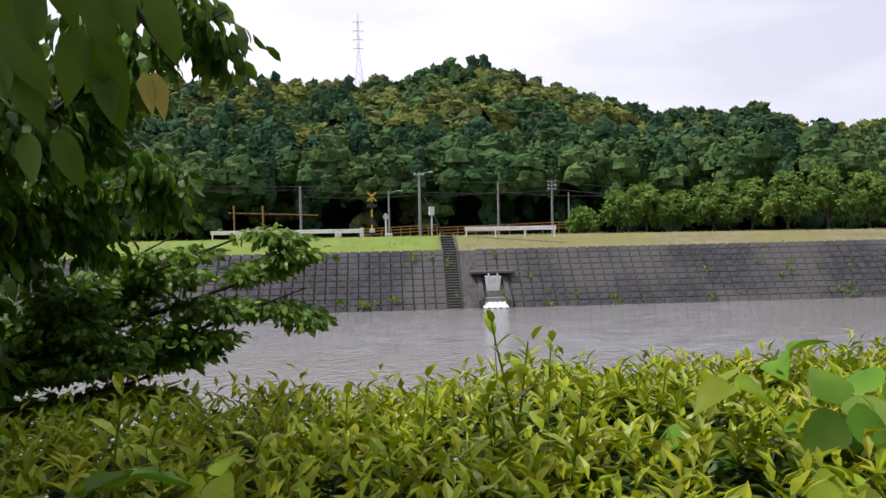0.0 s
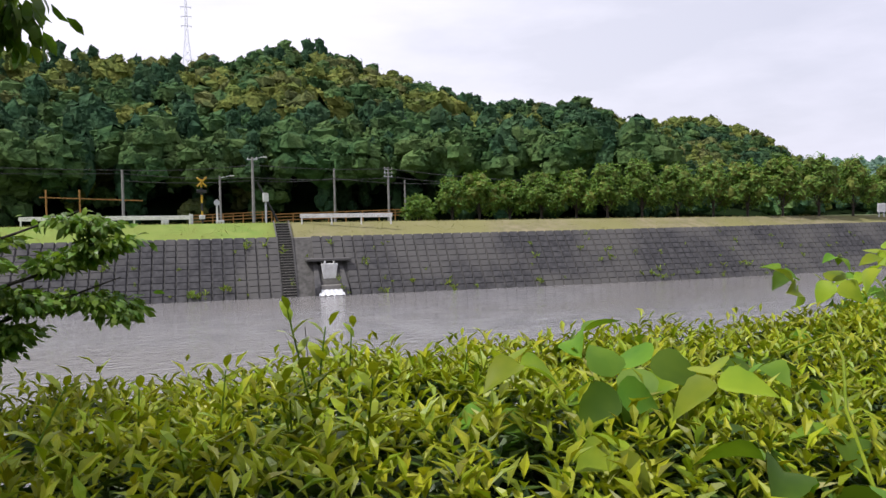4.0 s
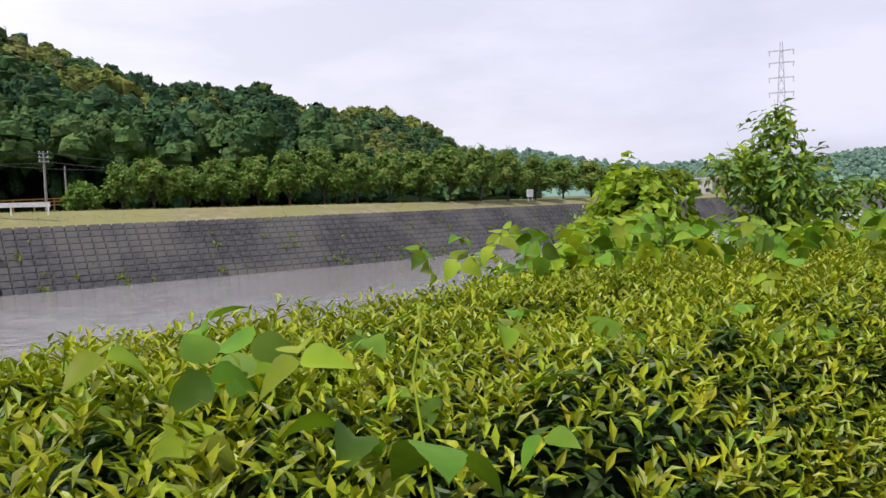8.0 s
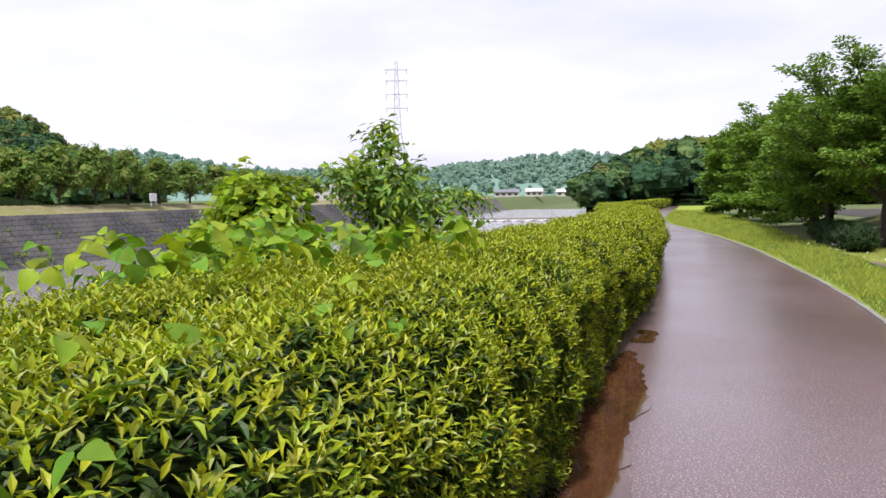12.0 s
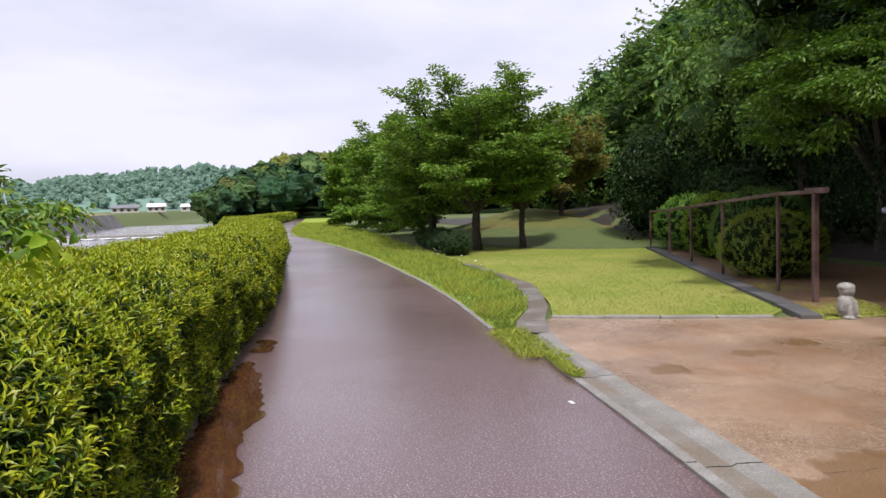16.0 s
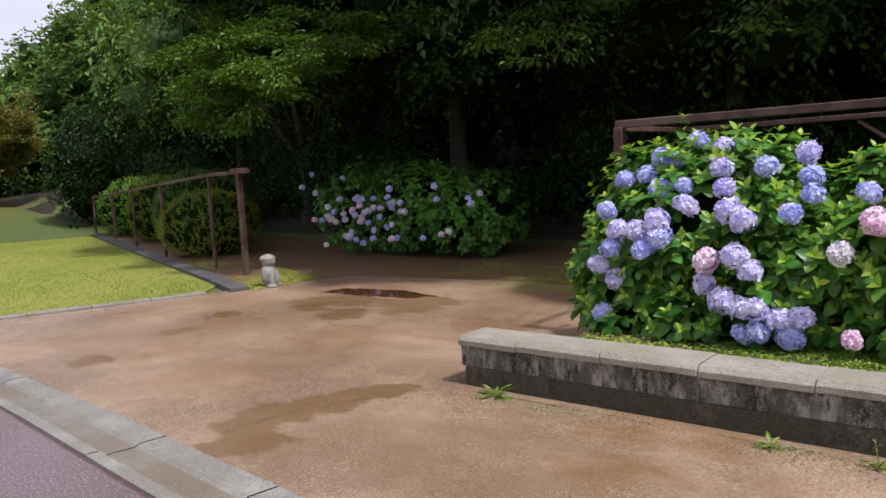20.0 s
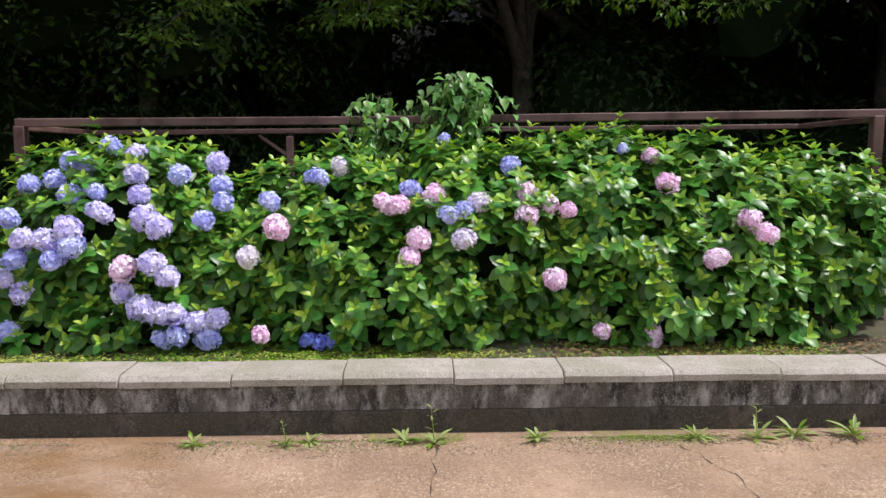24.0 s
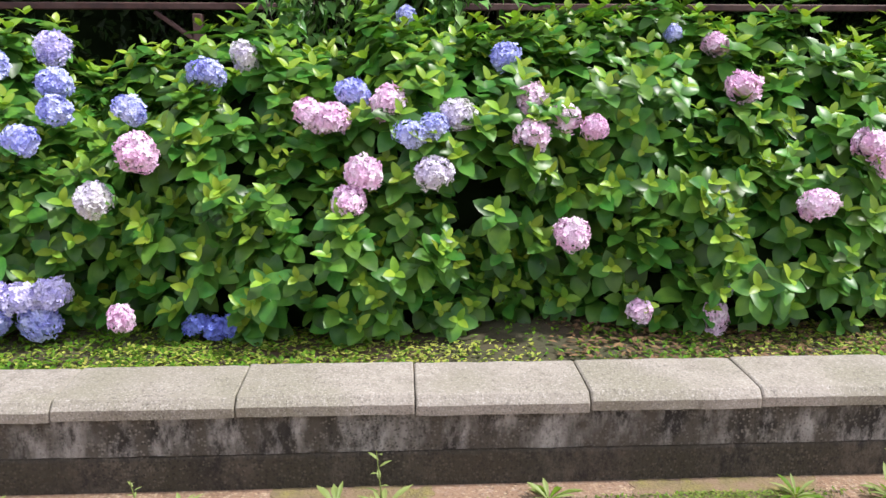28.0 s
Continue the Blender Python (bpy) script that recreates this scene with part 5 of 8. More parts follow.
# hydrangeas
def floret_head(seed, n=180, r=0.074):
    """A mop of four-petalled florets on a ball, as one mesh."""
    g = np.random.default_rng(seed)
    B, W, U = [], [], []
    k = np.arange(n) + 0.5
    ph, th = np.arccos(1 - 1.75 * k / n), math.pi * (1 + 5 ** 0.5) * k
    d = np.c_[np.cos(th) * np.sin(ph), np.sin(th) * np.sin(ph), np.cos(ph)] + g.normal(size=(n, 3)) * 0.06
    d = norm(d)
    c = d * r * (0.84 + 0.24 * g.random((n, 1)) + 0.10 * np.sin(d[:, :1] * 4 + seed) * np.cos(d[:, 1:2] * 4)) * np.array((1, 1, 0.88))
    d = norm(d + g.normal(size=(n, 3)) * 0.38)
    e1 = norm(np.cross(d, g.normal(size=(n, 3))))
    e2 = np.cross(d, e1)
    vs, fs = [], []
    for i in range(n):
        s = 0.0122 + 0.0048 * g.random()
        for q in range(4):
            a0, a1, a2 = (q * math.pi / 2 + x_ for x_ in (-0.6, 0, 0.6))
            o = len(vs)
            lift = d[i] * 0.004
            vs += [c[i], c[i] + (e1[i] * math.cos(a0) + e2[i] * math.sin(a0)) * s * 0.8 + lift, c[i] + (e1[i] * math.cos(a1) + e2[i] * math.sin(a1)) * s * 1.15 + lift * (g.random() * 2 - 0.5), c[i] + (e1[i] * math.cos(a2) + e2[i] * math.sin(a2)) * s * 0.8 + lift]
            fs.append((o, o + 1, o + 2, o + 3))
    bv, bf = blob((0, 0, 0), (r * 0.68, r * 0.68, r * 0.6), 9, 6, 0.1, seed)
    v_, f_, mi_ = merge([(np.array(vs), fs, 0), (bv, bf, 1)])
    me = bpy.data.meshes.new("flower_head")
    me.from_pydata(v_.tolist(), [], f_)
    me.polygons.foreach_set("material_index", np.array(mi_, np.int32))
    return me


def petal_mat(name, a, b, deep):
    return mat(name, a, b, rough=0.6, scale=30, detail=3, spread=0.10, island=0.008, big=(9.0, deep), spec=0.2)


PET = {"blue": petal_mat("blue_petal", (0.53, 0.58, 0.93), (0.70, 0.73, 0.96), (0.44, 0.47, 0.90)),
       "violet": petal_mat("violet_petal", (0.69, 0.65, 0.94), (0.83, 0.80, 0.96), (0.59, 0.54, 0.91)),
       "pink": petal_mat("pink_petal", (0.93, 0.68, 0.88), (0.95, 0.84, 0.93), (0.90, 0.58, 0.81)),
       "white": petal_mat("pale_petal", (0.80, 0.76, 0.82), (0.85, 0.85, 0.78), (0.70, 0.64, 0.80)),
       "deep": petal_mat("deep_blue_petal", (0.20, 0.26, 0.76), (0.28, 0.33, 0.82), (0.15, 0.19, 0.66))}
HEADS = {}
for col, pm in PET.items():
    for s in range(3):
        me = floret_head(s * 7 + len(HEADS))
        me.materials.append(pm)
        me.materials.append(pm)
        HEADS[col, s] = me


def hydrangea(name, base, masses, n_ros, label, heads, leaf=0.102, group="hydrangeas", seed=0, young="hyd_new"):
    """A bush of leaf rosettes over several rounded masses; heads: (place, colour, size)."""
    g = np.random.default_rng(seed)
    t = thing(name, base, label, "hydrangea", group)
    base = np.array(base)
    ch = []
    area = [r[0] * r[2] + r[1] * r[2] + r[0] * r[1] for _, r in masses]
    B, W, U, Lh = [], [], [], []
    B2, W2, U2, L2 = [], [], [], []
    for i, (c, r) in enumerate(masses):
        c, r = np.array(c) - base, np.array(r)
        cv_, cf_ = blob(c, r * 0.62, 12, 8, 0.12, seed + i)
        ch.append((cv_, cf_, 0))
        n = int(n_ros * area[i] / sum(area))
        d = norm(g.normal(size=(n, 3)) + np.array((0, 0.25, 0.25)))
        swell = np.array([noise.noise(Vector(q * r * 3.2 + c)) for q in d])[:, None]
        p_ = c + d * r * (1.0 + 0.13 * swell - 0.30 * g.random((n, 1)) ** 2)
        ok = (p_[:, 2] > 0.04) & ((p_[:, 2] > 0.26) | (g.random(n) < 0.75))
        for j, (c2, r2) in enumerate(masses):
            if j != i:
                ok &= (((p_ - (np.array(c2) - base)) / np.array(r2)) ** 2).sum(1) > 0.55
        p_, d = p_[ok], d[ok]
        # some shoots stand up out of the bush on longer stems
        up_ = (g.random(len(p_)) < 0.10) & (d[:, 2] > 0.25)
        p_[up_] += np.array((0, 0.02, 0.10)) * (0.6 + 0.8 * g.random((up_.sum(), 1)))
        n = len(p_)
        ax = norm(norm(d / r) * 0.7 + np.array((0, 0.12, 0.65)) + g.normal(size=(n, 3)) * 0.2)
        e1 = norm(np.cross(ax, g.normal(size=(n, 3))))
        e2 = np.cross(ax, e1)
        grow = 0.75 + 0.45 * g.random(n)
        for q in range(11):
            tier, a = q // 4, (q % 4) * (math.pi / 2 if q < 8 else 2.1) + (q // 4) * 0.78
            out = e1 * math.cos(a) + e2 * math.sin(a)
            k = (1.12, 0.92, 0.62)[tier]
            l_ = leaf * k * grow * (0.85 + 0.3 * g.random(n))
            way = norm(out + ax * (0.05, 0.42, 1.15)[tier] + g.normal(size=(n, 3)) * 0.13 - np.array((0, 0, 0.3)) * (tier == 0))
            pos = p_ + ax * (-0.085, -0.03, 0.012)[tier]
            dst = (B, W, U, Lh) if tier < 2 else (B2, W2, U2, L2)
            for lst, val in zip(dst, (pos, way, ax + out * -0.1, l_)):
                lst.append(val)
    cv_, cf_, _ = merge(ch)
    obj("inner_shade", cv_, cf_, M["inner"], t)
    q1 = tuple(np.concatenate(q) for q in (B, W, U, Lh))
    q2 = tuple(np.concatenate(q) for q in (B2, W2, U2, L2))
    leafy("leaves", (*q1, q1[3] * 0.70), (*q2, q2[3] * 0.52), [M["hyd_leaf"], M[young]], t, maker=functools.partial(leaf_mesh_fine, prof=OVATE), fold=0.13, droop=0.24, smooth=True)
    for j, (p_, col, s) in enumerate(heads):
        h = new("flower_head", HEADS[col, j % 3])
        h.parent = t
        h.location = np.array(p_) - base + np.array((0, 0.23 if p_[2] < 0.42 else 0.17 if p_[2] < 0.6 else 0.08, 0.02))
        h.rotation_euler = (0.5 * g.normal() - 0.5, 0.3 * g.normal(), g.random() * 6)
        h.scale = (s * (0.9 + 0.22 * g.random()), s * (0.9 + 0.22 * g.random()), s * (0.94 + 0.18 * g.random()))
    return t


KIND = {"b": ("blue", 0.95), "B": ("blue", 1.1), "v": ("violet", 1.0), "V": ("violet", 1.12), "p": ("pink", 1.05), "P": ("pink", 1.12), "q": ("pink", 0.8), "w": ("white", 1.0), "s": ("blue", 0.65), "d": ("deep", 0.75)}


def read_heads(text, k=1.0):
    """Flower heads written as kind:x,y,z."""
    return [(tuple(float(c) for c in q[2:].split(",")), KIND[q[0]][0], KIND[q[0]][1] * 0.90 * k) for q in text.split()]


HEADS_A = "b:2.34,-5.65,1.35 b:2.37,-5.42,1.15 v:2.40,-5.33,0.78 v:2.29,-5.37,0.68 b:2.40,-5.47,0.43 b:2.14,-5.85,1.50 b:2.03,-5.79,1.46 b:2.19,-5.69,1.38 b:2.05,-5.58,1.29 b:1.89,-5.59,1.30 v:1.82,-5.46,1.18 b:1.92,-5.96,1.60 v:1.72,-5.90,1.54 v:1.67,-5.72,1.41 b:1.38,-5.72,1.41 v:1.16,-5.82,1.48 b:1.09,-5.63,1.34 b:1.05,-5.52,1.24 v:1.60,-5.57,1.28 V:1.53,-5.42,1.15 V:1.41,-5.35,1.09 b:1.15,-5.40,1.13 v:2.24,-5.33,1.02 b:2.29,-5.31,0.91 v:2.10,-5.33,1.02 V:1.97,-5.35,1.09 B:1.95,-5.32,0.98 b:2.05,-5.30,0.90 v:1.45,-5.30,0.88 v:1.37,-5.33,0.78 p:1.63,-5.31,0.84 v:1.67,-5.37,0.68 V:1.53,-5.39,0.59 v:1.43,-5.41,0.55 v:1.34,-5.41,0.55 v:1.20,-5.43,0.49 v:1.08,-5.43,0.51 b:1.43,-5.50,0.38 b:1.32,-5.48,0.415 B:1.14,-5.50,0.39 b:0.76,-5.52,1.24"
HEADS_B = "p:0.69,-5.35,1.09 w:0.86,-5.31,0.91 B:0.48,-5.68,1.38 w:0.33,-5.78,1.45 d:0.51,-5.50,0.37 d:0.36,-5.50,0.36 d:0.43,-5.50,0.35 q:0.80,-5.46,0.415 p:-0.07,-5.48,1.21 p:0.01,-5.50,1.22 b:-0.15,-5.59,1.31 p:-0.30,-5.54,1.27 p:-0.14,-5.30,0.90 p:-0.20,-5.33,1.01 w:-0.48,-5.33,1.01 b:-0.39,-5.42,1.15 b:-0.49,-5.44,1.18 w:-0.59,-5.50,1.23 b:-0.82,-5.78,1.46 s:-0.38,-5.99,1.64 P:-0.90,-5.56,1.28 P:-0.89,-5.41,1.15 p:-1.04,-5.48,1.21 q:-1.16,-5.45,1.18 p:-1.06,-5.34,0.75"
HEADS_C = "s:-1.62,-5.91,1.57 q:-1.80,-5.85,1.52 p:-1.85,-5.62,1.34 p:-2.31,-5.37,1.12 p:-2.40,-5.33,1.03 p:-2.08,-5.30,0.88 q:-1.37,-5.48,0.41 p:-1.70,-5.50,0.38 s:-1.73,-5.43,0.51"
HEADS_D = "b:10.55,-9.93,1.45 v:10.75,-9.86,1.23 v:10.39,-9.84,1.12 b:9.73,-9.91,1.36 v:8.59,-9.85,1.16 b:8.61,-9.81,1.03 v:7.64,-9.86,1.18 b:7.55,-9.79,0.98 v:9.34,-9.80,1.01 p:9.21,-9.76,0.89 v:9.39,-9.75,0.79 w:10.00,-9.76,0.88 w:9.89,-9.74,0.68 w:9.79,-9.73,0.62 w:9.59,-9.74,0.76 w:9.56,-9.74,0.66 p:9.18,-9.73,0.63 v:8.71,-9.75,0.85 b:8.74,-9.74,0.71 b:8.99,-9.73,0.61 w:8.18,-9.74,0.79 w:8.37,-9.72,0.59 b:8.49,-9.72,0.55 v:8.77,-9.72,0.50 b:9.14,-9.71,0.34 b:8.97,-9.70,0.29 b:7.66,-9.70,0.40 w:7.34,-9.71,0.45 w:7.20,-9.71,0.50 w:9.87,-9.70,0.24 b:6.93,-9.79,0.99 v:6.86,-9.76,0.91 w:6.73,-9.82,1.06"
g = np.random.default_rng(19)
HEADS_D += "".join(" %s:%.2f,%.2f,%.2f" % ("vbwvbp"[k % 6], 8.1 + 2.4 * g.random(), -9.73, 0.32 + 0.75 * g.random()) for k in range(30))

hydrangea("hydrangea_bush", (1.9, -6.1, BED_Z), [((1.9, -6.15, 0.95), (0.98, 0.85, 0.75)), ((2.15, -6.0, 0.65), (0.75, 0.75, 0.55)), ((1.2, -6.1, 0.68), (0.7, 0.8, 0.58)), ((1.85, -5.6, 0.42), (0.95, 0.42, 0.26))], 1250, "hydrangea bush full of blue and violet mop flowers", read_heads(HEADS_A, 1.06), seed=1)
hydrangea("hydrangea_bush", (0.0, -6.1, BED_Z), [((0.35, -6.15, 0.85), (0.85, 0.88, 0.75)), ((-0.55, -6.1, 0.9), (0.85, 0.88, 0.78)), ((-0.1, -5.92, 0.62), (1.0, 0.80, 0.5)), ((0.0, -5.6, 0.42), (1.1, 0.42, 0.25))], 1400, "green hydrangea bush with pink, white and blue flowers", read_heads(HEADS_B), seed=2)
hydrangea("hydrangea_bush", (-2.2, -6.1, BED_Z), [((-1.5, -6.15, 0.95), (0.85, 0.88, 0.78)), ((-2.3, -6.15, 0.9), (0.85, 0.88, 0.75)), ((-2.0, -5.92, 0.62), (1.3, 0.80, 0.5)), ((-3.1, -6.2, 0.85), (0.75, 0.85, 0.75)), ((-2.0, -5.6, 0.42), (1.3, 0.42, 0.25))], 1600, "green hydrangea bush with a few pink flowers", read_heads(HEADS_C), seed=3)
# no pale young leaves here: the bush's deep shade is put into leaf colour
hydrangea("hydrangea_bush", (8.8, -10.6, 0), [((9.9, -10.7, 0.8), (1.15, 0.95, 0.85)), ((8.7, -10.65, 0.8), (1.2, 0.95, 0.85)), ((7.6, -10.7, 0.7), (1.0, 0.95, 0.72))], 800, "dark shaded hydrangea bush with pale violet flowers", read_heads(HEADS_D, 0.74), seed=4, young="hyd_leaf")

# steel trellis
tr = thing("trellis", (2.77, -6.38, 0), "low rusted steel trellis of square bars over the bed", "trellis")
bars = [((0.03, 0, 1.795), (-2.45, 0, 1.806)), ((-2.46, 0, 1.806), (-6.6, 0, 1.855)), ((0, -0.04, 1.76), (0, -1.22, 1.75)), ((0.02, -1.22, 1.745), (-6.6, -1.22, 1.79)), ((-6.5, -0.04, 1.81), (-6.5, -1.22, 1.79))]
def bm_bar(p, q, w):
    p, q = Vector(p), Vector(q)
    m = Matrix.Translation((p + q) / 2) @ (q - p).to_track_quat("X", "Z").to_matrix().to_4x4()
    bm = bmesh.new()
    bmesh.ops.create_cube(bm, size=1.0, matrix=m @ Matrix.Diagonal(((q - p).length, w, w, 1)))
    bmesh.ops.bevel(bm, geom=list(bm.edges), offset=0.006, segments=1, affect="EDGES")
    return bm
for p_, q in bars:
    part("bar", bm_bar(p_, q, 0.062 if p_[1] == 0 == q[1] else 0.045), M["rust"], tr)
for x, y in ((0, 0), (-6.5, 0), (-1.80, -1.22), (-4.6, -1.22)):
    part("post", bm_bar((x, y, 0.2), (x, y, 1.77 - 0.01 * x if y == 0 else 1.71), 0.08 if y == 0 else 0.065), M["rust"], tr)
part("brace", bm_bar((-1.80, -1.22, 1.52), (-1.52, -1.22, 1.72), 0.03), M["rust"], tr)

# second rail along the garden path
tr2 = thing("rail_frame", (9.76, -7.7, 0), "brown steel rail frame beside the lawn", "rail frame")
def rail_z(x):
    return float(np.interp(x, (0, 1.3, 3.9, 6.5, 9.4, 11.8), (1.55, 1.53, 1.40, 1.28, 1.17, 1.08)))
pp = [(0, 0), (1.3, -0.34), (3.9, -1.0), (6.5, -1.85), (9.4, -2.9), (11.8, -3.6)]
for x, y in pp:
    part("post", bm_bar((x, y, 0), (x, y, rail_z(x)), 0.075 if x == 0 else 0.05), M["rust"], tr2)
for a, b in zip(pp, pp[1:]):
    part("bar", bm_bar((*a, rail_z(a[0]) + 0.03), (*b, rail_z(b[0]) + 0.03), 0.055), M["rust"], tr2)
part("bar", bm_bar((-0.35, 0.1, 1.6), (0.3, -0.1, 1.6), 0.08), M["rust"], tr2)

# stone figure, plain shapes only
bm = bmesh.new()
for at_, r_ in (((0, 0, 0.16), (0.125, 0.105, 0.17)), ((0, -0.01, 0.35), (0.10, 0.095, 0.085)), ((0, 0.0, 0.39), (0.112, 0.105, 0.06)), ((-0.075, -0.075, 0.10), (0.05, 0.05, 0.13)), ((0.075, -0.075, 0.10), (0.05, 0.05, 0.13)), ((-0.085, -0.07, 0.02), (0.055, 0.075, 0.03)), ((0.085, -0.07, 0.02), (0.055, 0.075, 0.03))):
    bmesh.ops.create_uvsphere(bm, u_segments=20, v_segments=12, radius=1, matrix=Matrix.Translation(at_) @ Matrix.Diagonal((*r_, 1)))
st = part("stone_statue", bm, M["stone"], None, smooth=True)
rm = st.modifiers.new("smooth_union", "REMESH")
rm.mode, rm.voxel_size, rm.use_smooth_shade = "VOXEL", 0.009, True
st.location, st.rotation_euler = (8.38, -7.05, 0), (0, 0, radians(-60))
tagged(st, "small weathered grey stone garden statue", "statue")

# ---- clipped azaleas ----
def azalea(loc, r, label, n=1100, mats=("azalea", "hedge_new"), seed=0, leaf=0.05):
    g = np.random.default_rng(seed)
    t = thing("azalea_bush", loc, label, "shrub", "clipped shrubs")
    c = np.array((0, 0, r[2] * 0.8))
    cv_, cf_ = blob(c, np.array(r) * 0.86, 14, 9, 0.06, seed)
    obj("inner_shade", cv_, cf_, M["inner"], t)
    d = norm(g.normal(size=(n, 3)) + np.array((0, 0, 0.2)))
    p_ = c + d * np.array(r) * (1 + 0.04 * np.sin(d[:, :1] * 9) - 0.1 * g.random((n, 1)))
    k = p_[:, 2] > 0.03
    o_, y_ = shoots(p_[k], d[k], g, 0.09, 8, leaf, 0.4)
    leafy("leaves", o_, y_, [M[mats[0]], M[mats[1]]], t, maker=leaf_quad)
    return t
azalea((13.15, -9.4, 0), (1.0, 1.0, 0.72), "round clipped azalea bush with yellowish leaves", 1500, seed=1)
azalea((15.2, -10.6, 0), (1.2, 1.1, 0.95), "round clipped green shrub behind the rail", 1400, ("hyd_leaf", "azalea"), 2)
azalea((17.6, -11.2, 0), (1.1, 1.0, 0.9), "pale green clipped shrub", 1000, ("vine", "hedge_new"), 3, 0.07)
azalea((20.5, -12.2, 0), (1.4, 1.2, 0.9), "green shrub at the lawn's end", 900, ("hyd_leaf", "hyd_new"), 4, 0.09)

azalea((23.0, -5.4, 0), (1.5, 0.6, 0.42), "low dark clipped hedge under the lawn trees", 900, ("dark_leaf", "dark_leaf"), 5, 0.06)
azalea((26.0, -5.6, 0), (1.6, 0.6, 0.42), "low dark clipped hedge under the lawn trees", 700, ("dark_leaf", "dark_leaf"), 6, 0.07)
# ---- things on the far bank ----
def polar(az, dist, z=0.0):
    return Vector((dist * math.sin(radians(az)), dist * math.cos(radians(az)), z))


M["dark_step"] = mat("dark_concrete_step", (0.05, 0.048, 0.045), (0.03, 0.03, 0.026), 0.9, 4)
# steps up the embankment
steps = thing("stairs", bank_pt(16.1, 0, WATER_Z), "narrow concrete steps up the embankment", "stairs", kind="structure")
along_b = Vector((1, -0.178, 0)).normalized()
in_b = Vector((0.178, 1, 0)).normalized()
N_ST = 30
for i in range(N_ST):
    t = i / N_ST
    zz = -0.3 + (levee_z(16) - WATER_Z + 0.3) * t
    back = -0.1 + 4.4 * min(1.0, t / 0.80) + max(0.0, t - 0.80) / 0.2 * 3.0
    b = bm_box(1.05, 0.34, 0.5, (0, 0, 0), 0.01)
    s_ = part("step", b, M["dark_step"], steps)
    # pale strip stands in for the light caught by each tread
    part("nosing", bm_box(1.05, 0.09, 0.05, (0, -0.15, 0.24), 0.01), M["concrete"], s_)
    s_.matrix_local = Matrix.Translation(in_b * back + Vector((0, 0, zz - 0.1))) @ Matrix.Rotation(-0.176, 4, "Z")
for off in (-0.62, 0.62):
    p0, p1, p2 = in_b * -0.3 + Vector((0, 0, -0.5)), in_b * 4.25 + Vector((0, 0, 4.65)), in_b * 7.3 + Vector((0, 0, 5.95))
    for a, b_ in ((p0, p1), (p1, p2)):
        part("string_wall", bm_bar(a + along_b * off, b_ + along_b * off, 0.1), M["block"], steps)
# flat panel between steps and outlet
pv_ = [Vector(bank_pt(x, b_, z)) for x in (16.85, 18.0) for b_, z in ((-0.3, WATER_Z - 0.5), (4.28, 0.36))]
nrm_b = along_b.cross((pv_[1] - pv_[0]).normalized()) * 0.06
obj("apron", [tuple(p_ + nrm_b) for p_ in pv_], [(0, 2, 3, 1)], M["block"], steps)

# outlet with a flap gate
out = thing("outlet", bank_pt(19.3, 0, WATER_Z), "concrete drainage outlet with a pale flap gate", "drain outlet", kind="structure")
def out_part(name, bm, m, lab=""):
    o = part(name, bm, m, out, lab)
    o.matrix_local = Matrix.Rotation(-0.176, 4, "Z")
    return o
out_part("head_slab", bm_box(3.6, 2.2, 0.2, (0.0, 2.7, 2.75), 0.03), M["block"])
# black slab puts the darkness inside the opening into its colour
out_part("recess_shade_wall", bm_box(2.6, 0.2, 3.4, (0, 3.1, 1.1)), M["black"])
for sx in (-1, 1):
    bm = bmesh.new()
    v_ = [bm.verts.new(q) for q in ((sx * 0.85, 0.0, -0.3), (sx * 0.85, 0.3, 0.8), (sx * 0.85, 2.6, 2.7), (sx * 0.85, 3.2, -0.3), (sx * 1.35, -0.2, -0.3), (sx * 1.35, 0.1, 0.6), (sx * 1.15, 2.6, 2.7), (sx * 1.35, 3.2, -0.3))]
    for q in ((0, 1, 2, 3), (4, 7, 6, 5), (0, 4, 5, 1), (1, 5, 6, 2), (2, 6, 7, 3)):
        bm.faces.new([v_[i] for i in q])
    bmesh.ops.recalc_face_normals(bm, faces=bm.faces)
    out_part("wing_wall", bm, M["block"])
bm = bm_box(1.35, 0.14, 1.25, (0, 1.42, 1.85), 0.05)
for v_ in bm.verts:
    if v_.co.z < 1.6:
        v_.co.x *= 0.75
out_part("flap_gate", bm, M["white"], "pale curved flap gate")
for sx in (-0.35, 0.35):
    out_part("hinge", bm_box(0.12, 0.18, 0.35, (sx, 1.40, 2.5), 0.02), M["white"])
out_part("sill", bm_box(1.7, 2.6, 0.5, (0, 1.7, 0.55), 0.05), M["concrete"])
g = np.random.default_rng(3)
fo_v, fo_f = ribbon([(-0.95, 0.42), (-0.95, 0.2), (-1.1, -0.25)], [(0.95, 0.42), (0.95, 0.2), (1.0, -0.3)], lambda a_, b_: (0.42 * max(0.0, min(1.0, (b_ + 0.1) / 0.5))) + 0.05 + 0.05 * math.sin(a_ * 23 + b_ * 17), 12, 0.15)
fo = obj("falling_water", fo_v, fo_f, M["foam"], out, "white foaming water")
fo.matrix_local = Matrix.Rotation(-0.176, 4, "Z")

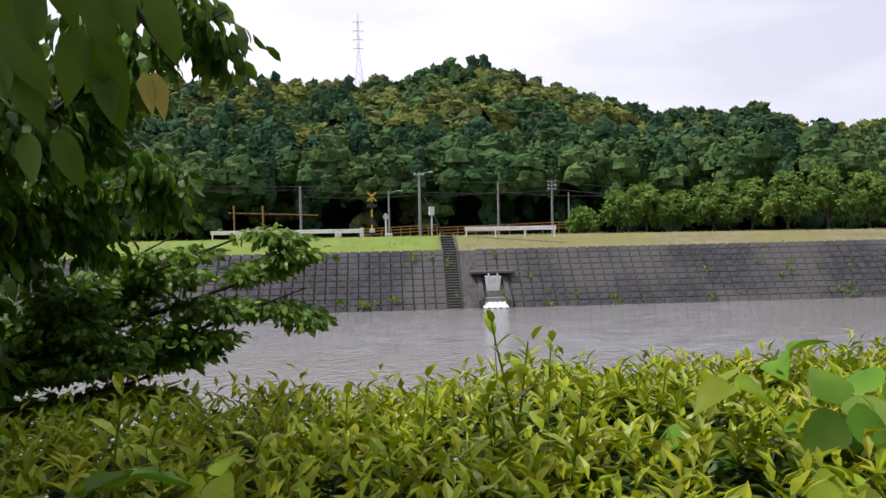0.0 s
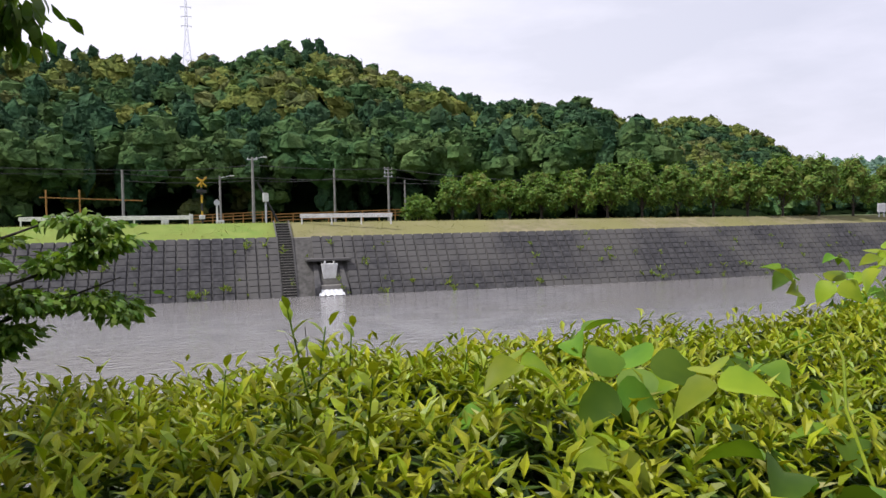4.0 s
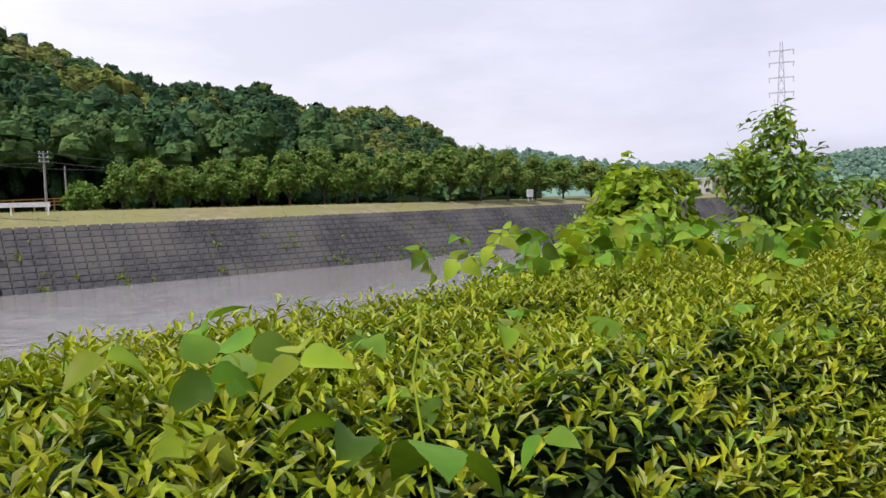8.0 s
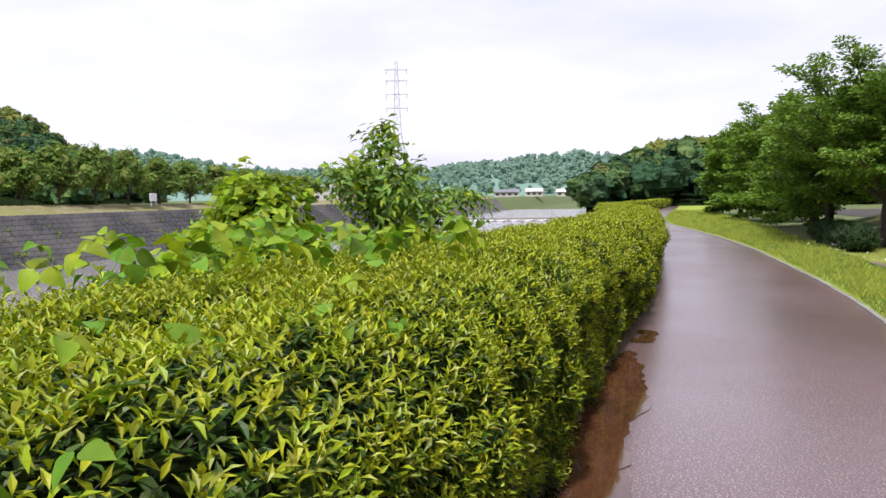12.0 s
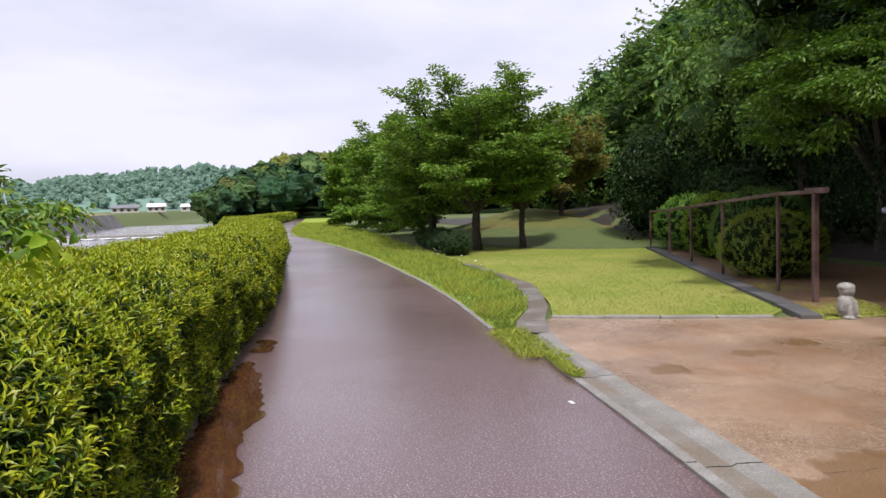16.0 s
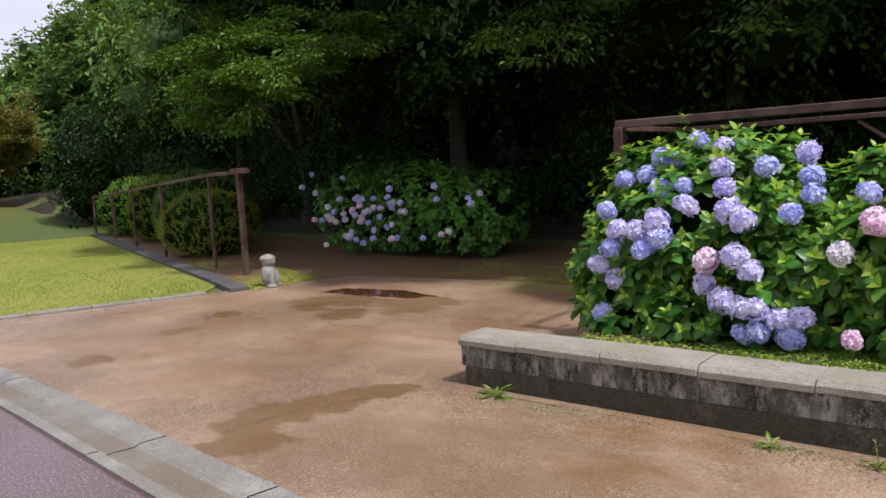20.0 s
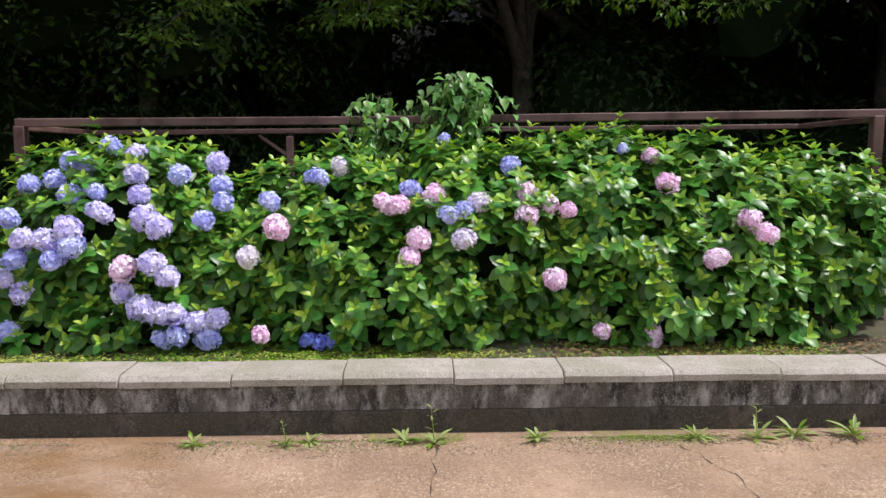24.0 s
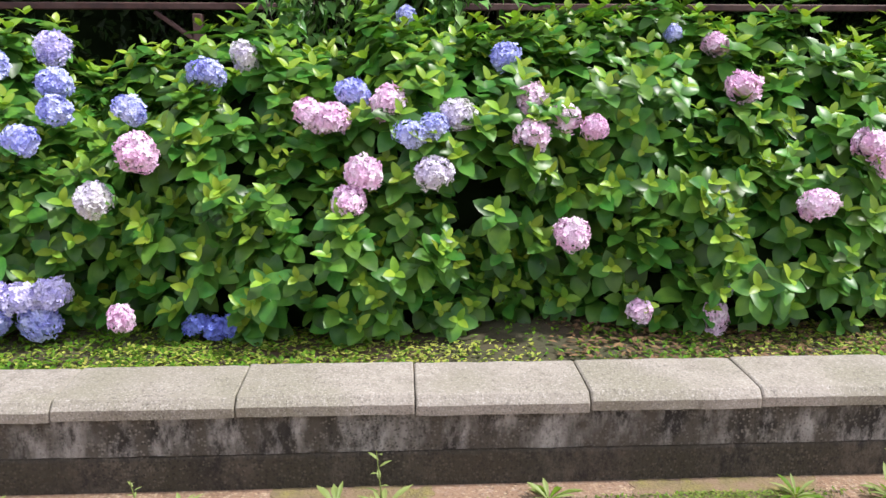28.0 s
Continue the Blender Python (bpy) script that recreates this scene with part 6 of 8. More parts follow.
# guard rails along the levee road
def guard_rail(a, b, n, label):
    t = thing("guard_rail", a, label, "guard rail", "guard rails")
    a, b = Vector(a), Vector(b)
    d = b - a
    for i in range(n):
        q = d * (i / (n - 1))
        part("post", bm_tube(q + Vector((0, 0, -0.2)), q + Vector((0, 0, 0.78)), 0.07, None, 8), M["white"], t)
    for z in (0.48, 0.60, 0.72):
        part("beam", bm_bar(Vector((0, 0, z)) - d.normalized() * 0.15, d + Vector((0, 0, z)) + d.normalized() * 0.15, 0.11), M["white"], t)
    return t
guard_rail(polar(-2.0, 75, 1.7), polar(8.4, 71, 1.6), 7, "white painted steel guard rail on the levee")
guard_rail(polar(16.1, 69, 1.55), polar(22.5, 68.5, 1.5), 4, "white painted steel guard rail by the steps")

# poles and wires
POLE_TOPS = []
def utility_pole(az, dist, z0, top, r, label, arms=0, lamp=False):
    b = polar(az, dist, z0)
    t = thing("utility_pole", b, label, "utility pole", "utility poles")
    h = top - z0
    part("shaft", bm_tube((0, 0, -0.3), (0, 0, h), r, r * 0.7, 10), M["pole"], t)
    for k in range(arms):
        part("cross_arm", bm_box(1.1, 0.09, 0.09, (0, 0, h - 0.25 - 0.45 * k)), M["steel"], t)
        for sx in (-0.45, 0, 0.45):
            part("insulator", bm_tube((sx, 0, h - 0.2 - 0.45 * k), (sx, 0, h - 0.02 - 0.45 * k), 0.05, 0.03, 8), M["white"], t)
    if lamp:
        part("lamp_arm", bm_bar((0, 0, h - 0.2), (1.0, -0.2, h + 0.0), 0.05), M["steel"], t)
        part("lamp_head", bm_box(0.5, 0.2, 0.1, (1.2, -0.25, h + 0.0), 0.03), M["white"], t)
    POLE_TOPS.append(b + Vector((0, 0, h)))
    return t
def el_z(el, dist):
    return EYE[2] + dist * math.tan(radians(el))
utility_pole(4.15, 84, 1.3, el_z(3.75, 84), 0.16, "pale concrete utility pole by the railway")
utility_pole(12.75, 82, 1.3, el_z(4.65, 82), 0.17, "tall grey utility pole beside the crossing", 1, True)
utility_pole(18.5, 92, 1.3, el_z(3.81, 92), 0.15, "grey utility pole before the wooded hill")
utility_pole(22.4, 96, 1.3, el_z(3.86, 96), 0.16, "utility pole with cross arms", 3)
utility_pole(23.6, 104, 1.3, el_z(2.9, 104), 0.13, "short utility pole near the bushes")
utility_pole(10.5, 86, 1.3, el_z(3.33, 86), 0.13, "grey lamp pole by the crossing", 0, True)
utility_pole(-9, 88, 1.3, el_z(4.2, 88), 0.15, "grey utility pole behind the riverside tree", 1)
# leaning stay of the tall pole
stay = thing("pole_stay", polar(13.0, 82, 1.3), "dark sloping stay pole beside the crossing", "stay pole")
part("shaft", bm_tube((2.4, 0, -0.2), (0.1, 0, 4.4), 0.13, 0.1, 8), M["black"], stay)
tb = thing("transformer_box", polar(13.6, 82, 1.3), "pale equipment box on a steel post", "equipment box")
part("post", bm_tube((0, 0, -0.2), (0, 0, 2.6), 0.1, None, 8), M["steel"], tb)
part("box", bm_box(0.55, 0.4, 0.9, (0, 0, 2.9), 0.04), M["white"], tb)
def wire(a, b, sag):
    c = bpy.data.curves.new("wire", "CURVE")
    c.dimensions, c.bevel_depth = "3D", 0.03
    sp = c.splines.new("POLY")
    sp.points.add(14)
    for i in range(15):
        t = i / 14
        p_ = a.lerp(b, t) - Vector((0, 0, sag * 4 * t * (1 - t)))
        sp.points[i].co = (*p_, 1)
    c.materials.append(M["black"])
    return tagged(new("overhead_wire", c), "thin black overhead wire between poles", "wire", "overhead wires")
def sky_pt(az, el, dist):
    return polar(az, dist, el_z(el, dist))
for seq in ((( -14, 3.6), (4.15, 3.5), (12.75, 3.2), (23, 3.1), (34, 2.2)), ((-14, 4.2), (4.15, 3.72), (12.75, 4.1), (22.4, 3.75), (34, 2.6)), ((4.15, 3.0), (12.75, 3.0), (18.5, 3.1), (27, 2.6))):
    for (a0, e0), (a1, e1) in zip(seq, seq[1:]):
        wire(sky_pt(a0, e0, 88), sky_pt(a1, e1, 88), 0.25)

# level crossing signals
def crossing_signal(az, dist, z0, top, label):
    t = thing("crossing_signal", polar(az, dist, z0), label, "crossing signal", "crossing signals")
    h = top - z0
    for i in range(6):
        part("mast_band", bm_tube((0, 0, h * i / 6), (0, 0, h * (i + 1) / 6), 0.09, None, 10), M["yellow" if i % 2 else "black"], t)
    for a_ in (45, -45):
        q = Matrix.Rotation(radians(a_), 3, "Y")
        part("crossbuck", bm_bar(q @ Vector((-0.62, 0, 0)) + Vector((0, -0.12, h - 0.25)), q @ Vector((0.62, 0, 0)) + Vector((0, -0.12, h - 0.25)), 0.15), M["yellow"], t)
    part("lamp_board", bm_box(0.95, 0.12, 0.32, (0, -0.1, h - 1.15), 0.04), M["black"], t)
    part("bell_box", bm_box(0.5, 0.3, 0.4, (0, 0, 0.9), 0.04), M["white"], t)
    return t
crossing_signal(9.25, 78, 1.35, el_z(3.1, 78), "yellow and black level crossing signal with crossbuck")
sg = thing("signal_post", polar(10.25, 78, 1.35), "white railway signal with a round disc", "railway signal")
part("post", bm_tube((0, 0, 0), (0, 0, 2.6), 0.09, None, 10), M["white"], sg)
part("disc", bm_tube((0, -0.1, 2.25), (0, 0.05, 2.25), 0.28, None, 16), M["steel"], sg)
part("base_box", bm_box(0.7, 0.5, 0.6, (0.25, 0, 0.3), 0.04), M["white"], sg)
for az, w, h in ((3.2, 0.6, 1.1), (6.8, 0.55, 0.7), (8.5, 0.3, 1.2)):
    bx = thing("relay_box", polar(az, 78, 1.35), "small pale grey relay box by the track", "relay box", "relay boxes")
    part("body", bm_box(w, 0.5, h, (0, 0, h / 2), 0.03), M["white"], bx)
    part("plinth", bm_box(w + 0.15, 0.65, 0.12, (0, 0, 0.0)), M["concrete"], bx)
# gantry over the track at the far left of the crossing
gn = thing("track_gantry", polar(-0.5, 92, 1.3), "thin rusty gantry over the railway", "gantry")
for x_ in (0, 3.2):
    part("post", bm_tube((x_, 0, 0), (x_, 0, 4.2), 0.09, None, 8), M["orange_fence"], gn)
part("beam", bm_bar((-0.6, 0, 3.4), (9.5, 0, 3.0), 0.12), M["orange_fence"], gn)
# orange fence behind the road
for i, (a0, a1) in enumerate(((8.5, 14.0), (14.2, 24.0))):
    p_, q = polar(a0, 86, 1.5), polar(a1, 92, 1.9)
    fc = thing("track_fence", p_, "rusty orange fence along the railway", "fence", "track fences")
    d = q - p_
    for k in range(9):
        part("post", bm_bar(d * (k / 8) + Vector((0, 0, -0.2)), d * (k / 8) + Vector((0, 0, 1.0)), 0.1), M["orange_fence"], fc)
    for z in (0.35, 0.7, 1.0):
        part("rail", bm_bar(Vector((0, 0, z)), d + Vector((0, 0, z)), 0.1), M["orange_fence"], fc)

# row of trees on the levee
g = np.random.default_rng(21)
ROW = [(24.6, 79, 1.7), (27.0, 80, 3.0), (29.0, 82, 3.3), (31.2, 84, 2.7), (33.5, 84, 3.2), (36, 84, 3.4), (38.2, 82, 3.7), (40.6, 84, 3.9), (43, 86, 3.5), (45.4, 88, 3.5), (47.6, 90, 3.4), (49.8, 92, 3.7), (52, 95, 3.7), (54, 99, 3.4), (56, 104, 2.9), (58, 110, 2.6), (60, 118, 2.4), (62, 126, 2.1), (64, 136, 1.8), (66, 150, 1.6)]
for i, (az, dist, el) in enumerate(ROW):
    top = el_z(el, dist)
    b = polar(az, dist, levee_z(polar(az, dist).x) - 0.3)
    w = 2.3 if i > 1 else 1.6
    h = top - b.z
    tree("levee_tree", b, 0.14, spread_crown(w * (1 + 0.15 * g.random()) * dist / 85, w * dist / 85, h * 0.22, h, 6, 40 + i), 4600, 0.27, [M["row_leaf"], M["slope_leaf"]], "round green tree in the row along the levee", group="trees on the levee", seed=40 + i, maker=leaf_quad, wide=0.7, core=0.72, twig=0.6, core_m="far_lime")
wb = thing("parked_van", polar(34.9, 128, 1.25), "small white vehicle parked behind the levee trees", "vehicle")
bm = bm_box(3.3, 1.6, 0.75, (0, 0, 0.65), 0.12)
part("body", bm, M["white"], wb)
part("cabin", bm_box(2.2, 1.45, 0.6, (-0.3, 0, 1.25), 0.15), M["white"], wb)
part("window", bm_box(1.9, 1.5, 0.32, (-0.3, 0, 1.3), 0.05), M["black"], wb)
for sx in (-1.05, 1.05):
    wh = part("wheel", bm_tube((sx, -0.82, 0.3), (sx, -0.6, 0.3), 0.3, None, 14), M["black"], wb)
    part("rim", bm_tube((sx, -0.85, 0.3), (sx, -0.81, 0.3), 0.18, None, 12), M["steel"], wh, "grey steel rim")
ws = thing("white_sign", polar(55.6, 93, 1.2), "small white board on the levee", "sign")
part("board", bm_box(1.3, 0.1, 0.9, (0, 0, 0.75), 0.05), M["white"], ws)
for sx in (-0.4, 0.4):
    part("leg", bm_bar((sx, 0, -0.2), (sx, 0, 0.4), 0.08), M["steel"], ws)

# pylons
def pylon(base, h, w, label, levels):
    t = thing("pylon", base, label, "pylon", "power pylons")
    t.rotation_euler = (0, 0, -math.atan2(base[0], base[1]))
    def half(z):
        k = z / h
        return w * (0.5 - 0.72 * k) if k < 0.5 else max(0.1, w * 0.14 * (1 - (k - 0.5) / 0.5 * 0.75))
    for sx in (-1, 1):
        for sy in (-1, 1):
            zs = [0, h * 0.25, h * 0.5, h]
            for a, b in zip(zs, zs[1:]):
                part("leg", bm_bar((sx * half(a), sy * half(a), a), (sx * half(b), sy * half(b), b), w * 0.022), M["steel"], t)
    zs = np.linspace(h * 0.04, h * 0.95, 12)
    for k, (a, b) in enumerate(zip(zs, zs[1:])):
        for sy in (-1, 1):
            s = 1 if k % 2 else -1
            part("brace", bm_bar((s * half(a), sy * half(a), a), (-s * half(b), sy * half(b), b), w * 0.012), M["steel"], t)
            part("brace", bm_bar((-s * half(a), sy * half(a), a), (s * half(b), sy * half(b), b), w * 0.012), M["steel"], t)
    for k in levels:
        r = w * (0.42 if k < 0.95 else 0.15)
        part("cross_arm", bm_bar((-r, 0, h * k), (r, 0, h * k), w * 0.04), M["steel"], t)
        for sx in (-1, 1):
            part("insulator", bm_tube((sx * r * 0.92, 0, h * k), (sx * r * 0.92, 0, h * k - w * 0.16), w * 0.02, None, 6), M["steel"], t)
    return t
pylon(polar(8.6, 245, el_z(9.6, 245)), 245 * (math.tan(radians(15.75)) - math.tan(radians(9.6))), 3.6, "slender steel power pylon on the hilltop", (0.62, 0.72, 0.82, 0.92))
pylon(polar(72.7, 330, 1.0), el_z(9.65, 330) - 1.0, 11.0, "tall steel lattice power pylon in the valley", (0.66, 0.76, 0.86, 0.94))

# far buildings
def far_house(az, dist, w, d, h, roof, label, wallm, roofm, floors=1):
    t = thing("house", polar(az, dist, 0.4), label, "house", "distant houses")
    t.rotation_euler = (0, 0, radians(-az))
    part("wall", bm_box(w, d, h, (0, 0, h / 2)), wallm, t)
    if roof > 0:
        bm = bmesh.new()
        v_ = [bm.verts.new(q) for q in ((-w * 0.55, -d * 0.6, h), (w * 0.55, -d * 0.6, h), (w * 0.55, d * 0.6, h), (-w * 0.55, d * 0.6, h), (-w * 0.5, 0, h + roof), (w * 0.5, 0, h + roof))]
        for q in ((0, 1, 5, 4), (2, 3, 4, 5), (0, 4, 3), (1, 2, 5), (3, 2, 1, 0)):
            bm.faces.new([v_[i] for i in q])
        part("roof", bm, roofm, t)
    else:
        part("roof", bm_box(w * 1.04, d * 1.04, 0.4, (0, 0, h + 0.2)), roofm, t)
    for f_ in range(floors):
        n = max(2, int(w / 3))
        for i in range(n):
            part("window", bm_box(w / n * 0.5, 0.2, h / floors * 0.4, (-w / 2 + w * (i + 0.5) / n, -d / 2 - 0.05, h / floors * (f_ + 0.55))), M["black"], t)
    return t
M["plaster"] = mat("pale_plaster", (0.55, 0.52, 0.48), (0.46, 0.43, 0.40), 0.8, 0.5)
M["brick_wall"] = mat("brown_wall", (0.30, 0.20, 0.15), (0.24, 0.16, 0.12), 0.85, 0.5)
M["roof_grey"] = mat("grey_roof", (0.20, 0.20, 0.22), (0.15, 0.15, 0.17), 0.7, 0.5)
far_house(67.4, 290, 9.0, 8, 5.4, 0, "two-storey pale building with a flat roof", M["plaster"], M["white"], 2)
far_house(69.0, 288, 6.0, 8, 5.6, 0, "brown-fronted building with a flat roof", M["brick_wall"], M["plaster"], 2)
far_house(80.6, 420, 13.0, 8, 2.6, 1.6, "low distant house with a grey roof", M["plaster"], M["roof_grey"])
far_house(82.6, 430, 9.0, 8, 2.8, 1.8, "distant house with a pale roof", M["plaster"], M["white"])
far_house(84.9, 400, 9.5, 7, 2.3, 1.5, "distant shed with a white roof", M["plaster"], M["white"])

# weir downstream
weir = thing("weir", (75, 9, WATER_Z), "river weir with a band of white water", "weir", kind="structure")
part("sill", bm_box(1.2, 40, 1.0, (100, 22, 0.2), 0.1), M["concrete"], weir)
v_, f_ = ribbon([(99, 2), (99.4, 44)], [(95.5, 1), (96, 44)], lambda a_, b_: 0.12 + 0.1 * math.sin(a_ * 1.3 + b_ * 2.1), 10, 1.0)
obj("white_water", v_, f_, M["foam"], weir, "white water below the sill")

# tufts growing from the joints of the embankment
g = np.random.default_rng(88)
tv, tf = [], []
for i in range(150):
    x = -20 + 110 * g.random()
    k = g.random() ** 1.6
    b_, z = slope_a[0] + (slope_b[0] - slope_a[0]) * (0.12 + 0.8 * k), slope_a[1] + (slope_b[1] - slope_a[1]) * (0.12 + 0.8 * k)
    p_ = np.array(bank_pt(x, b_ - 0.12, z + 0.1))
    n = 14
    a = g.random(n) * 6.28
    s = 0.15 + 0.3 * g.random() ** 2
    tv.append((p_ + g.normal(size=(n, 3)) * s * 0.35, np.c_[np.cos(a), np.sin(a) - 0.4, 0.9 + 0.5 * g.random(n)], s * (0.6 + 0.6 * g.random(n))))
B, W, L_ = (np.concatenate(q) for q in zip(*tv))
v_, f_ = leaf_quad(B, W, np.c_[np.zeros(len(B)), -np.ones(len(B)), np.ones(len(B)) * 0.6], L_, L_ * 0.35, 0, 0.2)
obj("tufts", v_, f_, M["grass_leaf"], emb)["kind"] = "stuff"
# ---- near riverside growth ----
# tree leaning over the river
RB = Vector((-2.3, 4.4, ground_z(-2.3, 4.4)))
FK = Vector((-1.75, 4.35, 0.85))
LIMBS_L = []
for i, (ex, ey, ez, arch) in enumerate(((0.36, 5.13, 1.50, 0.02), (0.34, 5.10, 1.34, -0.08), (0.12, 5.1, 1.72, 0.05), (-0.08, 5.0, 1.32, -0.1), (-0.25, 4.85, 1.02, -0.12), (-0.40, 4.9, 1.66, 0.05), (-0.75, 4.6, 1.3, 0.0), (-0.35, 4.7, 0.9, -0.15),
                                       (-0.06, 4.5, 1.98, 0.30), (-0.30, 4.35, 2.10, 0.35), (-0.60, 4.2, 2.0, 0.3), (-0.55, 3.8, 2.1, 0.35), (-0.75, 3.7, 1.8, 0.3), (0.10, 3.5, 2.50, 0.35), (0.0, 3.45, 2.60, 0.4), (-0.7, 3.1, 2.3, 0.4), (-0.85, 3.0, 1.95, 0.3), (-0.9, 3.6, 1.7, 0.2), (-0.8, 3.2, 2.7, 0.3), (-0.95, 4.2, 1.6, 0.2), (-0.75, 3.4, 1.6, 0.2))):
    e_ = Vector((ex, ey, ez))
    LIMBS_L.append([tuple(FK.lerp(e_, s_) - RB + Vector((0.02 * math.sin(i + 5 * s_), 0, arch * math.sin(s_ * 3.14) * 0.9))) for s_ in (0, 0.25, 0.5, 0.75, 1.0)])
rt = spray_tree("riverside_tree", RB, 0.045, LIMBS_L[:8], 0.5, 12500, 0.062, [M["river_leaf"], M["row_leaf"]], "leaning riverside tree with layered green leaf sprays", "", 71, 0.3, 0.26, 0.08, 0.46, leaf_oval, 0.35, trunk=False, spread=0.045)
v_, f_ = tube_path([(0, 0, -0.2), (0.15, -0.02, 0.3), (0.35, -0.03, 0.6), tuple(FK - RB)], [0.08, 0.07, 0.06, 0.05], 9)
obj("trunk", v_, f_, M["bark"], rt, smooth=True)
spray_tree("riverside_tree", RB + Vector((-0.15, -0.1, 0)), 0.045, LIMBS_L[8:], 0.5, 11000, 0.085, [M["tree_leaf"], M["shade_leaf"]], "riverside tree with dark drooping leaves overhead", "", 72, 1.3, 0.22, -0.2, 0.42, leaf_oval, 0.4, spread=0.05)

# crown out of view, added so its shadow falls on the hedge end
LIMBS_T = [[tuple(Vector((-2.4 + 0.1 * s_, 3.2, 2.2)).lerp(Vector(e_), s_) - Vector((-2.6, 3.4, 0)) + Vector((0, 0, 0.25 * math.sin(3 * s_)))) for s_ in (0, 0.3, 0.6, 0.85, 1.0)] for e_ in ((-1.0, 1.2, 3.0), (-1.4, 0.8, 3.2), (-1.7, 1.6, 3.4), (-0.95, 2.1, 3.1), (-1.3, 2.6, 3.3), (-2.2, 1.0, 3.2), (-1.9, 2.2, 3.7))]
spray_tree("riverside_tree", (-2.6, 3.4, -0.1), 0.06, LIMBS_T, 2.2, 5200, 0.10, [M["tree_leaf"], M["shade_leaf"]], "out-of-view riverside tree added to shade the end of the hedge", "", 75, 0.3, 0.4, 0.05, 0.46, leaf_quad, 0.35, spread=0.08)

# big leaves of a branch hanging close by
twig_b = thing("overhanging_branch", (-0.30, 1.20, 1.98), "overhanging branch with large drooping green leaves", "branch")
v_, f_ = tube_path([(-0.5, 0.1, 0.25), (-0.15, 0, 0.05), (0.05, -0.01, -0.04), (0.16, 0, -0.10), (0.2, 0, -0.16)], [0.012, 0.009, 0.006, 0.004, 0.002], 8)
obj("twig", v_, f_, M["bark"], twig_b)
NEAR_LEAVES = ("-0.18,1.18,1.90,-0.155,1.15,1.82 -0.19,1.18,1.85,-0.195,1.15,1.77 -0.17,1.18,1.85,-0.15,1.16,1.745 -0.12,1.19,1.895,-0.095,1.16,1.815 -0.25,1.17,1.82,-0.215,1.14,1.745 "
               "-0.25,1.17,1.85,-0.21,1.14,1.775 -0.13,1.19,1.81,-0.12,1.16,1.765 -0.12,1.19,1.81,-0.108,1.16,1.76 -0.21,1.18,1.75,-0.185,1.15,1.69 -0.235,1.17,1.745,-0.225,1.14,1.695 "
               "-0.23,1.17,1.89,-0.22,1.14,1.82 -0.15,1.19,1.90,-0.14,1.16,1.84 -0.26,1.17,1.83,-0.245,1.14,1.775 -0.17,1.18,1.81,-0.155,1.15,1.755 -0.27,1.2,1.9,-0.25,1.17,1.81 -0.22,1.2,1.93,-0.19,1.18,1.85")
M["yellow_leaf"] = leaf_mat("yellowing_leaf", (0.40, 0.40, 0.06), (0.35, 0.28, 0.05), 0.2, 0.5, 0.4)
for i, q in enumerate(NEAR_LEAVES.split()):
    a = [float(c) for c in q.split(",")]
    p_, q_ = np.array(a[:3]), np.array(a[3:])
    o_ = np.array((-0.30, 1.20, 1.98))
    l_ = np.linalg.norm(q_ - p_)
    v_, f_ = leaf_mesh_fine([p_ - o_], [q_ - p_], [(0.25 * math.sin(i * 2.1), -1.0, 0.5)], [l_], [l_ * (0.30 if i in (6, 7) else 0.38)], 0.16, 0.12, BROAD)
    obj("leaf", v_, f_, M["yellow_leaf"] if i in (6, 7) else M["shade_leaf"], twig_b, smooth=True)

# climbing vine over the hedge: three-leaflet leaves
def trifoliate(places, size, g):
    """Base, direction, up, length for three broad leaflets at every place."""
    n = len(places)
    places = np.asarray(places)
    a = g.random(n) * 6.28
    up = norm(np.c_[0.7 * g.normal(size=n), 0.7 * g.normal(size=n) - 0.3, np.ones(n)])
    f0 = norm(np.cross(up, np.c_[np.cos(a), np.sin(a), np.zeros(n)]))
    s0 = np.cross(f0, up)
    B, W, U, L_ = [], [], [], []
    sz = size * (0.65 + 0.6 * g.random(n))
    for k, ang in enumerate((0.0, 1.75, -1.75)):
        w = f0 * math.cos(ang) + s0 * math.sin(ang)
        B.append(places + (f0 * sz[:, None] * 0.3 if k == 0 else 0))
        W.append(w - np.array((0, 0, 0.22)))
        U.append(up)
        L_.append(sz)
    return tuple(np.concatenate(q) for q in (B, W, U, L_))


M["vine_young"] = leaf_mat("young_vine_leaf", (0.32, 0.41, 0.026), (0.20, 0.315, 0.022), 0.4, 0.48, 0.42, spec=0.18)


def vine(name, places, size, seed, label, stems=(), young=()):
    g = np.random.default_rng(seed)
    t = thing(name, places[0], label, "vine", "climbing vines")
    o = np.array(places[0])
    B, W, U, L_ = trifoliate(np.array(places) - o, size, g)
    n = len(places)
    for k in range(n):
        q = [k, k + n, k + 2 * n]
        v_, f_ = leaf_mesh_fine(B[q], W[q], U[q], L_[q], L_[q] * (0.66 + 0.18 * g.random()), 0.02 + 0.26 * g.random(), 0.45 * g.random(), KUDZU)
        lit = k in young if young else g.random() < 0.4
        obj("leaf", v_, f_, M["vine_young"] if lit else M["vine"], t, smooth=True)
    for k, st_ in enumerate(stems):
        pts = [tuple(np.array(q) - o) for q in st_]
        v_, f_ = tube_path(pts, [0.0022] * len(pts), 6)
        obj("tendril", v_, f_, M["vine_young"], t)
    return t


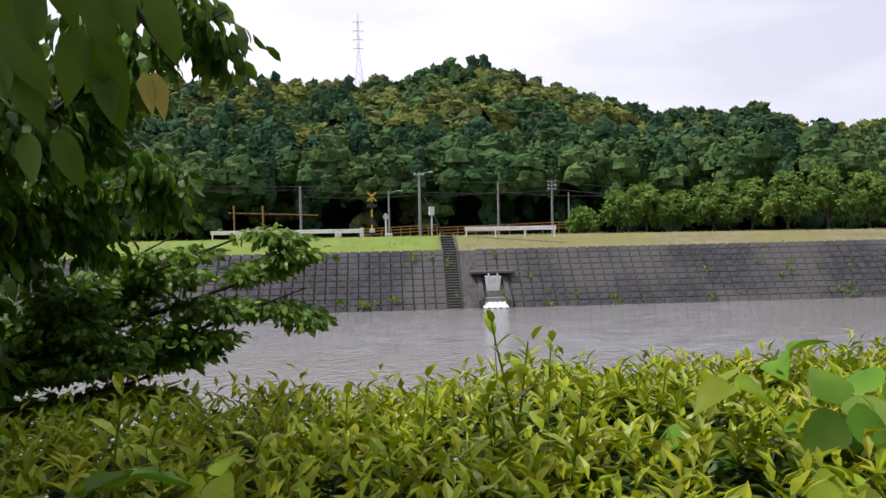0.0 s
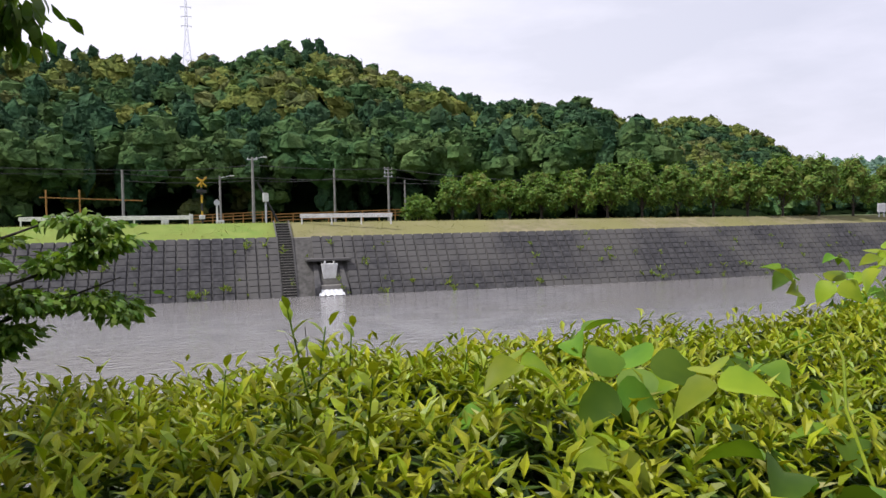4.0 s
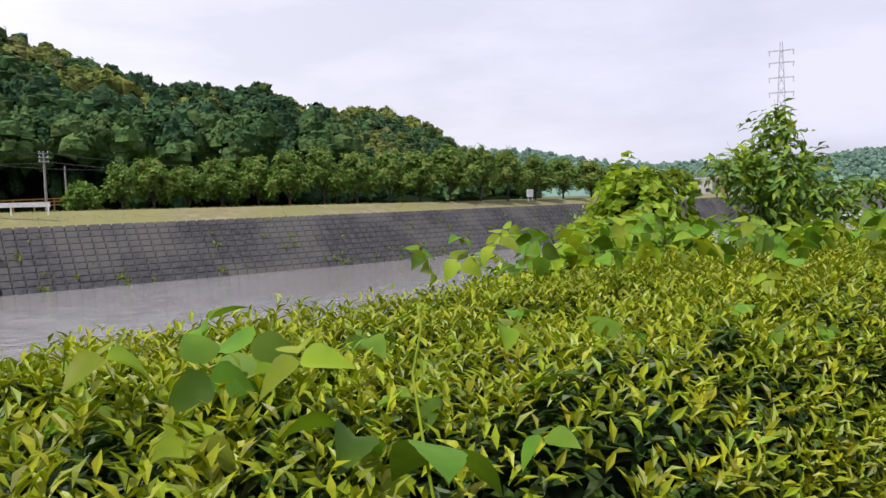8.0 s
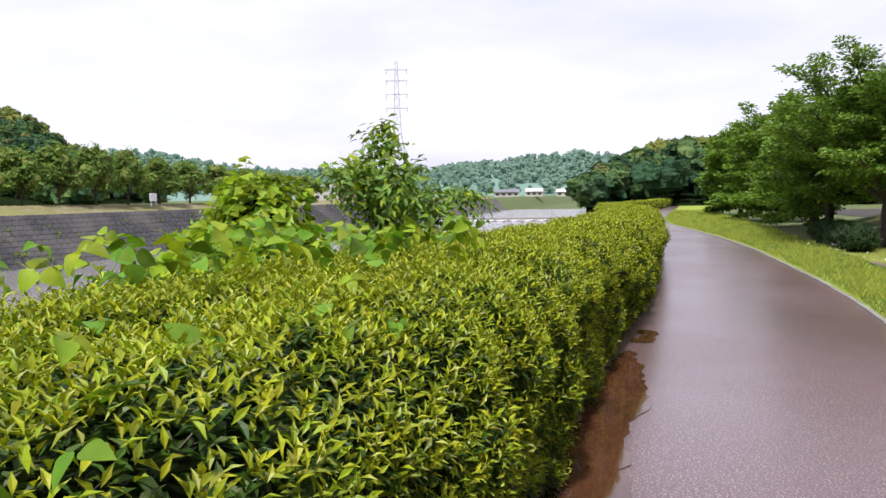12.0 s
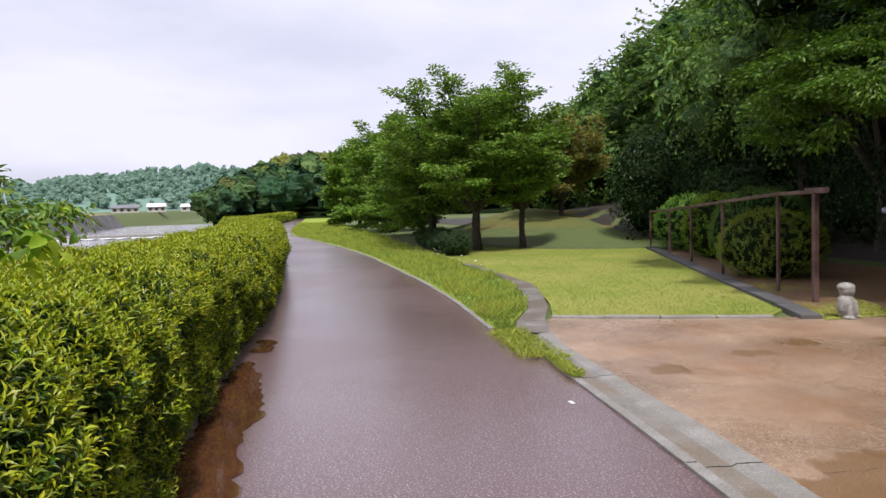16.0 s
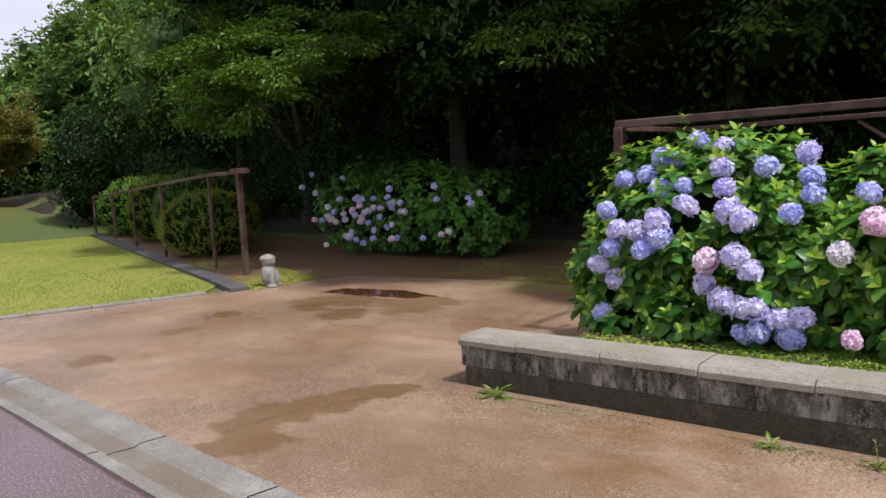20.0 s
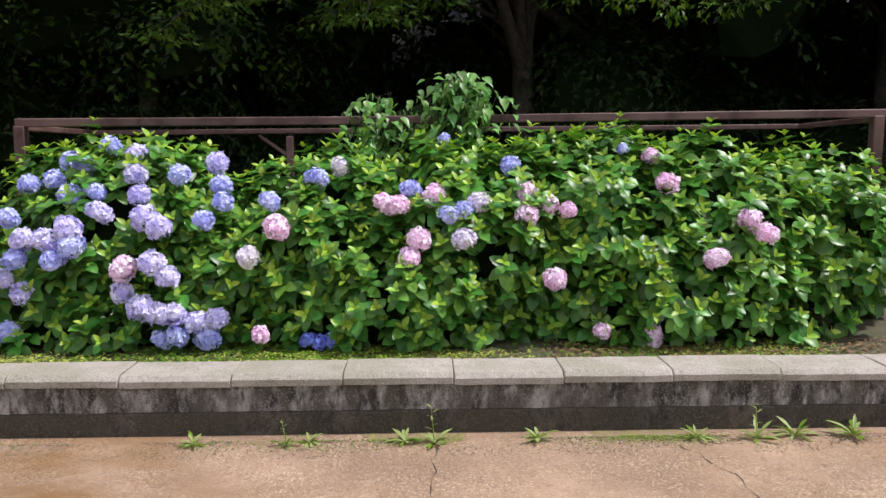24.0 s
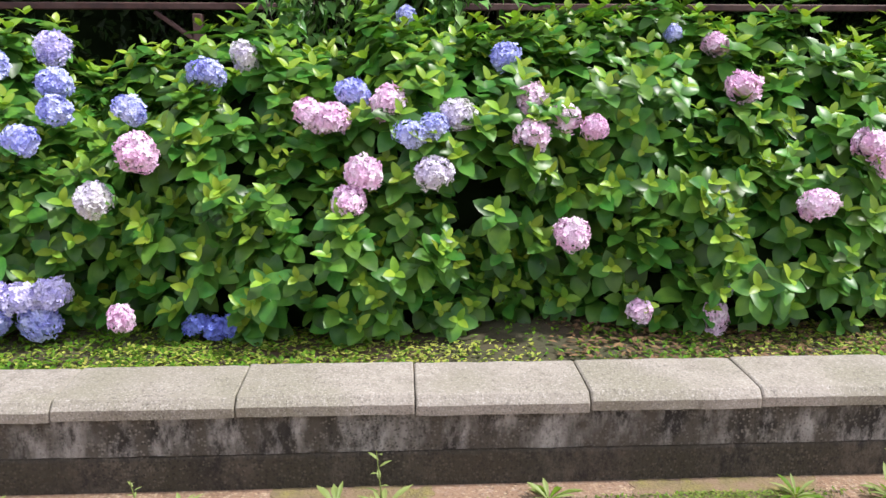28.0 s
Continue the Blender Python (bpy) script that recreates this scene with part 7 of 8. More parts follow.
g = np.random.default_rng(31)
near_places = [(0.82, 1.10, 1.40), (0.82, 0.99, 1.31), (0.81, 0.84, 1.33), (0.97, 0.79, 1.31), (1.36, 1.13, 1.37), (0.84, 0.96, 1.24), (-0.186, 1.415, 1.335), (-0.072, 1.378, 1.335), (0.64, 1.32, 1.41), (0.88, 1.30, 1.40), (0.98, 1.36, 1.36), (0.76, 1.24, 1.37), (1.12, 1.85, 1.34), (1.30, 0.98, 1.30), (1.16, 1.32, 1.36)]
near_places += [(0.66 + 0.45 * g.random(), 1.05 + 0.5 * g.random(), 1.24 + 0.08 * g.random()) for _ in range(9)]
near_places += [(1.9 + 0.25 * k, 0.84 + 0.12 * k, 1.26 + 0.04 * (k % 2)) for k in range(3)]
near_places += [(1.3 + 1.6 * g.random(), 0.75 + 1.3 * g.random(), 1.23 + 0.07 * g.random()) for _ in range(20)]
vine("vine", near_places, 0.082, 31, "broad-leaved green vine creeping over the hedge", stems=([(0.78, 0.80, 1.22), (0.84, 0.88, 1.31), (0.95, 1.0, 1.37), (1.08, 1.10, 1.41), (1.16, 1.18, 1.43), (1.20, 1.24, 1.41), (1.18, 1.30, 1.38)], [(1.5, 0.9, 1.24), (1.7, 1.0, 1.29), (1.95, 1.15, 1.27), (2.2, 1.2, 1.29)], [(1.7, 1.2, 1.26), (2.0, 0.95, 1.28), (2.3, 0.85, 1.25)]), young=(0, 4, 5, 8, 7, 10, 17, 20, 24, 28, 33, 36, 41))
band = [(2.4 + 2.4 * g.random(), 2.5 - 1.6 * g.random(), 1.35 + 0.14 * g.random()) for _ in range(90)]
band += [(2.4 + 4.8 * q, 1.75 + 1.45 * q + 0.6 * g.random(), 0.92 + 0.22 * q + 0.25 * g.random()) for q in g.random(150)]
band += [(3.4 + 4.0 * q, 2.45 - 0.75 * q + 0.25 * g.normal(), 1.30 + 0.12 * g.random()) for q in g.random(45)]
vine("vine", band, 0.085, 32, "broad-leaved green vine covering the hedge and bank")
undergrowth((3.5, 2.5, 0.0), (1.2, 0.6, 0.58), 2200, 0.10, 96, ("vine", "vine_young"), "vine-covered thicket behind the hedge", "riverside_shrub", 0.75)
# thickets of vine-grown shrubs on the bank
undergrowth((7.55, 3.95, 0.0), (0.62, 0.7, 1.02), 2400, 0.12, 91, ("vine_young", "hyd_new"), "shrub overgrown with bright green vine leaves", "riverside_shrub", 0.75)
undergrowth((6.5, 3.6, 0.0), (1.1, 0.9, 0.75), 2400, 0.12, 92, ("vine_young", "vine"), "vine-covered thicket on the bank", "riverside_shrub", 0.75)
undergrowth((5.0, 3.2, 0.0), (1.3, 0.9, 0.65), 2400, 0.11, 93, ("vine", "hedge_new"), "vine-covered thicket on the bank", "riverside_shrub", 0.75)
undergrowth((8.7, 2.8, 0.0), (0.6, 0.6, 0.66), 1600, 0.12, 94, ("vine_young", "vine"), "vine-covered thicket on the bank", "riverside_shrub", 0.75)
undergrowth((10.5, 2.8, 0.0), (1.4, 0.9, 0.62), 2000, 0.12, 95, ("vine_young", "vine"), "low vine-covered thicket on the bank", "riverside_shrub", 0.75)
tree("young_tree", (8.5, 2.85, 0), 0.035, [((0, 0, 1.75), (0.5, 0.5, 0.42)), ((-0.05, 0, 2.2), (0.22, 0.22, 0.3)), ((0.45, -0.2, 1.5), (0.4, 0.4, 0.3)), ((-0.40, 0.28, 1.88), (0.32, 0.3, 0.10)), ((0.95, -0.65, 1.62), (0.32, 0.25, 0.10)), ((0.05, 0.0, 1.25), (0.36, 0.36, 0.35))], 3000, 0.115, [M["row_leaf"], M["vine_young"]], "young riverside tree with long leaflets and vine", seed=77, core=0, droop=0.4, maker=leaf_mesh, wide=0.42, twig=0.3)
# tall hedge shoots
g = np.random.default_rng(41)
for i, (x, y, top) in enumerate(((0.40, 1.38, 1.49), (0.30, 1.38, 1.46), (0.36, 1.42, 1.44), (0.1, 1.6, 1.36), (0.2, 1.5, 1.38), (-0.4, 1.7, 1.44), (-0.25, 1.62, 1.41), (-0.15, 1.5, 1.38), (-0.55, 1.75, 1.38), (0.7, 1.7, 1.36), (-0.75, 1.7, 1.36))):
    t = thing("hedge_shoot", (x, y, 1.05), "tall young shoot standing above the hedge", "shoot", "tall hedge shoots")
    for k in range(3 + i % 3):
        h = (top - 1.05) * (1 - 0.18 * k) + 0.02
        lean_ = np.array((0.17 * g.normal(), 0.17 * g.normal(), 1.0)) * h
        n = 21
        q = np.linspace(0.25, 1.0, n)
        a = np.arange(n) * 2.4 + g.random()
        rise = 0.25 + 0.9 * q ** 3
        l_ = (0.066 - 0.026 * q ** 2) * (0.8 + 0.4 * g.random(n))
        v_, f_ = leaf_oval(q[:, None] * lean_ + g.normal(size=(n, 3)) * 0.003, np.c_[np.cos(a), np.sin(a), rise], np.c_[-np.cos(a) * 0.4, -np.sin(a) * 0.4, np.ones(n)], l_, l_ * 0.36, 0.25, 0.12)
        obj("leaves", v_, f_, [M["hedge_old"], M["hedge_new"]], t, idx=np.repeat(q > 0.55, 4).astype(int))
        v_, f_ = tube_path([(0, 0, 0), tuple(lean_ * 0.5 + g.normal(size=3) * 0.006), tuple(lean_)], [0.003, 0.0024, 0.0012], 6)
        obj("stem", v_, f_, M["vine"], t)

# vine on the trellis
g = np.random.default_rng(51)
vt = thing("trellis_vine", (-0.24, -6.52, BED_Z), "climber with drooping pointed leaves grown over the trellis", "climber")
B, W, U = [], [], []
for k in range(52):
    x0 = -0.55 + 1.1 * g.random()
    x1 = (-0.30 + 0.19 * g.normal()) if k % 5 < 3 else (0.36 + 0.15 * g.normal())
    top = (1.86 if k % 5 < 3 else 1.74) - 0.50 * abs(x1 + 0.30 if k % 5 < 3 else x1 - 0.30) - 0.30 * g.random() ** 2
    pts = [np.array(q) for q in ((x0 * 0.4, -0.05, 0), (x0 * 0.6, -0.02, 0.8), (x0 * 0.3 + x1 * 0.7, 0.04 * g.normal(), top - 0.30), (x1, 0.08 * g.normal(), top), (x1 + 0.10 * g.normal(), 0.10 + 0.08 * g.random(), top - 0.09), (x1 + 0.14 * g.normal(), 0.22 + 0.12 * g.random(), top - 0.30 - 0.35 * g.random()))]
    v_, f_ = tube_path([tuple(q) for q in pts], [0.008, 0.006, 0.004, 0.0025, 0.0018, 0.001], 5)
    obj("stem", v_, f_, M["bark"], vt)
    d = np.r_[0, np.cumsum([np.linalg.norm(b_ - a_) for a_, b_ in zip(pts, pts[1:])])]
    for s_ in np.linspace(0.40, 1.0, 22):
        B.append(np.array([np.interp(s_ * d[-1], d, [q[c] for q in pts]) for c in range(3)]) + g.normal(size=3) * np.array((0.045, 0.045, 0.03)))
        way = g.random() * 6.28
        W.append((math.cos(way) * 0.8, math.sin(way) * 0.5 + 0.35, -0.75 + 0.35 * g.normal()))
        U.append((math.cos(way) * 0.7 + 0.2 * g.normal(), math.sin(way) * 0.4 + 0.55, 0.8))
B = np.array(B)
n = len(B)
l_ = 0.088 * (0.6 + 0.65 * g.random(n))
v_, f_ = leaf_mesh_fine(B, W, U, l_ * 1.15, l_ * 0.74, 0.16, 0.22, ((0.0, 0.0), (0.07, 0.66), (0.27, 1.0), (0.52, 0.76), (0.76, 0.30), (1.0, 0.0)))
obj("leaves", v_, f_, [M["climber_leaf"], M["hyd_leaf"]], vt, smooth=True, idx=np.repeat(g.random(n) < 0.2, len(f_) // n).astype(int))
cv_, cf_ = blob((0, -0.15, 1.05), (0.42, 0.2, 0.45), 10, 7, 0.3, 4)
obj("inner_shade", cv_, cf_, M["inner"], vt)

# ---- paving details ----
def weed(loc, s, seed):
    g = np.random.default_rng(seed)
    t = thing("weed", loc, "small green weed rosette at the wall foot", "weed", "weeds at the wall")
    n = 15 + seed % 8
    for k in range(n):
        a = k * 2.4 + g.random() * 0.7
        tilt = 0.15 + 1.5 * g.random() ** 1.5
        l_ = s * (0.4 + 0.55 * g.random())
        v_, f_ = leaf_mesh_fine([(0, 0, 0.004)], [(math.cos(a), math.sin(a), tilt)], [(-math.cos(a) * tilt, -math.sin(a) * tilt, 1)], [l_], [l_ * (0.14 + 0.12 * g.random())], 0.15, 0.25 + 0.35 * g.random(), ((0.0, 0.15), (0.3, 0.5), (0.5, 0.75), (0.62, 1.0), (0.8, 0.8), (1.0, 0.0)))
        obj("leaf", v_, f_, M["weed_pale"] if k % 3 else M["vine"], t)
    if seed % 3 == 0:
        part("stalk", bm_tube((0, 0, 0), (0.02, 0.01, s * 1.5), 0.003, 0.0015, 6), M["weed_pale"], t)
        for k in range(7):
            a = k * 2.4
            v_, f_ = leaf_mesh_fine([(0.012, 0.006, s * (0.5 + 0.15 * k))], [(math.cos(a), math.sin(a), 0.7)], [(-math.cos(a), -math.sin(a), 1)], [s * 0.3], [s * 0.09], 0.1, 0.2)
            obj("leaf", v_, f_, M["weed_pale"], t)
    return t
M["dry_leaf"] = leaf_mat("dry_leaf", (0.24, 0.15, 0.07), (0.14, 0.085, 0.045), 0.4, 0.8, 0.1)
M["weed_pale"] = leaf_mat("weed_leaf", (0.26, 0.34, 0.11), (0.20, 0.29, 0.08), 0.3, 0.5, 0.25)
M["verge_blade"] = leaf_mat("verge_blade", (0.42, 0.46, 0.09), (0.33, 0.39, 0.07), 0.3, 0.8)
for i, (x, s) in enumerate(((2.78, 0.20), (1.02, 0.11), (0.52, 0.10), (0.40, 0.10), (-0.12, 0.13), (-0.28, 0.16), (-0.85, 0.15), (-1.72, 0.13), (-2.05, 0.14), (-2.28, 0.16), (-2.6, 0.16), (-3.1, 0.14))):
    weed((x, -4.50 + 0.02 * (i % 3), 0.006), s, 100 + i)

# mossy strip at the wall foot, bed grass and litter as small leaves
def scatter(name, pts, size, m, label, seed, upright=0.6, wide=0.2):
    g = np.random.default_rng(seed)
    n = len(pts)
    a = g.random(n) * 6.28
    l_ = size * (0.5 + g.random(n))
    v_, f_ = leaf_quad(pts, np.c_[np.cos(a), np.sin(a), upright * (0.5 + g.random(n))], np.c_[-np.cos(a), -np.sin(a), np.ones(n)], l_, l_ * wide, 0, 0.1)
    o = obj(name, v_, f_, m)
    return tagged(o, label, "grass", kind="stuff")
def in_poly(pts, poly):
    x, y = pts[:, 0], pts[:, 1]
    r = np.zeros(len(pts), bool)
    for (x0, y0), (x1, y1) in zip(poly, poly[1:] + poly[:1]):
        k = ((y0 > y) != (y1 > y)) & (x < (x1 - x0) * (y - y0) / (y1 - y0 + 1e-12) + x0)
        r ^= k
    return r
g = np.random.default_rng(61)
q = np.c_[2.48 - 6.28 * g.random(16000), -4.96 - 0.75 * g.random(16000) ** 1.3, np.full(16000, BED_Z - 0.01)]
scatter("bed_grass", q[np.sin(q[:, 0] * 2.1) + g.random(16000) * 1.6 - 1.3 * (q[:, 0] < -1.7) > 0.35], 0.024, M["vine"], "short moss and grass in the flower bed", 62, 0.5, 0.55)
scatter("bed_moss", q[np.sin(q[:, 0] * 2.6 + 1) + g.random(16000) * 1.6 + 1.1 * (q[:, 0] > -0.9) * (q[:, 1] > -5.22) > 1.2], 0.02, M["verge_blade"], "yellow-green moss in the flower bed", 63, 0.4, 0.6)
q = np.c_[-1.0 - 3.2 * g.random(1500), -4.94 - 0.5 * g.random(1500), np.full(1500, BED_Z - 0.008)]
tagged(scatter("bed_litter", q, 0.035, M["dry_leaf"], "dry brown leaves on the soil of the bed", 75, 0.25, 0.5), "dry brown leaves on the soil of the bed", "leaf litter", kind="stuff")
q = np.c_[3.0 - 6.8 * g.random(2600), -4.52 + 0.16 * g.random(2600) ** 2, np.full(2600, 0.008)]
scatter("wall_moss", q[np.sin(q[:, 0] * 3.1) + g.random(2600) * 1.4 > 0.75], 0.014, M["vine"], "moss and tiny weeds along the wall foot", 66, 0.5, 0.4)
q = np.c_[60 * g.random(60000) ** 1.8 + 9, -1.5 - 4.0 * g.random(60000), np.full(60000, 0.02)]
q = q[in_poly(q, VERGE)]
tall = np.array([noise.noise(Vector((r[0] * 0.8, r[1] * 1.6, 3.0))) for r in q])
scatter("verge_grass", q[tall < 0.12], 0.085, M["grass_leaf"], "rough grass on the verge", 63, 1.5, 0.09)
scatter("verge_grass_tall", q[tall >= 0.0], 0.15, M["verge_blade"], "longer tufts of bright grass on the verge", 73, 2.2, 0.075)
q = np.c_[15 + 14 * g.random(46), -4.3 - 0.5 * g.random(46), 0.16 + 0.14 * g.random(46)]
scatter("verge_flowers", q, 0.045, M["white"], "small white wild flowers in the verge", 74, 0.3, 0.9)
q = np.c_[9 + 25 * g.random(60000) ** 1.3, -3.5 - 8.5 * g.random(60000), np.full(60000, 0.012)]
q = q[in_poly(q, LAWN)]
scatter("lawn_grass", q[:26000], 0.035, M["grass_leaf"], "short mown lawn grass", 64, 1.2, 0.15)
q = np.c_[8.3 + 12 * g.random(40000) ** 1.7, -6.6 - 3.2 * g.random(40000), np.full(40000, 0.008)]
q = q[(q[:, 1] < -6.85 - (q[:, 0] - 9) * 0.365 - 0.1) & (q[:, 1] > -8.1 - (q[:, 0] - 9) * 0.365) & (q[:, 1] > -8.6) & (np.sin(q[:, 0] * 2.3) + np.sin(q[:, 1] * 3.1 + q[:, 0]) + 2.2 * g.random(len(q)) > 0.9)]
scatter("garden_moss", q, 0.035, M["verge_blade"], "sparse yellowish grass and fallen leaves by the rail", 67, 0.4, 0.4)
q = np.c_[0.6 + 8 * g.random(9000), -8.0 - 1.6 * g.random(9000), np.full(9000, 0.008)]
scatter("path_moss", q[(np.sin(q[:, 0] * 1.7) + np.sin(q[:, 1] * 2.6 + q[:, 0]) + 2.0 * g.random(9000) > 0.9) & (q[:, 0] < 5.6) & (q[:, 1] > -8.9)], 0.032, M["verge_blade"], "moss and short weeds beyond the paving", 68, 0.4, 0.4)
q = np.c_[3.2 + 3.5 * g.random(5000), -8.75 - 1.2 * g.random(5000), np.full(5000, 0.008)]
scatter("moss_strip", q[np.sin(q[:, 0] * 2.9) * 0.5 + np.sin(q[:, 1] * 5) * 0.4 + 2.0 * g.random(5000) > 0.7], 0.03, M["verge_blade"], "strip of moss and weeds before the shaded bush", 76, 0.4, 0.45)
q = np.c_[6.4 + 2.6 * g.random(2500), -2.62 - 0.10 * g.random(2500), np.full(2500, 0.02)]
q[:, 1] -= (q[:, 0] - 6.4) * 0.09 + 0.16 * g.random(2500) * (q[:, 0] > 7.2)
q[:, 1] += np.where(q[:, 0] > 7.3, 0.35 * g.random(2500), 0)
scatter("kerb_grass", q, 0.07, M["verge_blade"], "grass creeping over the path edge", 65, 0.9, 0.12)

# rough dry grass along the top of the far bank
q = []
for k in range(9000):
    x = -20 + 95 * g.random() ** 1.2
    b_ = 4.7 + 4.5 * g.random()
    q.append(bank_pt(x, b_, 0.36 + (levee_z(x) - 0.36) * min(1.0, (b_ - 4.6) / 3.0) - 0.03))
q = np.array(q)
q = q[np.array([noise.noise(Vector((r[0] * 0.5, r[1] * 0.9, 2.0))) for r in q]) + 0.5 * g.random(len(q)) > 0.12]
scatter("levee_grass_tufts", q, 0.16, M["dry_grass"], "rough dry grass on the far bank", 69, 1.6, 0.16)

# kerbs of the lawn
def kerb_line(name, pts, w, h, step, m, label):
    t = thing(name, (*pts[0], 0), label, "kerb", kind="structure")
    a = np.array(pts, float)
    d = np.r_[0, np.cumsum(np.hypot(*np.diff(a, axis=0).T))]
    n = max(1, int(d[-1] / step))
    for i in range(n):
        s0, s1 = d[-1] * i / n, d[-1] * (i + 1) / n - 0.012
        p_ = Vector((np.interp(s0, d, a[:, 0]), np.interp(s0, d, a[:, 1]), 0))
        q_ = Vector((np.interp(s1, d, a[:, 0]), np.interp(s1, d, a[:, 1]), 0))
        o = part("kerb_stone", bm_box((q_ - p_).length, w, h + 0.1, (0, 0, 0), 0.012), m, t)
        o.location = (p_ + q_) / 2 - Vector((*pts[0], 0)) + Vector((0, 0, (h - 0.1) / 2 + 0.004 * ((i * 5) % 3)))
        o.rotation_euler = (0, 0, math.atan2(q_.y - p_.y, q_.x - p_.x))
    return t
kerb_line("lawn_kerb", [(9.85, -3.72), (9.3, -4.84), (8.75, -6.3)], 0.13, 0.035, 0.6, M["concrete"], "low concrete kerb stones along the lawn")
kerb_line("lawn_kerb", [(8.45, -6.62), (9.6, -7.05), (13.9, -8.55), (21.6, -11.3)], 0.26, 0.06, 1.0, M["block"], "dark mossy kerb beside the lawn")
M["drain"] = mat("damp_drain_concrete", (0.24, 0.22, 0.195), (0.14, 0.125, 0.105), 0.5, 5, 10, 0.4, 60, big=(1.6, (0.13, 0.10, 0.075)))
kerb_line("path_edging", [(9.3, -2.72), (12.6, -2.97), (15.7, -3.05), (23.3, -3.03), (29.0, -2.71), (42.0, -1.41)], 0.07, 0.022, 1.2, M["concrete"], "thin pale concrete edging between path and verge")
# curved channel round the verge
cin, cout = [(8.84, -2.90), (9.6, -3.15), (10.73, -3.70), (12.61, -4.23), (15.1, -4.64), (19, -4.80)], [(8.62, -3.25), (9.66, -3.56), (10.74, -4.0), (11.94, -4.37), (13.78, -4.83), (19, -5.0)]
v_, f_ = ribbon(cin, cout, lambda a_, b_: 0.027, 3, 0.2)
tagged(obj("drain_channel", v_, f_, M["drain"]), "curving shallow concrete drain between grass and lawn", "drain", kind="structure")

# puddles and stains
M["puddle"] = mat("brown_puddle", (0.095, 0.038, 0.018), (0.06, 0.026, 0.014), 0.05, 2.0, 4, spec=0.6)
def puddle(name, pts, z, m, label):
    c = np.mean(np.array(pts), 0)
    out_ = []
    for i in range(len(pts)):
        p_, q_ = np.array(pts[i]), np.array(pts[(i + 1) % len(pts)])
        for k in range(12):
            t = k / 12
            r = p_ + (q_ - p_) * t
            w = Vector((r[0] * 5, r[1] * 5, 3.0))
            out_.append(r + np.array((noise.noise(w), noise.noise(w + Vector((9, 4, 1))))) * 0.09 + np.array((noise.noise(w * 4), noise.noise(w * 4 + Vector((5, 2, 7))))) * 0.035)
    bm = bmesh.new()
    f = bm.faces.new([bm.verts.new((*r, z)) for r in out_])
    if f.normal.z < 0:
        f.normal_flip()
    bmesh.ops.triangulate(bm, faces=list(bm.faces))
    bmesh.ops.recalc_face_normals(bm, faces=bm.faces)
    for f in bm.faces:
        if f.normal.z < 0:
            f.normal_flip()
    return tagged(part(name, bm, m), label, "puddle", kind="structure")
puddle("puddle", [(2.0, 0.78), (4.0, 0.64), (5.5, 0.55), (7.0, 0.42), (8.0, 0.30), (8.4, 0.16), (7.4, 0.06), (6.3, 0.02), (5.4, 0.14), (4.5, 0.16), (3.4, 0.22), (2.0, 0.40)], 0.006, M["puddle"], "muddy brown puddle along the hedge foot")
puddle("puddle", [(8.7, 0.16), (9.6, 0.06), (9.5, -0.08), (8.8, -0.06)], 0.006, M["puddle"], "small muddy puddle along the hedge foot")
puddle("puddle", [(6.6, -7.0), (7.3, -6.95), (7.2, -7.35), (6.2, -7.5), (5.6, -7.3), (6.0, -7.05)], 0.0095, M["puddle"], "dark shallow puddle at the edge of the paving")
M["dirt"] = mat("dirt_and_moss", (0.20, 0.15, 0.105), (0.11, 0.085, 0.06), 0.95, 30, 10, 1.0, 60, big=(5.0, (0.22, 0.17, 0.11)))
M["foot_moss"] = mat("yellow_green_moss", (0.27, 0.23, 0.075), (0.15, 0.12, 0.065), 0.95, 26, 12, 1.0, 90, big=(9.0, (0.24, 0.17, 0.105)))
def crust(pts, m, label):
    """A thin ragged crust on the paving along the wall foot."""
    c, out_ = np.mean(np.array(pts), 0), []
    for i in range(len(pts)):
        p_, q_ = np.array(pts[i]), np.array(pts[(i + 1) % len(pts)])
        for k in range(26):
            r = p_ + (q_ - p_) * k / 26
            w = Vector((r[0] * 11, r[1] * 11, 5.0))
            out_.append(r + np.array((noise.noise(w), noise.noise(w + Vector((9, 4, 1))))) * 0.045 + np.array((noise.noise(w * 4), noise.noise(w * 4 + Vector((5, 2, 7))))) * 0.02)
    bm = bm_poly([(float(r[0]), min(float(r[1]), -4.40)) for r in out_], 0.004, 0.0075 + 0.0008 * (len(label) % 3))
    return tagged(part("crust", bm, m), label, "dirt", kind="structure")
for x0, x1, w in ((0.10, -0.45, 0.035), (-1.15, -1.85, 0.06)):
    crust([(x1, -4.62), (x1, -4.53 + w), ((x0 + x1) / 2, -4.53 + w * 1.3), (x0, -4.53 + w * 0.7), (x0, -4.62)], M["foot_moss"], "yellow-green moss along the wall foot")
for x0, x1, k in ((0.10, -0.45, 500), (-1.15, -1.85, 900)):
    q = np.c_[x0 + (x1 - x0) * (0.5 + 0.26 * g.normal(size=k)), -4.53 + 0.05 * np.abs(g.normal(size=k)), np.full(k, 0.009)]
    scatter("foot_moss", q, 0.012, M["grass_leaf"], "tufts of yellow-green moss along the wall foot", 77, 0.5, 0.5)
q = np.c_[3.15 - 7.0 * g.random(6000), -4.52 + 0.24 * g.random(6000) ** 2.0, np.full(6000, 0.009)]
q = q[np.array([noise.noise(Vector((r[0] * 2.3, r[1] * 5, 0))) for r in q]) > -0.05]
sv, sf = [], []
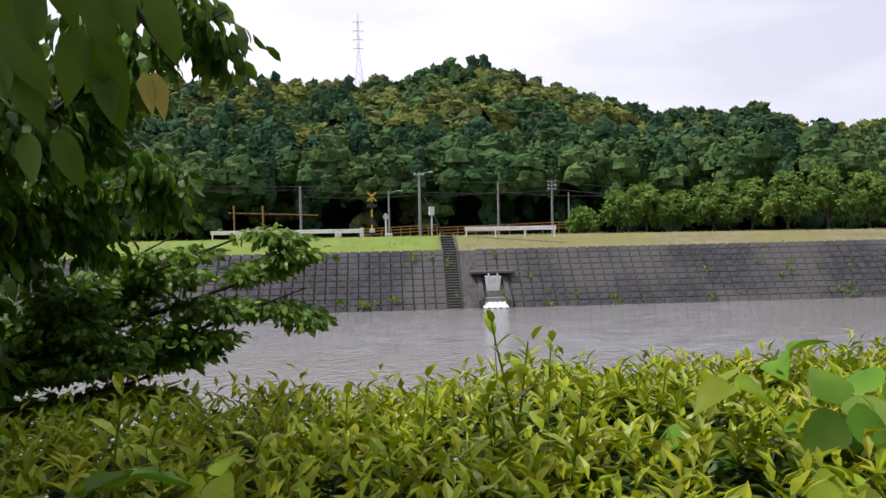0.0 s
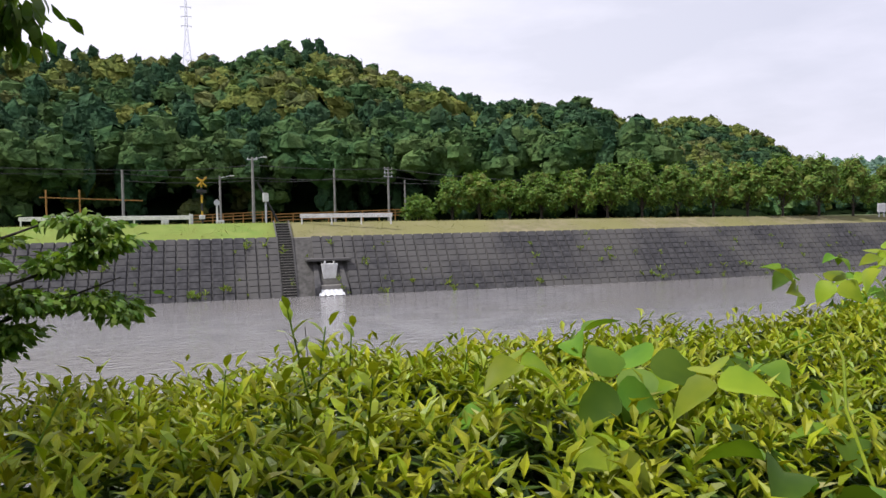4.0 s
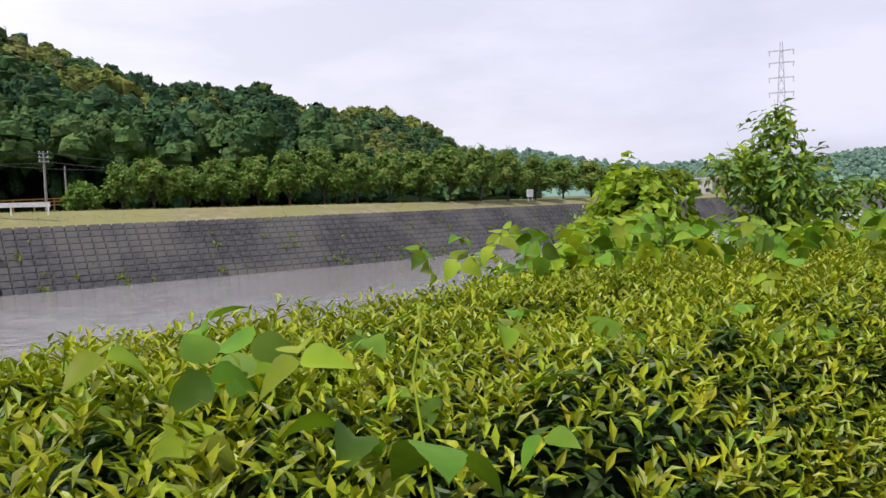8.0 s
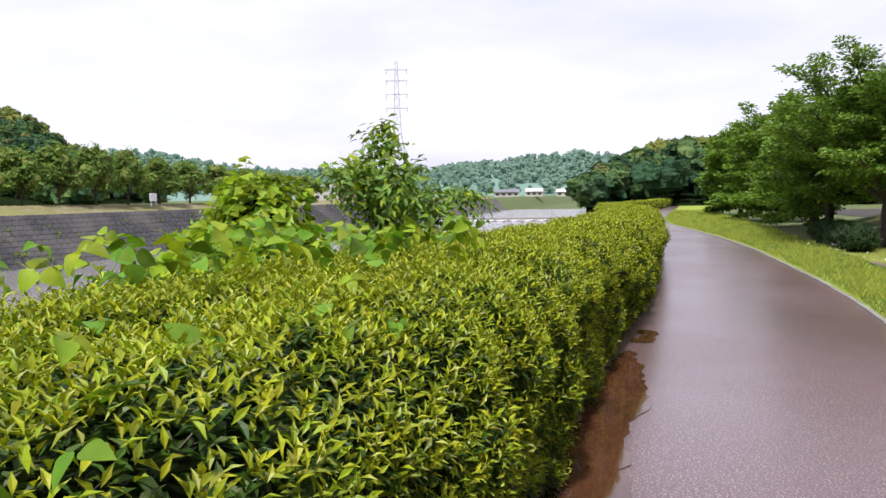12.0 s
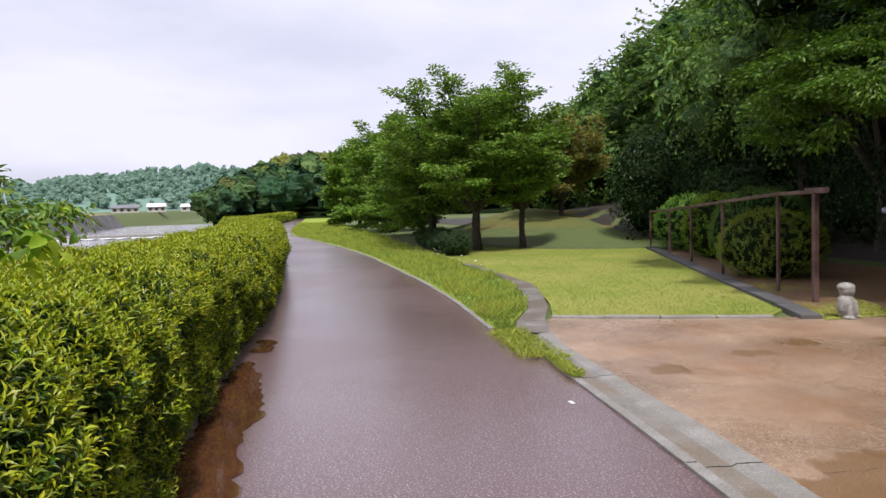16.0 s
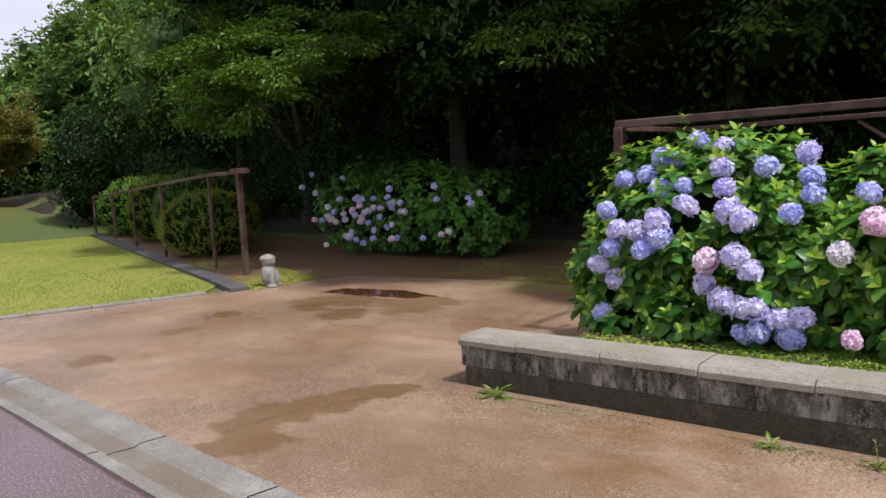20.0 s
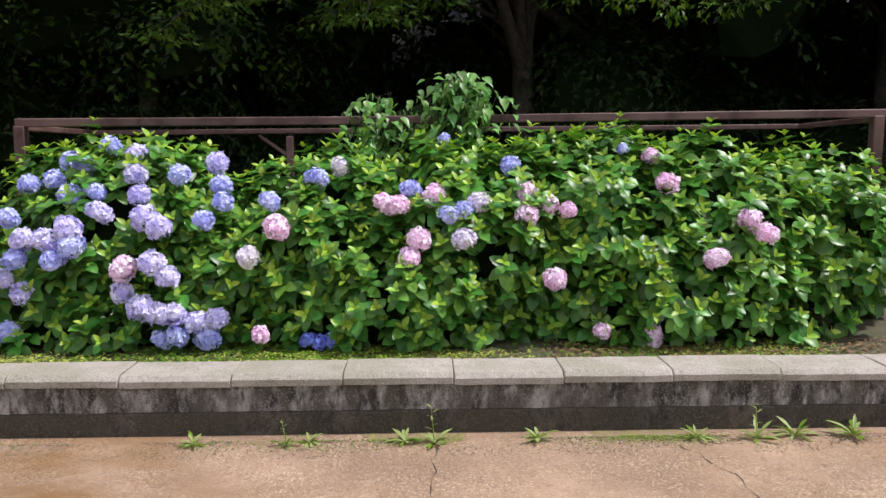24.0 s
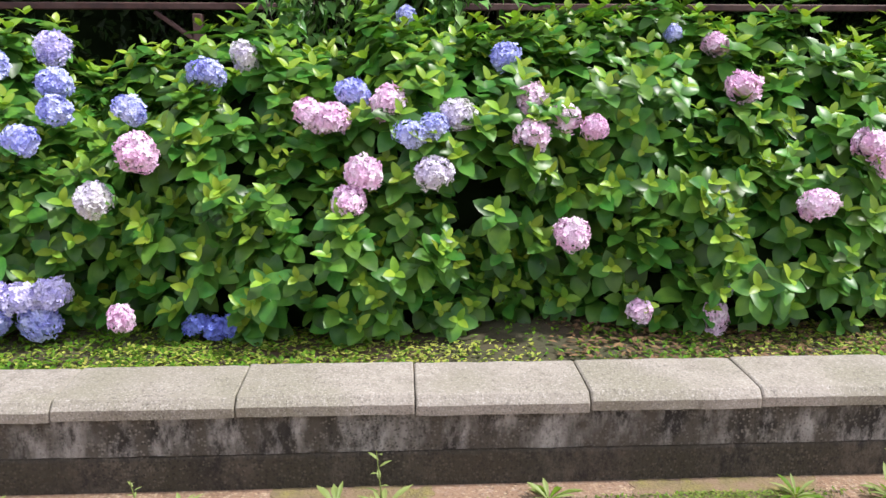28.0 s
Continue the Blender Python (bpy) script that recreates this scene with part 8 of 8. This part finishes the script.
for r in q[:2600]:
    k, s_ = len(sv), 0.0022 + 0.0045 * g.random() ** 2
    a = g.random() * 6.28
    sv += [(r[0] + s_ * math.cos(a + 2.1 * c), r[1] + s_ * math.sin(a + 2.1 * c) * 0.8, 0.0065) for c in range(3)] + [(r[0] + s_ * 0.3 * g.normal(), r[1] + s_ * 0.3 * g.normal(), 0.0065 + s_ * (0.7 + 0.8 * g.random()))]
    sf += [(k, k + 1, k + 3), (k + 1, k + 2, k + 3), (k + 2, k, k + 3)]
M["grit"] = mat("loose_grit", (0.34, 0.27, 0.20), (0.16, 0.125, 0.09), 0.85, 40, spread=0.45, island=0.02)
tagged(obj("loose_grit", sv, sf, M["grit"]), "loose grit washed up along the wall foot", "grit", kind="stuff")
tagged(scatter("wall_debris", q, 0.009, M["dirt"], "dirt, grit and dry bits along the wall foot", 70, 0.15, 0.7), "dirt, grit and dry bits along the wall foot", "dirt", kind="stuff")
# low grassy mound under the lawn trees
mv, mf = [], []
for i in range(25):
    for j in range(9):
        a_, r_ = 2 * math.pi * i / 24, (j + 0.02) / 8
        x, y = 33 + 6.6 * r_ * math.cos(a_), -11.4 + 3.0 * r_ * math.sin(a_)
        mv.append((x, y, ground_z(x, y) + 0.05 - 0.06 * r_))
mf = [(i * 9 + j, i * 9 + j + 1, (i + 1) * 9 + j + 1, (i + 1) * 9 + j) for i in range(24) for j in range(8)]
M["mound"] = mat("dry_mound_grass", (0.19, 0.14, 0.05), (0.11, 0.105, 0.04), 0.95, 1.5, 10, 0.6, 20, big=(0.4, (0.13, 0.14, 0.045)), spec=0.1)
tagged(obj("mound", mv, mf, M["mound"], smooth=True), "low mound of dry brownish grass behind the cherry trees", "mound", kind="structure")
# cracks as thin dark lines
def crack(pts, label="thin dark crack in the paving"):
    a = np.array(pts, float)
    c = []
    for i in range(len(a) - 1):
        for k in range(8):
            r = a[i] + (a[i + 1] - a[i]) * k / 8
            w = Vector((r[0] * 9, r[1] * 9, 1.0))
            c.append(r + np.array((noise.noise(w), noise.noise(w + Vector((7, 3, 2))))) * 0.05)
    c.append(a[-1])
    vs, fs = [], []
    for i, p_ in enumerate(c):
        d = c[min(i + 1, len(c) - 1)] - c[max(i - 1, 0)]
        nrm_ = np.array((-d[1], d[0])) / (np.linalg.norm(d) + 1e-9) * (0.0013 * (1 + math.sin(i * 1.7)) + 0.0004 if 0 < i < len(c) - 1 else 0.002)
        vs += [(*(p_ + nrm_), 0.0088), (*(p_ - nrm_), 0.0088)]
    fs = [(2 * i, 2 * i + 1, 2 * i + 3, 2 * i + 2) for i in range(len(c) - 1)]
    return tagged(obj("crack", vs, fs, M["black"]), label, "crack", "cracks", kind="structure")
crack([(6.2, -4.45), (6.35, -4.62), (6.7, -4.75), (6.9, -5.1), (7.6, -5.5), (8.0, -6.1)])
crack([(6.9, -3.55), (6.6, -3.75), (6.4, -3.7), (6.1, -3.95)])
crack([(5.0, -5.6), (4.7, -5.2), (4.75, -4.9), (4.3, -4.6)])
crack([(-0.3, -4.4), (-0.25, -3.9), (-0.35, -3.6), (-0.2, -3.2)])
crack([(-1.6, -4.4), (-1.75, -4.0), (-1.7, -3.5)])
crack([(3.24, -4.53), (3.40, -4.22), (3.54, -3.98), (3.76, -3.51), (3.81, -3.06)], "open joint across the paving from the wall end")
crack([(4.40, -7.71), (4.24, -7.2), (4.06, -6.68), (3.92, -6.2), (3.80, -5.7)], "open joint across the paving behind the wall")
# pale chip on the asphalt
bm = bm_box(0.07, 0.035, 0.012, (0, 0, 0), 0.004)
cp = part("paper_scrap", bm, M["white"])
cp.location = (5.70, -2.32, 0.006)
tagged(cp, "small white scrap lying on the path", "scrap")
# litter under the shrubs
tagged(part("garden_path", bm_poly([(8.75, -6.7), (9.6, -7.2), (14, -8.7), (21.6, -11.4), (30, -12.3), (30, -12.7), (-9, -12.7), (-9, -8.9), (1.5, -9.05), (3.2, -8.45), (5.5, -8.65), (8.05, -8.2), (8.5, -7.2)], -0.06, 0.004), M["garden_soil"]), "bare brown garden ground strewn with leaves", "garden ground", kind="structure")
# ---- revetment blocks nearest the steps ----
for _, x, m_ in block_slots[:300]:
    b = new("block", BLOCK)
    b.parent = emb
    b.matrix_local = m_
